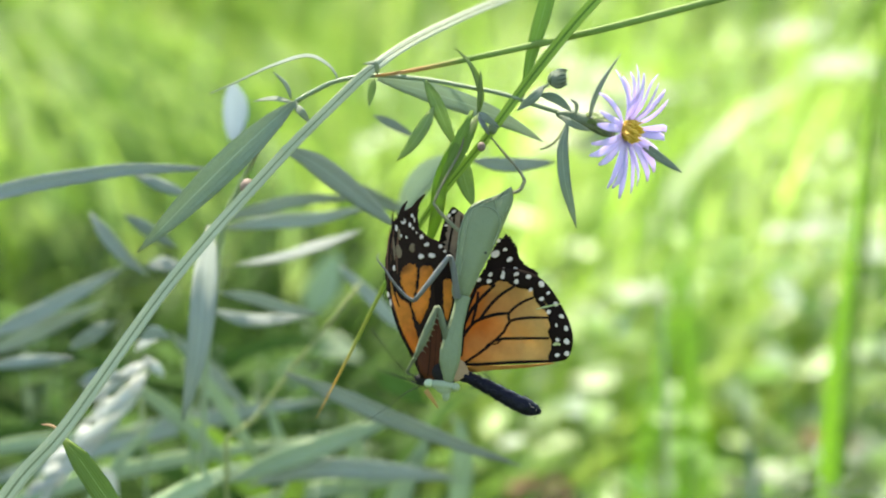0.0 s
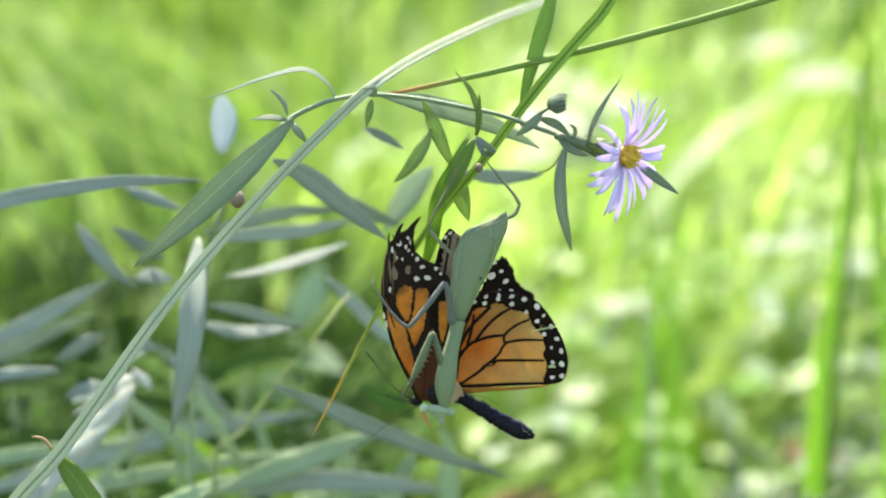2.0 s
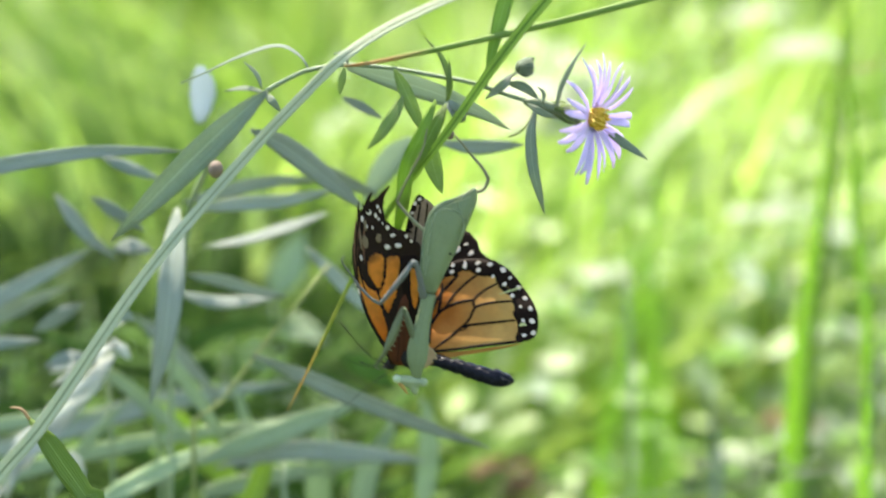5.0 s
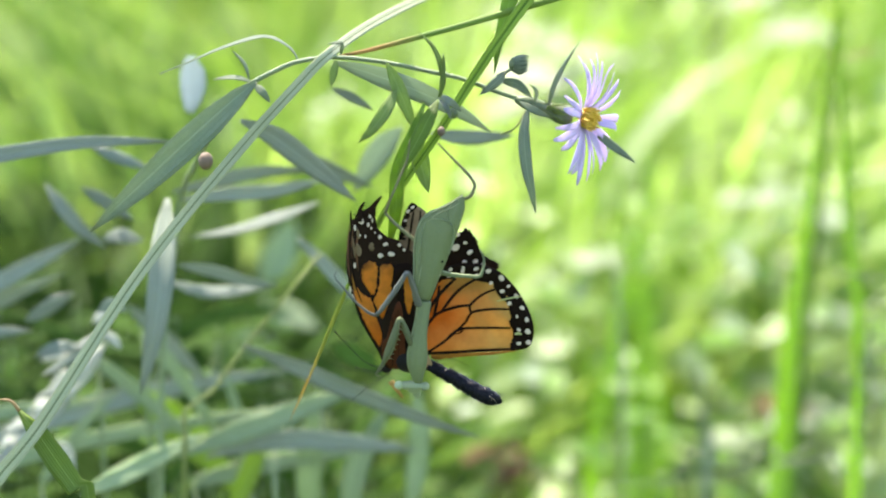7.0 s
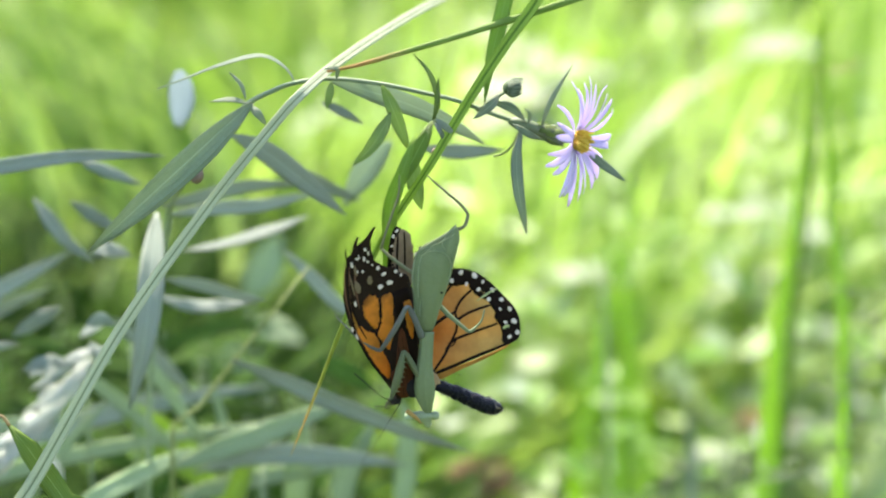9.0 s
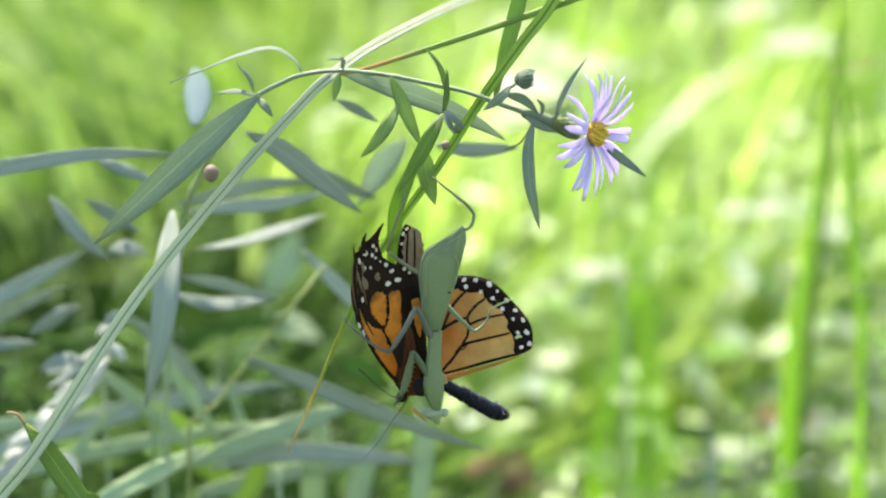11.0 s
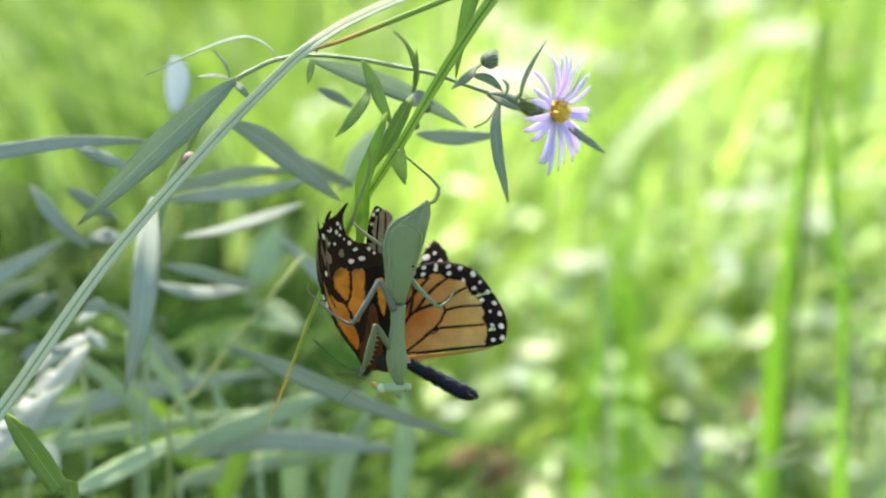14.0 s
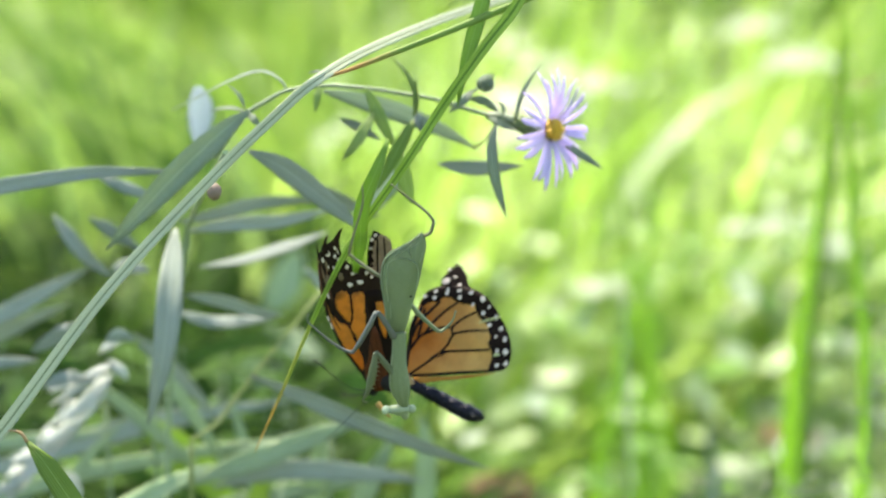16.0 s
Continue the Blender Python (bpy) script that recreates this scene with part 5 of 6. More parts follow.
    pivot = (8.8, -6.1, 3)
    far_leg = part("middle_leg", tube(bmesh.new(), [pivot, (11.1, -9.8, 5), (14.5, -14.7, 6), (15.6, -15.9, 6), (19.0, -14.7, 4), (20.6, -12.1, 3)], (0.7, 0.7, 0.6, 0.5, 0.35, 0.2), 8, 14), MANTIS, ob, "slender middle leg that stretches out", at=pivot)
    return ob, far_leg


mantis_ob, far_leg_ob = mantis()


# ---- leaves behind and beside, out of focus ----
def back_plant():
    ob = thing("aster_plant", (-91.4, -98.9, -232), "leafy aster plant out of focus behind the branch", "aster")
    stem_top = (-71.1, 7.5, -116)
    part("stem", tube(bmesh.new(), list(reversed(down((-80.3, -60.4, -140), -20))) + [(-80.3, -60.4, -140), (-76.0, -22.1, -127), stem_top, (-61.7, 19.1, -78), (-50.3, 27.6, -16)], (1.6, 1.5, 1.3, 1.2, 1.0, 0.7), 8, 40), STEM, ob)
    rows = [
        ([(-27.5, 6.3, -146), (-42.6, 0.6, -143), (-57.6, -3.6, -140), (-70.5, -5.5, -140)], 4.8, PALE_LEAF, 0),
        ([(-79.1, -20.5, -149), (-68.0, -24.0, -149), (-56.4, -24.0, -149), (-43.8, -22.1, -149)], 4.6, PALE_LEAF, 20),
        ([(-72.2, -14.1, -118), (-61.2, -15.9, -118), (-50.2, -19.1, -118), (-40.1, -21.1, -118)], 4.4, BLUE_LEAF, 0),
        ([(-72.6, 7.2, -93), (-72.6, -10.1, -78), (-73.8, -30.4, -71), (-78.5, -52.2, -71)], 8.2, BLUE_LEAF, 0),
        ([(-50.3, -39.5, -108), (-29.3, -47.4, -102), (-4.2, -57.4, -96), (24.8, -67.8, -93)], 6.4, BLUE_LEAF, 10),
        ([(-163.1, -32.5, -170), (-144.1, -23.7, -174), (-128.2, -15.3, -174), (-111.3, -5.8, -174)], 6.6, BLUE_LEAF, 0),
        ([(-166.8, -38.3, -186), (-146.0, -30.0, -183), (-133.3, -24.3, -180), (-119.3, -18.9, -180)], 6.0, BLUE_LEAF, 0),
        ([(-117.2, 12.2, -132), (-110.9, 3.9, -130), (-105.3, -2.6, -130), (-96.9, -9.1, -130)], 5.0, BLUE_LEAF, 0),
        ([(-126.0, -33.7, -143), (-118.2, -29.2, -140), (-108.5, -23.9, -136)], 5.0, PALE_LEAF, 30),
        ([(-153.9, -40.0, -147), (-140.5, -38.1, -147), (-124.2, -36.9, -147)], 4.4, PALE_LEAF, 30),
        ([(-103.9, 10.9, -124), (-96.0, 6.1, -124), (-86.7, 0.2, -124)], 4.6, PALE_LEAF, 20),
        ([(-99.3, -6.4, -140), (-93.6, -5.1, -140), (-86.0, -7.0, -140)], 5.4, PALE_LEAF, 20),
        ([(-98.1, 23.3, -108), (-89.1, 20.0, -108), (-79.2, 16.1, -108)], 4.0, PALE_LEAF, 0),
        ([(-142.0, 13.6, -65), (-121.8, 19.0, -65), (-98.3, 22.9, -65), (-81.8, 24.0, -68), (-67.8, 24.0, -71)], 5.0, BLUE_LEAF, 0),
        ([(-73.8, 9.3, -116), (-60.9, 12.6, -115), (-44.5, 16.2, -115), (-26.4, 16.3, -118)], 4.4, BLUE_LEAF, 0),
        ([(-71.1, 6.6, -116), (-57.4, 8.4, -116), (-41.0, 9.7, -118), (-22.8, 14.0, -121)], 5.0, BLUE_LEAF, 0),
        ([(-40.0, 24.0, -108), (-29.5, 19.5, -108), (-20.0, 15.5, -112), (-9.0, 11.0, -115)], 5.4, BLUE_LEAF, 0),
        ([(-121.3, -45.0, -136), (-113.7, -42.2, -136), (-104.3, -42.8, -136)], 5.0, PALE_LEAF, 20),
        ([(-96.3, -28.7, -108), (-91.8, -26.5, -108), (-87.3, -28.7, -108)], 4.4, PALE_LEAF, 20),
        ([(-177.6, -90.3, -232), (-136.6, -77.4, -232), (-93.5, -65.5, -232), (-39.6, -56.9, -232)], 8.5, BLUE_LEAF, 0),
        ([(-100.2, -30.8, -202), (-83.6, -45.3, -202), (-69.1, -61.9, -202)], 6.0, BLUE_LEAF, 0),
        ([(-35.2, -5.6, -147), (-27.6, -13.2, -147), (-16.1, -24.7, -147), (-4.6, -30.4, -147)], 5.0, BLUE_LEAF, 0),
    ]
    leaf(ob, [(8.7, 26.5, -70), (19.8, 25.4, -74), (34.6, 26.3, -78)], 4.6, BLUE_LEAF)
    leaf(ob, [(-46.7, 29.5, -52), (-37.4, 24.9, -60), (-26.0, 16.2, -66), (-13.4, 6.1, -70)], 7.0, BLUE_LEAF, turn=-10, n=18)
    leaf(ob, [(-67.8, 53.1, -115), (-67.0, 45.0, -117), (-68.2, 35.0, -118)], 8.6, BACKLIT, shape=(0.3, 0.9, 1.0, 0.8, 0.3))
    leaf(ob, [(-20.5, 39.6, -62), (-14.5, 36.8, -63), (-8.3, 33.2, -64)], 2.8, BLUE_LEAF)
    leaf(ob, [(0.2, 30.0, -110), (-7.1, 22.0, -114), (-15.4, 9.3, -118)], 8.5, THIN_LEAF, label="broad shaded leaf behind the stem")
    bm = bmesh.new()
    blob(bm, (-54.3, 17.1, -25), (2.1, 2.5, 2.1))
    part("bud", bm, PINK_BUD, ob, "small pinkish bud")
    for i, (pts, w, m, turn) in enumerate(rows):
        leaf(ob, pts, w, m, turn=turn + (-14 if i % 2 else 12), fold=0.2 if m is BLUE_LEAF else 0.06, n=16, seed=i, wave=0.12, face=(0, 0.46, 0.89) if m is PALE_LEAF else (0, 0, 1), shape=LANCE if i != 13 else STRAP)
    return ob


def crossing_blades():
    """Flat pale grass leaves that cross low among the asters."""
    for pts, w in (([(-162.6, -92.8, -185), (-118.6, -80.6, -188), (-78.2, -73.1, -190), (-33.6, -67.8, -194)], 5.0), ([(-105.7, -49.3, -170), (-88.4, -63.9, -174), (-68.9, -82.3, -178)], 4.2), ([(-75.1, -95.8, -200), (-38.2, -87.8, -204), (3.3, -81.6, -208)], 5.4),
                   ([(-161.4, -71.3, -180), (-133.7, -67.4, -182), (-105.4, -64.4, -184)], 4.4), ([(-90.6, -39.7, -176), (-77.3, -56.3, -178), (-63.2, -79.3, -182)], 4.0), ([(-124.6, -91.2, -165), (-113.0, -74.6, -166), (-97.5, -58.0, -168)], 3.6), ([(-54.2, -95.3, -196), (-58.3, -73.7, -196), (-64.6, -53.3, -198)], 4.0)):
        ob = thing("grass_leaf", pts[0], "flat pale green grass leaf low among the asters", "grass", "grass leaves among the asters")
        leaf(ob, pts, w * 1.25, LOW_LEAF, "blade", shape=STRAP, face=(0, 0.35, 0.94), n=16, fold=0.15)
        part("stalk", tube(bmesh.new(), [pts[0]] + down(pts[0], 8), (0.7, 0.9, 1.2), 5, 10), STEM, ob)


def fresh_sprout():
    ob = thing("leafy_sprout", (-93.5, -83.8, 0), "fresh yellow-green leaf with a dry brown tip", "leaf")
    base = (-81.8, -84.1, -2)
    leaf(ob, list(reversed(down(base, 20))) + [base, (-87.2, -69.3, 2), (-92.8, -59.3, 4), (-97.4, -52.6, 5), (-101.1, -48.1, 5)], 6.4, SPROUT, shape=[0.15, 0.2, 0.3, 0.5, 0.95, 1.0, 0.72, 0.06], n=60, turn=12)
    part("dry_tip", tube(bmesh.new(), [(-100.4, -49.1, 5), (-101.8, -46.8, 6), (-103.5, -46.0, 7), (-104.8, -45.9, 8)], (0.5, 0.45, 0.35, 0.15), 6, 8), BROWN, ob, "curled brown tip")
    return ob


def dry_leaf():
    ob = thing("dry_leaf_cluster", (-120.0, -96.0, -145), "crumpled sun-bleached white leaves", "dry leaf")
    part("stalk", tube(bmesh.new(), list(reversed(down((-139.4, -96.0, -151), 0))) + [(-139.4, -96.0, -151), (-123.4, -74.6, -148), (-107.7, -53.2, -145), (-98.1, -37.8, -142)], (1.2, 1.1, 1.0, 0.8, 0.5), 6, 30), STEM, ob)
    def back(q):
        return Vector((q[0] * 1.1, q[1] * 1.1, q[2] * 1.1 - 53))
    for i, (pts, w) in enumerate((([(-88.5, -34.4, -81), (-94.2, -36.7, -77), (-101.8, -42.7, -76), (-108.8, -47.0, -77)], 4.6), ([(-89.5, -37.0, -81), (-94.7, -42.7, -77), (-102.6, -49.5, -76), (-110.5, -53.4, -77)], 5.2), ([(-91.4, -41.3, -81), (-97.8, -48.8, -78), (-105.4, -55.1, -77), (-114.2, -61.7, -78)], 5.6),
                                  ([(-96.2, -47.4, -82), (-104.2, -55.9, -80), (-114.7, -66.3, -81), (-129.2, -77.1, -84)], 7.0), ([(-86.6, -25.9, -85), (-90.3, -27.9, -82), (-94.3, -31.3, -81)], 4.6), ([(-85.4, -39.2, -81), (-87.9, -36.1, -81), (-91.5, -32.7, -82)], 4.2), ([(-104.5, -23.3, -108), (-110.3, -25.9, -105), (-117.8, -30.7, -105)], 4.6),
                                  ([(-111.9, -43.9, -94), (-107.1, -41.7, -92), (-96.5, -39.5, -86)], 4.2), ([(-106.9, -69.0, -94), (-104.5, -72.5, -94), (-102.2, -80.1, -94)], 6.0), ([(-99.2, -51.7, -81), (-103.0, -53.5, -78), (-109.0, -60.0, -78)], 4.0))):
        leaf(ob, [back(q) for q in pts], w * 0.88, DRY_LEAF, wave=0.14, fold=0.03, n=16, seed=i + 30, face=(0.1, 0.62, 0.8), turn=-10 + 3 * i)
    rng = random.Random(44)
    for i in range(16):
        f = (i + rng.random()) / 16
        c = back((-90, -36, -82)).lerp(back((-133, -88, -86)), f)
        side = 1 if i % 2 else -1
        l = 9 + 7 * rng.random()
        d = Vector((-0.75 - 0.2 * side, -0.62 + 0.34 * side, 0)).normalized() * l
        leaf(ob, [c, c + d * 0.5 + Vector((0, 1.2, 2)), c + d + Vector((0, -1.0, rng.gauss(0, 2)))], 3.0 + 1.8 * rng.random(), DRY_LEAF, "leaflet", wave=0.2, fold=0.04, n=8, seed=i, face=(0.1, 0.6, 0.8), turn=rng.gauss(0, 18))
    return ob


def low_plant():
    ob = thing("meadow_plant", (-39.0, -161.0, -220), "broad pale green leaves low in the shade, out of focus", "plant")
    rows = [
        ([(-76.9, -81.0, -160), (-55.8, -73.5, -165), (-34.4, -66.1, -170), (-12.8, -58.2, -175)], 9.0, LOW_LEAF, 10),
        ([(-34.3, -117.0, -210), (-33.7, -91.2, -205), (-32.2, -74.1, -200), (-29.7, -61.7, -200)], 10, LOW_LEAF, 0),
        ([(-19.1, -113.8, -190), (-16.1, -89.4, -190), (-7.9, -73.1, -190), (-4.9, -64.9, -190)], 9, LOW_LEAF, 0),
        ([(-106.9, -91.7, -140), (-86.0, -81.7, -140), (-65.2, -70.9, -140)], 8, LOW_LEAF, 0),
        ([(-99.9, -61.9, -215), (-90.4, -70.4, -215), (-76.7, -81.9, -215), (-59.8, -103.0, -215)], 14, FRESH, 0),
        ([(-68.1, -82.9, -170), (-44.3, -77.0, -170), (-16.6, -78.0, -170), (7.1, -81.0, -170)], 8, BLUE_LEAF, 0),
        ([(-60.6, -105.5, -175), (-52.6, -87.5, -175), (-48.6, -71.6, -175)], 8, FRESH, 0),
        ([(3.3, -108.6, -210), (6.5, -87.7, -210), (6.5, -68.8, -210), (3.3, -60.5, -210)], 9, LOW_LEAF, 0),
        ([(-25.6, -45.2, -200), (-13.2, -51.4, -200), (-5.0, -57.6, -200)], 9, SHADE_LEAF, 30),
    ]
    part("stem", tube(bmesh.new(), list(reversed(down((-44.3, -90.9, -170), 20))) + [(-44.3, -90.9, -170), (-44.0, -84.0, -172), (-44.0, -76.0, -175)], (2, 1.8, 1.4, 0.8), 8, 30), STEM, ob)
    for i, (pts, w, m, turn) in enumerate(rows):
        leaf(ob, pts, w * 0.95, m, turn=turn, n=14, seed=60 + i, wave=0.1, face=(0, 0.42, 0.9) if i in (0, 3, 8) else (0, 0.1, 0.99))
    part("twig", tube(bmesh.new(), list(reversed(down((-72.2, -76.9, -135), 0))) + [(-72.2, -76.9, -135), (-68.4, -65.6, -135), (-57.1, -48.6, -134), (-42.0, -29.8, -133), (-27.0, -11.0, -132)], (1.4, 1.2, 1.1, 1.0, 0.9, 0.7), 6, 30), TWIG, ob, "yellowish twig")
    return ob


def deep_plant():
    ob = thing("meadow_plant", (-62.0, -120.0, -490), "pale rounded leaves far back in the shade, out of focus", "plant")
    foot = (-62.0, -90.0, -490)
    part("stem", tube(bmesh.new(), list(reversed(down(foot, 10))) + [foot, (-66.0, -56.0, -490), (-70.0, -34.0, -500)], (2, 1.8, 1.2, 0.7), 8, 30), STEM, ob)
    for pts, w in (([(-70.0, -34.0, -500), (-61.0, -18.6, -500), (-54.0, -0.5, -500)], 18), ([(-68.0, -56.0, -490), (-57.0, -49.0, -480), (-40.0, -56.0, -470)], 13), ([(-64.0, -72.0, -490), (-80.0, -62.0, -484), (-96.0, -66.0, -480)], 12)):
        leaf(ob, pts, w, LOW_LEAF, n=12, face=(0, 0.3, 0.95))
    return ob


def wide_blades():
    made = []
    for pts, w, label in (([(176.2, -177.0, -420), (182.1, -117.9, -420), (184.6, -69.2, -415), (192.4, -2.4, -410), (198.6, 50.5, -405), (200.1, 79.2, -400)], 12.5, "broad sun-toned grass blade, out of focus"),
                          ([(210.0, -66.6, -380), (204.8, 10.6, -380), (201.2, 74.9, -380), (198.4, 113.5, -380), (195.8, 144.4, -380)], 8, "narrow green grass blade, out of focus"),
                          ([(120.3, -159.6, -700), (127.3, -111.0, -700), (141.2, -41.4, -700), (155.1, 14.3, -700), (162.1, 66.4, -700)], 10, "bright grass blade, out of focus"),
                          ([(147.1, -169.8, -650), (143.8, -86.4, -650), (133.8, -13.0, -650), (127.1, 37.0, -650), (122.1, 80.4, -650)], 9, "bright grass blade, out of focus"),
                          ([(140.8, -196.6, -760), (141.5, -116.4, -760), (137.7, -58.2, -765), (129.0, -10.7, -770)], 11, "bright grass blade, out of focus"),
                          ([(149.4, -193.6, -740), (151.2, -121.7, -740), (155.4, -57.3, -745), (158.5, 4.0, -750), (157.1, 40.2, -750)], 11, "bright grass blade, out of focus"),
                          ([(179.0, -202.7, -800), (175.3, -135.0, -800), (168.5, -74.8, -800), (171.5, -22.2, -800)], 11, "bright grass blade, out of focus"),
                          ([(128.3, -205.8, -820), (131.3, -144.7, -820), (129.0, -98.9, -820), (120.6, -60.7, -820)], 15, "bright grass blade, out of focus"),
                          ([(190.4, -153.3, -440), (194.2, -98.5, -440), (201.2, -32.7, -442), (208.8, 30.6, -444), (213.1, 88.6, -446), (214.2, 143.8, -446)], 6, "darker green blade as the wide blade's shaded flank, out of focus"),
                          ([(159.0, -148.2, -500), (159.0, -110.4, -500), (153.2, -75.4, -500), (150.3, -52.1, -500)], 9, "grey-green grass blade, out of focus")):
        ob = thing("broad_grass_blade", pts[0], label, "grass blade", "broad blades in the meadow")
        leaf(ob, list(reversed(down(pts[0], 10))) + pts, w, PALE_LEAF if "grey" in label else GREEN_LEAF if "dark" in label else WIDE_BLADE, "blade", shape=STRAP, n=36, fold=0.2)
        rib = [(q[0], q[1], q[2] + 0.6) for q in [vec(q) for q in pts]]
        part("midrib", tube(bmesh.new(), rib, (0.5, 0.5, 0.4, 0.2), 5, 24), GREEN_LEAF, ob)
        if w == 12.5:
            part("dry_tip", tube(bmesh.new(), [(201.5, 74.3, -398), (211.0, 75.7, -396), (216.3, 76.6, -394), (220.6, 81.1, -392)], (0.7, 0.6, 0.9, 0.3), 6, 12), BROWN, ob, "curled dry tip")
        made.append(ob)
    return made


def thicket():
    """Leafy asters behind the branch, with shade put into their leaf colour."""
    rng = random.Random(21)
    for i in range(26):
        z = -235 - 340 * rng.random()
        k = (530 - z) / 530
        u = i / 25
        x, y = (-128 + 106 * u + 6 * rng.gauss(0, 1)) * k, (-16 - 26 * rng.random() - 22 * max(0.0, u - 0.45) / 0.55) * k
        top = (x, y, z)
        ob = thing("aster_plant", (x, y - 120, z), "leafy aster coloured dark for shade, out of focus", "aster", "asters in the thicket")
        lean = 14 * rng.gauss(0, 1)
        part("stem", tube(bmesh.new(), [top] + down(top, lean), (0.7, 1.1, 1.5), 5, 10), STEM, ob)
        for j in range(11):
            h = 78 * k * (j + rng.random()) / 11
            a = rng.gauss(0.2, 0.5)
            side = 1 if (j + i) % 2 else -1
            l = (44 + 46 * rng.random()) * (0.6 + 0.5 * min(1.0, h / 30))
            c = (x + lean * 0.1 * h / 78, y - h, z)
            dx, dy, dz = side * math.cos(a) * l, math.sin(a) * l * 0.8, rng.gauss(0, 12)
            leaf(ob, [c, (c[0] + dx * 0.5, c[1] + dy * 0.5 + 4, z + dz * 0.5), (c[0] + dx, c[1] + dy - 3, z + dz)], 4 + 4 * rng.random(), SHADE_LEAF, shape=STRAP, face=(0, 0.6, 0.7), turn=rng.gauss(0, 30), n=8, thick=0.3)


UPWARD = (0, 0.90, 0.43)


def pale_weeds():
    """Leaves on thin stalks among the far grass, pale in place of sun highlights."""
    rng = random.Random(31)
    for p, l, w in (((271.3, 13.3, -900), 18, 9), ((246.4, 11.9, -920), 12, 7), ((135.4, -94.7, -1000), 7, 9), ((153.2, -33.1, -950), 30, 10), ((188.6, -36.3, -1000), 20, 10), ((115.5, -127.2, -950), 8, 18),
                    ((264.3, -92.6, -1000), 10, 9), ((274.5, -125.1, -950), 9, 11), ((301.7, -145.2, -900), 26, 16), ((329.2, -77.4, -1000), 26, 14), ((251.7, -68.7, -1100), 18, 9), ((320.8, -54.8, -1100), 26, 9),
                    ((218.9, -112.1, -1000), 9, 8), ((154.5, -163.5, -850), 13, 9), ((232.6, -155.7, -850), 16, 9), ((136.2, 158.3, -1700), 44, 24), ((182.8, 213.7, -1900), 38, 22), ((143.8, 247.5, -2000), 30, 22),
                    ((154.0, 136.0, -1500), 46, 26), ((128.0, 106.0, -1500), 40, 22), ((198.0, 164.0, -1560), 44, 24), ((180.0, 104.0, -1480), 36, 20), ((411.0, 184.3, -1500), 40, 20), ((401.1, 240.3, -1700), 34, 18), ((201.6, -86.1, -1000), 8, 8), ((122.6, -54.8, -1100), 18, 9), ((335.7, -3.9, -1000), 18, 12), ((276.9, -19.1, -1200), 24, 10)):
        x, y, z = p
        ob = thing("pale_weed", (x, y, z), "leaf on a thin stalk, coloured pale as a sun highlight", "weed", "pale weeds in the meadow")
        part("stalk", tube(bmesh.new(), [(x, y - 1, z)] + down((x, y - 1, z), 12 * rng.gauss(0, 1)), (0.8, 1.2, 1.6), 5, 8), STEM, ob)
        leaf(ob, [(x - l * 1.15, y - 3, z + 4 * rng.gauss(0, 1)), (x, y, z), (x + l * 1.15, y - 2, z + 4 * rng.gauss(0, 1))], w * 2.5, CREAM_LEAF if x < 230 and z < -1400 else GLARE_LEAF, face=UPWARD, shape=(0.3, 0.8, 1, 0.9, 0.5, 0.1), wave=0.15, n=10, seed=int(x))


thicket()
pale_weeds()


def litter():
    """Brown dead leaves low among the grass."""
    for p, l, w in (((62.2, -136.2, -620), 15, 9), ((48.6, -140.3, -640), 13, 8), ((258.0, -127.5, -800), 24, 10), ((68.7, -150.5, -640), 16, 11)):
        x, y, z = p
        ob = thing("dead_leaf", p, "curled brown dead leaf caught in the grass", "dead leaf", "dead leaves in the meadow")
        leaf(ob, [(x - l, y - 4, z), (x, y + 2, z + 3), (x + l, y - 5, z - 4)], w * 2, DEAD, face=UPWARD, wave=0.4, n=12, seed=int(y))
        part("stalk", tube(bmesh.new(), [(x, y, z)] + down((x, y, z), 5), (0.7, 0.9, 1.1), 5, 8), DEAD, ob)


def fine_stalks():
    """Thin seed-bearing grass at the meadow's edge."""
    rng = random.Random(77)
    for i, (foot, mid, top) in enumerate((((180.5, -111.5, -260), (183.6, -71.3, -260), (190.4, -23.3, -262)), ((179.0, -121.7, -240), (179.4, -91.2, -240), (180.3, -43.3, -240)), ((98.0, -111.5, -230), (117.0, -99.5, -228), (187.0, -84.8, -225)), ((73.2, -113.0, -240), (99.3, -103.2, -240), (134.5, -92.6, -242)))):
        ob = thing("seed_grass", foot, "thin grey-green grass stalk with a loose seed head", "grass", "seed grasses")
        part("stalk", tube(bmesh.new(), list(reversed(down(foot, 6))) + [foot, mid, top], (0.7, 0.6, 0.5, 0.4, 0.25), 5, 30), STEM, ob)
        a, b = vec(mid), vec(top)
        for j in range(9):
            q = a.lerp(b, 0.15 + 0.85 * j / 8)
            part("seed_branch", tube(bmesh.new(), [q, q + Vector((rng.gauss(0, 4), 3 + rng.gauss(0, 2), rng.gauss(0, 3))), q + Vector((rng.gauss(0, 8), 5 + rng.gauss(0, 3), rng.gauss(0, 5)))], (0.25, 0.2, 0.5, 0.2), 4, 6), BUD, ob)


def straw():
    ob = thing("straw_stalk", (105.8, -96.4, -420), "pale dry straw stalk standing in the meadow", "straw")
    part("stalk", tube(bmesh.new(), list(reversed(down((106.4, -104.5, -420), 4))) + [(106.4, -104.5, -420), (105.3, -53.5, -420), (103.2, -15.8, -420)], (1.8, 1.7, 1.5, 1.2, 0.8), 6, 24), STRAW, ob)


litter()
straw()
fine_stalks()
back_plant()
crossing_blades()
fresh_sprout()
dry_leaf()
low_plant()
deep_plant()
wide_blades()


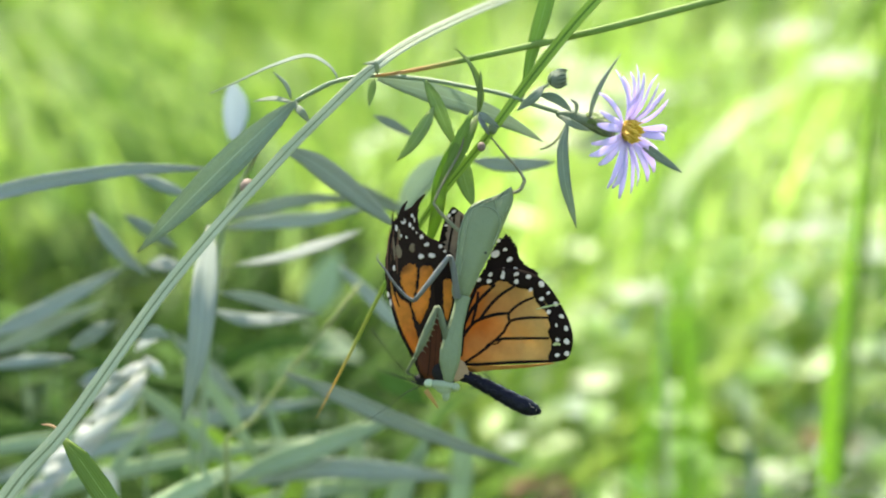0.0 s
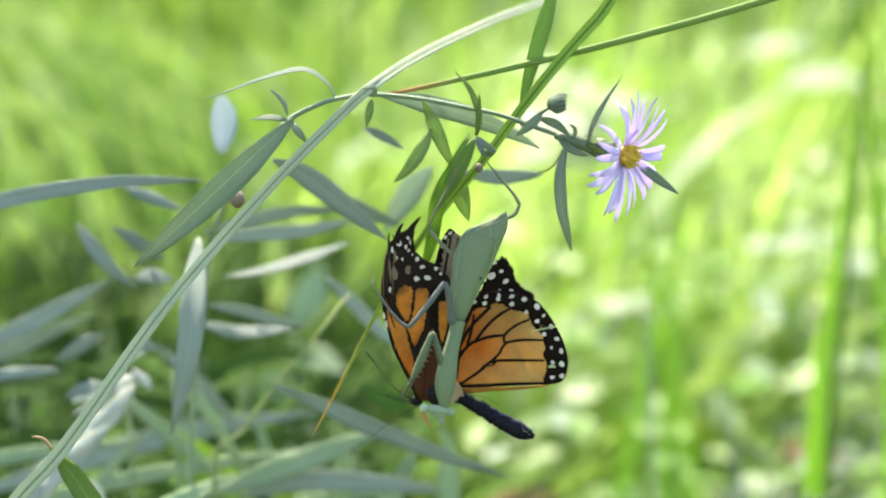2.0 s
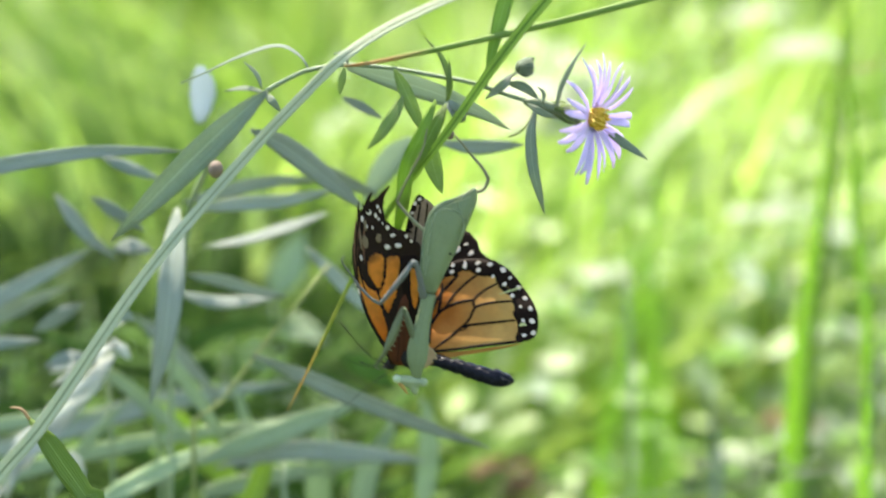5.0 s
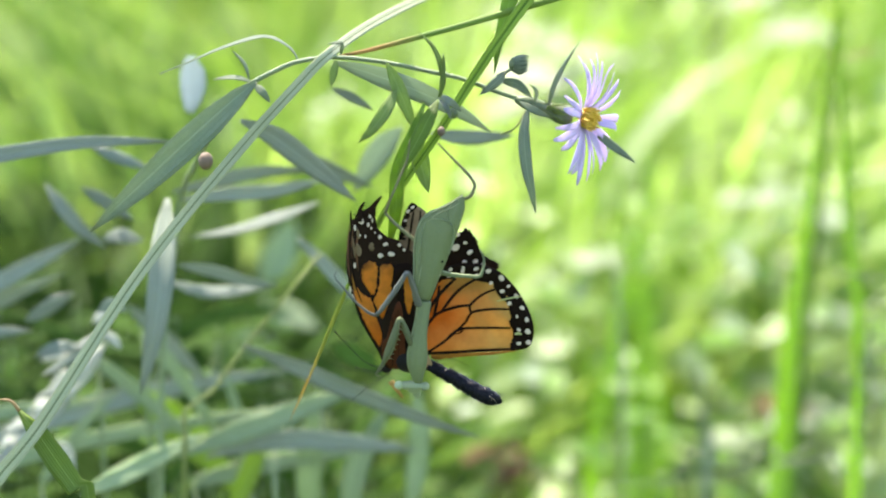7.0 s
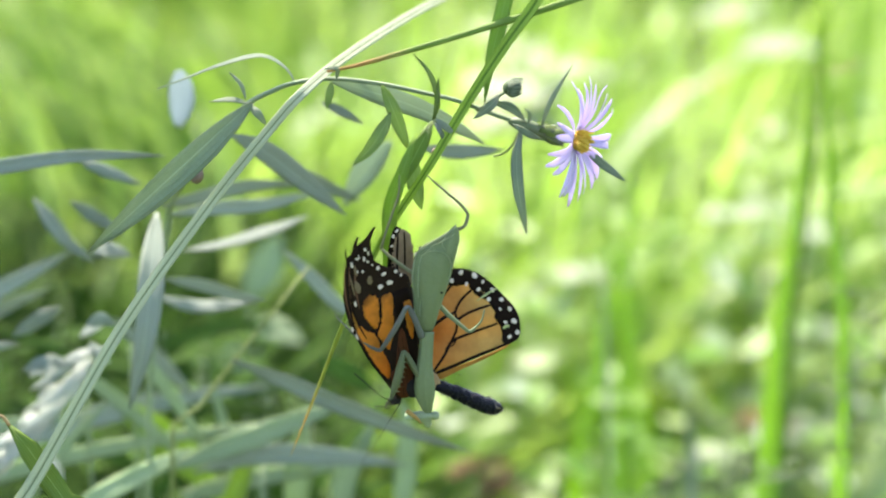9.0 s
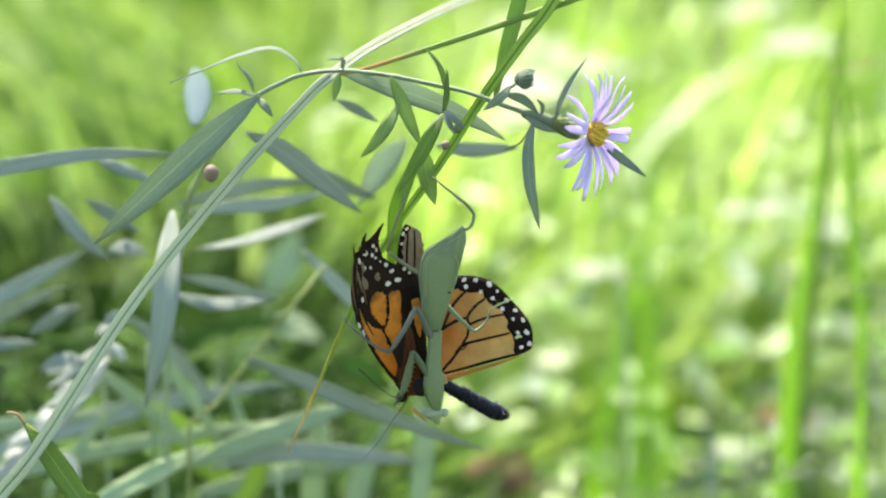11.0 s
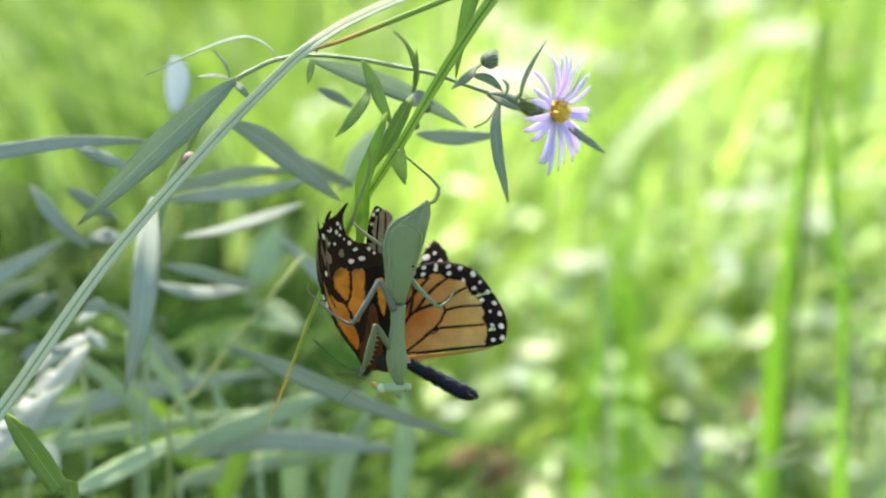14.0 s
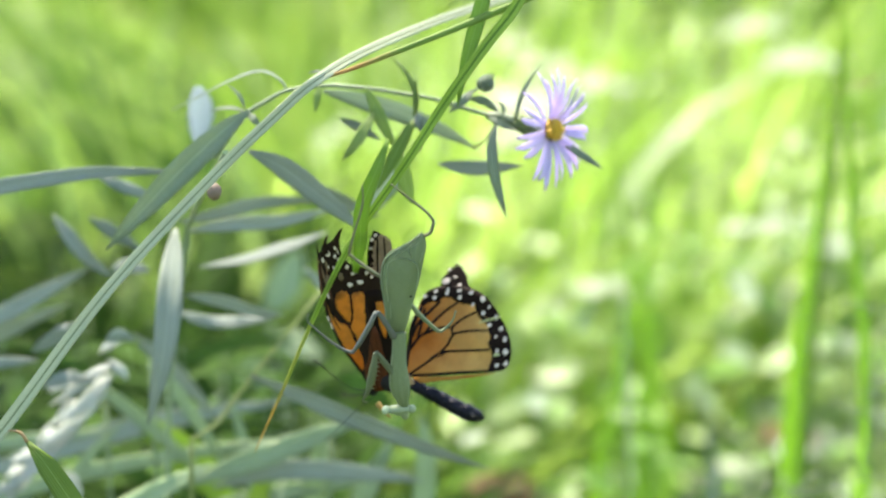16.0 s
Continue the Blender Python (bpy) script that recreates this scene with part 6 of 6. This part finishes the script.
# ---- what moves ----
def carried(rows, ob):
    """Rows of sheet motion, carried over to where ob stands on the sheet."""
    return [(t, SHEET @ m @ Matrix.Translation(ROOT[ob.name] * 0.001)) for t, m in rows]


def turned(ob, rows):
    """Rows of (seconds, degrees about x, y, z) for a part at its hinge."""
    x, y, z = ob.location
    return [(t, pose(x, y, z, rx, ry, rz)) for t, rx, ry, rz in rows]


def swung(ob, hinge, rows):
    """The same, about another part's hinge."""
    h, d = hinge.location.copy(), ob.location - hinge.location
    return [(t, pose(h.x, h.y, h.z, rx, ry, rz) @ Matrix.Translation(d)) for t, rx, ry, rz in rows]


def motions():
    branch = [
        (0, pose(0.0000, 0.0000, 0.0000, 0.00, 0.00, 0.00)),
        (0.5, pose(0.0010, -0.0012, 0.0003, 0.07, 1.08, 0.04)),
        (1, pose(0.0013, -0.0008, -0.0009, 0.62, 1.93, 0.32)),
        (1.5, pose(0.0014, -0.0017, -0.0028, 5.81, 1.03, -0.09)),
        (2, pose(0.0012, -0.0020, -0.0022, 9.55, 0.18, -0.90)),
        (2.5, pose(0.0020, -0.0011, -0.0028, 3.36, 2.38, 0.50)),
        (3, pose(0.0019, -0.0014, -0.0029, 3.88, 2.65, 0.34)),
        (3.5, pose(-0.0002, -0.0024, -0.0077, 3.68, -0.79, -0.39)),
        (4, pose(0.0002, -0.0019, -0.0078, 5.63, 0.32, -0.08)),
        (4.5, pose(0.0005, -0.0023, -0.0088, 5.93, -0.91, -0.32)),
        (5, pose(0.0003, -0.0012, -0.0077, -0.09, 0.74, 0.42)),
        (5.2, pose(-0.0001, 0.0021, -0.0019, -22.82, -3.78, 0.66)),
        (7.3, pose(-0.0002, -0.0029, 0.0024, 0.65, 7.93, -0.69)),
        (7.5, pose(-0.0000, -0.0029, -0.0084, 2.54, 2.94, -1.36)),
        (8, pose(-0.0003, -0.0039, -0.0095, 3.14, 1.73, -1.75)),
        (8.3, pose(-0.0017, -0.0041, -0.0099, 4.38, 1.90, -2.07)),
        (8.4, pose(0.0001, 0.0008, -0.0021, -1.72, -1.07, 1.51)),
        (8.5, pose(-0.0036, -0.0045, -0.0071, 4.39, -3.01, -5.31)),
        (8.6, pose(-0.0111, -0.0055, -0.0025, -0.43, -21.25, -5.78)),
        (8.7, pose(-0.0070, -0.0069, -0.0053, 2.21, 6.70, -0.98)),
        (9, pose(0.0005, -0.0042, -0.0053, 2.21, 6.70, -0.98)),
        (9.5, pose(-0.0013, -0.0027, -0.0104, 0.78, 4.71, -1.08)),
        (9.7, pose(-0.0020, -0.0031, 0.0021, 0.79, 9.89, -1.28)),
        (11.8, pose(-0.0007, -0.0030, -0.0056, -0.58, -2.47, -1.32)),
        (12, pose(-0.0008, -0.0022, -0.0121, -3.97, 1.89, -0.84)),
        (12.5, pose(-0.0016, -0.0022, -0.0117, -3.20, 2.47, -1.16)),
        (13, pose(-0.0016, -0.0009, -0.0095, 0.74, -0.16, -0.48)),
        (13.5, pose(-0.0029, -0.0009, -0.0174, -4.53, 2.70, -0.62)),
        (14, pose(-0.0019, -0.0003, -0.0145, -4.92, 5.46, -0.27)),
        (14.5, pose(-0.0032, 0.0013, -0.0203, -6.12, 5.27, 0.55)),
        (15, pose(-0.0042, 0.0017, -0.0248, -4.56, 0.26, 0.25)),
        (15.2, pose(-0.0065, 0.0006, -0.0295, -15.51, -0.93, -2.58)),
        (15.5, pose(-0.0068, 0.0122, -0.0396, -19.71, -0.16, 6.38)),
        (15.8, pose(-0.0070, 0.0074, -0.0450, -12.00, -0.66, 3.60)),
        (16, pose(-0.0071, 0.0034, -0.0494, -5.68, -1.06, 1.34)),
    ]
    walk(aster_branch_ob, carried(branch, aster_branch_ob))
    walk(golden_stalk_ob, carried([
        (0, pose(0.0000, 0.0000, 0.0000, 0.00, -0.00, 0.00)),
        (0.5, pose(0.0009, -0.0012, 0.0000, 0.13, -0.16, 0.17)),
        (1, pose(0.0013, -0.0009, -0.0000, 0.30, -0.32, 0.33)),
        (1.5, pose(0.0017, -0.0017, 0.0000, 0.33, -0.48, 0.50)),
        (2, pose(0.0020, -0.0020, 0.0000, 0.36, -0.62, 0.60)),
        (2.5, pose(0.0020, -0.0015, 0.0000, 0.28, -0.75, 0.70)),
        (3, pose(0.0022, -0.0016, 0.0000, 0.34, -0.79, 0.80)),
        (3.5, pose(0.0009, -0.0026, -0.0000, 0.45, -0.88, 0.90)),
        (4, pose(0.0008, -0.0023, -0.0000, 0.37, -0.91, 0.70)),
        (4.5, pose(0.0012, -0.0028, -0.0000, 0.39, -0.90, 0.50)),
        (5, pose(0.0002, -0.0021, -0.0001, -0.55, -1.14, 0.30)),
        (5.2, pose(0.0028, -0.0018, -0.0001, -0.92, -1.34, 2.50)),
        (7.3, pose(0.0028, -0.0001, -0.0000, -1.14, -1.27, 3.50)),
        (7.5, pose(0.0030, 0.0004, -0.0001, -1.09, -1.49, 3.50)),
        (8, pose(0.0030, -0.0007, -0.0001, -0.93, -1.57, 3.50)),
        (8.3, pose(0.0029, -0.0012, -0.0000, -0.87, -1.63, 3.50)),
        (8.5, pose(0.0047, 0.0000, -0.0000, -0.88, -1.58, 6.10)),
        (9, pose(0.0039, -0.0005, 0.0000, -0.81, -1.88, 4.50)),
        (9.5, pose(0.0021, 0.0005, -0.0000, -0.83, -1.54, 4.14)),
        (9.7, pose(0.0020, 0.0007, 0.0000, -0.52, -1.08, 4.00)),
        (11.8, pose(0.0061, 0.0003, 0.0001, -1.12, -1.28, 8.50)),
        (12, pose(0.0060, 0.0012, 0.0000, -1.03, -1.30, 9.00)),
        (12.5, pose(0.0054, 0.0018, -0.0000, -1.03, -1.35, 8.90)),
        (13, pose(0.0053, 0.0029, -0.0000, -1.08, -1.28, 9.30)),
        (13.5, pose(0.0050, 0.0027, -0.0002, -1.17, -1.46, 9.70)),
        (14, pose(0.0054, 0.0034, -0.0001, -1.22, -1.47, 10.10)),
        (14.5, pose(0.0045, 0.0039, -0.0002, -0.94, -1.46, 10.50)),
        (15, pose(0.0022, 0.0037, -0.0003, -0.92, -1.53, 7.64)),
        (15.2, pose(0.0015, 0.0014, -0.0004, -0.98, -1.26, 6.50)),
        (15.5, pose(-0.0005, 0.0099, -0.0002, -0.80, -1.06, 10.50)),
        (15.8, pose(-0.0002, 0.0060, -0.0001, -0.53, -1.15, 9.90)),
        (16, pose(0.0004, 0.0038, -0.0000, -0.49, -1.22, 9.50)),
    ], golden_stalk_ob))
    walk(grass_blade_ob, carried([
        (0, pose(0.0000, 0.0000, 0.0000, 0.00, -0.00, 0.00)),
        (0.5, pose(0.0008, -0.0012, 0.0000, 0.13, -0.16, 0.02)),
        (1, pose(0.0011, -0.0010, -0.0000, 0.30, -0.31, 0.04)),
        (1.5, pose(0.0014, -0.0019, 0.0000, 0.33, -0.47, 0.05)),
        (2, pose(0.0017, -0.0022, -0.0000, 0.36, -0.62, 0.10)),
        (2.5, pose(0.0015, -0.0017, 0.0000, 0.29, -0.75, 0.14)),
        (3, pose(0.0017, -0.0019, 0.0000, 0.34, -0.78, 0.18)),
        (3.5, pose(0.0004, -0.0029, -0.0000, 0.46, -0.88, 0.23)),
        (4, pose(0.0007, -0.0023, -0.0000, 0.37, -0.90, 0.57)),
        (4.5, pose(0.0015, -0.0028, -0.0000, 0.38, -0.90, 0.91)),
        (5, pose(0.0010, -0.0018, -0.0000, -0.57, -1.13, 1.25)),
        (5.2, pose(0.0036, -0.0017, -0.0000, -0.94, -1.33, 3.34)),
        (7.3, pose(0.0020, -0.0025, -0.0001, -1.12, -1.29, 2.51)),
        (7.5, pose(0.0023, -0.0020, -0.0001, -1.06, -1.51, 2.43)),
        (8, pose(0.0019, -0.0033, -0.0001, -0.88, -1.60, 1.89)),
        (8.3, pose(0.0015, -0.0039, -0.0001, -0.81, -1.66, 1.56)),
        (8.5, pose(0.0016, -0.0038, -0.0001, -0.76, -1.64, 1.81)),
        (9, pose(-0.0013, -0.0082, 0.0000, 0.00, 0.00, 5.99)),
        (9.5, pose(-0.0057, -0.0069, 0.0000, 0.00, 0.00, 3.60)),
        (9.7, pose(-0.0059, -0.0068, 0.0000, 0.00, 0.00, 3.58)),
        (11.8, pose(0.0012, -0.0037, -0.0000, -0.97, -1.40, 2.06)),
        (12, pose(0.0008, -0.0030, -0.0000, -0.86, -1.41, 2.07)),
        (12.5, pose(-0.0003, -0.0025, -0.0001, -0.85, -1.47, 1.56)),
        (13, pose(-0.0002, -0.0015, -0.0001, -0.91, -1.40, 2.10)),
        (13.5, pose(-0.0003, -0.0016, -0.0003, -0.98, -1.60, 2.64)),
        (14, pose(-0.0021, -0.0019, -0.0003, -0.95, -1.66, 0.33)),
        (14.5, pose(-0.0053, -0.0022, -0.0004, -0.61, -1.63, -1.97)),
        (15, pose(-0.0051, -0.0011, -0.0004, -0.67, -1.65, -1.46)),
        (15.2, pose(-0.0042, -0.0028, -0.0005, -0.81, -1.38, -0.74)),
        (15.5, pose(-0.0103, 0.0026, -0.0003, -0.56, -1.21, -1.72)),
        (15.8, pose(-0.0093, -0.0010, -0.0002, -0.30, -1.23, -1.47)),
        (16, pose(-0.0081, -0.0029, -0.0002, -0.25, -1.29, -1.30)),
    ], grass_blade_ob))
    walk(holding_stalk_ob, carried([
        (0, pose(0.0000, 0.0000, 0.0000, 0.00, -0.00, 0.00)),
        (0.5, pose(0.0009, -0.0012, 0.0000, 0.13, -0.16, -0.40)),
        (1, pose(0.0013, -0.0009, -0.0000, 0.30, -0.31, -0.40)),
        (1.5, pose(0.0017, -0.0018, 0.0000, 0.33, -0.47, -0.40)),
        (2, pose(0.0013, -0.0028, -0.0000, 0.37, -0.62, -0.40)),
        (2.5, pose(0.0015, -0.0018, 0.0000, 0.30, -0.75, -0.40)),
        (3, pose(0.0018, -0.0021, 0.0000, 0.35, -0.78, -0.40)),
        (3.5, pose(-0.0004, -0.0032, -0.0000, 0.47, -0.87, -0.40)),
        (4, pose(0.0007, -0.0025, -0.0000, 0.38, -0.90, -0.40)),
        (4.5, pose(0.0005, -0.0030, -0.0000, 0.40, -0.89, -0.40)),
        (5, pose(-0.0008, -0.0021, -0.0001, -0.57, -1.13, 1.10)),
        (5.2, pose(-0.0050, 0.0038, -0.0003, -0.79, -1.42, -2.70)),
        (7.3, pose(0.0003, -0.0069, -0.0000, -1.18, -1.24, 5.00)),
        (7.5, pose(-0.0002, -0.0066, -0.0001, -1.14, -1.46, 5.50)),
        (8, pose(-0.0003, -0.0081, -0.0001, -0.97, -1.55, 5.00)),
        (8.3, pose(0.0005, -0.0072, -0.0001, -0.87, -1.63, 3.60)),
        (8.5, pose(-0.0078, -0.0083, -0.0003, -0.62, -1.70, -2.80)),
        (8.6, pose(-0.0112, -0.0051, 0.0000, -0.84, -1.87, 5.40)),
        (8.7, pose(-0.0047, -0.0067, 0.0000, -0.84, -1.87, 5.40)),
        (9, pose(0.0013, -0.0107, 0.0000, -0.84, -1.87, 5.40)),
        (9.5, pose(-0.0023, -0.0088, -0.0001, -0.86, -1.52, 5.40)),
        (9.7, pose(-0.0013, -0.0096, 0.0000, -0.54, -1.07, 5.00)),
        (11.8, pose(-0.0021, -0.0111, 0.0000, -0.99, -1.38, 3.00)),
        (12, pose(-0.0021, -0.0106, -0.0000, -0.90, -1.39, 3.50)),
        (12.5, pose(-0.0028, -0.0100, -0.0001, -0.94, -1.42, 5.10)),
        (13, pose(-0.0029, -0.0088, -0.0001, -0.98, -1.36, 5.00)),
        (13.5, pose(-0.0050, -0.0086, -0.0003, -1.06, -1.54, 5.50)),
        (14, pose(-0.0040, -0.0081, -0.0002, -1.10, -1.56, 5.50)),
        (14.5, pose(-0.0055, -0.0064, -0.0004, -0.82, -1.53, 6.00)),
        (15, pose(-0.0066, -0.0054, -0.0004, -0.85, -1.57, 5.00)),
        (15.2, pose(-0.0147, -0.0053, -0.0007, -0.59, -1.49, -9.60)),
        (15.5, pose(-0.0127, 0.0008, -0.0004, -0.62, -1.18, 1.40)),
        (15.8, pose(-0.0115, -0.0042, -0.0003, -0.39, -1.21, 3.00)),
        (16, pose(-0.0115, -0.0065, -0.0003, -0.35, -1.26, 3.30)),
    ], holding_stalk_ob))
    x, y, z = sheath_ob.location
    walk(sheath_ob, [(t, pose(x + dx, y + dy, z, 0, 0, rz)) for t, dx, dy, rz in ((0.0, 0, 0, 0), (5.0, 0, 0, 0), (7.3, 0.0080, 0.0003, -3), (9.7, 0.0080, 0.0003, -3), (16.0, 0.0074, 0.0008, -3))])
    walk(monarch_ob, carried([
        (0, pose(0.0000, 0.0000, 0.0000, 0.00, -0.00, 0.00)),
        (0.5, pose(0.0010, -0.0011, -0.0009, -0.67, -0.09, 0.54)),
        (1, pose(0.0014, -0.0008, -0.0022, 1.61, -0.59, 0.76)),
        (1.5, pose(0.0018, -0.0017, -0.0016, 8.77, -1.04, 0.45)),
        (2, pose(0.0013, -0.0028, -0.0011, 3.28, -2.74, -0.35)),
        (2.5, pose(0.0017, -0.0017, 0.0013, 7.39, -7.08, 0.36)),
        (3, pose(0.0019, -0.0020, 0.0004, 6.80, -5.99, 0.39)),
        (3.5, pose(-0.0002, -0.0031, 0.0007, 11.36, -9.51, -0.34)),
        (4, pose(0.0008, -0.0023, -0.0016, 8.86, -6.09, -0.11)),
        (4.5, pose(0.0008, -0.0028, -0.0002, 13.43, -9.81, -0.27)),
        (5, pose(-0.0008, -0.0020, -0.0024, 10.24, -2.46, 1.03)),
        (5.2, pose(-0.0058, 0.0034, -0.0025, -0.79, 6.77, -8.66)),
        (7.3, pose(0.0001, -0.0069, -0.0028, 18.14, -6.09, 1.66)),
        (7.5, pose(-0.0005, -0.0065, -0.0034, 17.97, -5.32, 1.82)),
        (8, pose(-0.0006, -0.0080, -0.0030, 17.66, -6.56, 1.60)),
        (8.3, pose(0.0009, -0.0066, 0.0034, 14.80, -1.56, 6.65)),
        (8.5, pose(-0.0087, -0.0073, 0.0141, 24.78, 21.85, -1.45)),
        (8.6, pose(-0.0113, -0.0037, 0.0078, 19.89, 20.49, 16.13)),
        (8.7, pose(-0.0048, -0.0053, 0.0078, 19.89, 20.49, 16.13)),
        (9, pose(0.0012, -0.0093, 0.0078, 19.89, 20.49, 16.13)),
        (9.5, pose(-0.0025, -0.0078, 0.0078, 17.22, 19.46, 12.63)),
        (9.7, pose(-0.0014, -0.0084, 0.0086, 17.98, 20.79, 13.94)),
        (11.8, pose(-0.0014, -0.0097, -0.0014, 18.30, 8.76, 13.05)),
        (12, pose(-0.0018, -0.0099, -0.0051, 17.39, 1.20, 7.41)),
        (12.5, pose(-0.0028, -0.0096, -0.0078, 16.75, -0.86, 6.01)),
        (13, pose(-0.0028, -0.0084, -0.0093, 17.13, -0.85, 6.66)),
        (13.5, pose(-0.0051, -0.0083, -0.0086, 16.81, -1.90, 5.23)),
        (14, pose(-0.0039, -0.0076, -0.0096, 18.02, 0.53, 7.17)),
        (14.5, pose(-0.0056, -0.0059, -0.0090, 18.72, 0.11, 6.72)),
        (15, pose(-0.0063, -0.0046, -0.0044, 19.56, 2.00, 8.82)),
        (15.2, pose(-0.0152, -0.0041, -0.0051, 18.15, 33.90, 2.95)),
        (15.5, pose(-0.0128, 0.0017, -0.0249, 7.61, -22.74, 7.66)),
        (15.8, pose(-0.0101, -0.0029, 0.0024, 12.81, -1.11, 13.67)),
        (16, pose(-0.0112, -0.0059, -0.0202, 18.62, -13.19, 6.46)),
    ], monarch_ob))
    walk(mantis_ob, carried([
        (0, pose(0.0000, 0.0000, 0.0000, 0.00, -0.00, 0.00)),
        (0.5, pose(0.0011, -0.0012, -0.0013, -2.33, -0.07, 0.68)),
        (1, pose(0.0014, -0.0009, -0.0002, 6.16, -0.51, 0.88)),
        (1.5, pose(0.0017, -0.0018, 0.0004, 9.88, -0.84, 0.85)),
        (2, pose(0.0011, -0.0028, 0.0003, 5.14, -0.70, 0.23)),
        (2.5, pose(0.0011, -0.0022, -0.0004, 11.13, -1.40, 2.01)),
        (3, pose(0.0013, -0.0025, -0.0004, 11.20, -1.43, 2.00)),
        (3.5, pose(-0.0007, -0.0036, 0.0003, 14.33, -1.76, 2.21)),
        (4, pose(-0.0001, -0.0029, 0.0000, 15.11, -2.15, 2.31)),
        (4.5, pose(0.0000, -0.0036, 0.0008, 18.50, -2.40, 2.74)),
        (5, pose(-0.0010, -0.0026, 0.0009, 15.12, -1.97, 1.22)),
        (5.2, pose(-0.0081, 0.0005, 0.0069, 18.03, 0.85, -3.77)),
        (7.3, pose(-0.0003, -0.0070, 0.0012, 20.66, -2.23, 5.97)),
        (7.5, pose(-0.0006, -0.0065, 0.0010, 20.08, -2.59, 5.19)),
        (8, pose(-0.0009, -0.0081, 0.0012, 19.55, -2.16, 5.92)),
        (8.3, pose(0.0000, -0.0086, 0.0022, 21.37, -0.93, 10.02)),
        (8.5, pose(-0.0075, -0.0040, 0.0207, 1.30, -1.79, -9.74)),
        (8.6, pose(-0.0111, -0.0060, 0.0002, 22.33, -4.06, 9.77)),
        (8.7, pose(-0.0046, -0.0076, 0.0002, 22.33, -4.06, 9.77)),
        (9, pose(0.0014, -0.0116, 0.0002, 22.33, -4.06, 9.77)),
        (9.5, pose(-0.0022, -0.0099, -0.0008, 18.59, -3.34, 7.59)),
        (9.7, pose(-0.0009, -0.0098, -0.0015, 16.19, -2.85, 7.83)),
        (11.8, pose(-0.0012, -0.0131, 0.0026, 29.84, -1.87, 12.76)),
        (12, pose(-0.0023, -0.0112, 0.0003, 25.22, -4.44, 9.50)),
        (12.5, pose(-0.0034, -0.0107, 0.0010, 24.34, -2.69, 9.79)),
        (13, pose(-0.0031, -0.0090, -0.0001, 24.06, -4.34, 9.36)),
        (13.5, pose(-0.0055, -0.0093, 0.0008, 23.38, -2.50, 9.40)),
        (14, pose(-0.0042, -0.0083, 0.0004, 24.57, -3.90, 9.80)),
        (14.5, pose(-0.0062, -0.0073, 0.0010, 26.41, -3.07, 10.78)),
        (15, pose(-0.0065, -0.0063, 0.0011, 26.81, -2.78, 11.04)),
        (15.2, pose(-0.0128, -0.0018, -0.0015, -6.41, -1.07, -8.27)),
        (15.5, pose(-0.0105, -0.0005, 0.0007, 30.53, -8.14, 6.67)),
        (15.8, pose(-0.0096, -0.0063, 0.0000, 28.35, -6.14, 12.94)),
        (16, pose(-0.0108, -0.0071, 0.0002, 30.72, -8.30, 10.60)),
    ], mantis_ob))
    walk(abdomen_ob, turned(abdomen_ob, [(0, 0, 0, 0.0), (3, 0, 0, -1.9), (4.5, 0, 0, -0.7), (4.8, 0, 0, -0.5), (5, 0, 0, 10.0), (5.2, 0, 0, -23.3), (5.6, 0, 0, -7), (7.3, 0, 0, -2.7), (8, 0, 0, -3.6), (8.2, 0, 0, -46.0), (8.3, 0, 0, -52.7), (8.4, 0, 0, -58), (8.5, 0, 0, 18.0), (8.6, 0, 0, 4), (8.7, 0, 0, -14), (9, 0, 0, -10.1), (9.7, 0, 0, -5.9), (11.6, 0, 0, -29.1), (11.8, 0, 0, -46.1), (12, 0, 0, -28.4), (12.5, 0, 0, -15.0), (13, 0, 0, -9.7), (13.5, 0, 0, -9.2), (14, 0, 0, -8.2), (14.5, 0, 0, -5.2), (15, 0, 0, -35.8), (15.2, 0, 0, 5.1), (15.5, 0, 0, -25.7), (15.8, 0, 0, -12.7), (16, 0, 0, -6.5)]))
    beat = [(0, 0, 0, 0), (4.8, 0, 0, 0), (4.9, -4, 0, 1), (5.0, -30, 0, 4), (5.1, -8, -6, -2), (5.2, 0, 0, 0), (5.4, 0, 0, 0), (8.1, 0, 0, 0), (8.2, 0, 0, 0), (8.3, -10, 6, -3), (8.4, -80, 0, -2), (8.5, -8, 0, 0), (8.7, -18, 0, 0), (9, -22, 0, 2), (9.7, -24, 0, 1), (11.8, -34, 0, -4), (12.5, -35, 0, -4), (14.5, -32, 2, -5), (15, -33, 2, -5), (15.03, -70, 0, -4), (15.07, -120, 0, -4), (15.1, -160, 0, -4), (15.13, -120, 0, -4), (15.17, -70, 0, -4), (15.2, -36, 0, -4), (15.5, -33, 0, -4), (16, -34, -2, -4)]
    walk(hindwing_ob, turned(hindwing_ob, beat))
    walk(forewing_ob, swung(forewing_ob, hindwing_ob, [(t, rx - (9 if t > 8.9 else 0), ry, rz) for t, rx, ry, rz in beat]))
    walk(flip_ob, turned(flip_ob, [(0, 0, 0, 0), (5.1, 0, 0, 0), (5.2, 0, 0, 16), (5.4, 0, 0, 0), (8.4, 0, 0, 0), (8.5, 0, 0, 24), (8.7, 0, 0, 0), (15.1, 0, 0, 0), (15.2, 0, 0, 26), (15.4, 0, 0, 0), (16, 0, 0, 0)]))
    walk(far_leg_ob, turned(far_leg_ob, [(0, 0, 0, 124), (5.2, 0, 0, 124), (7.3, 0, 0, 36), (9, 0, 0, 5), (12, 0, 0, 0), (16, 0, 0, 0)]))


motions()
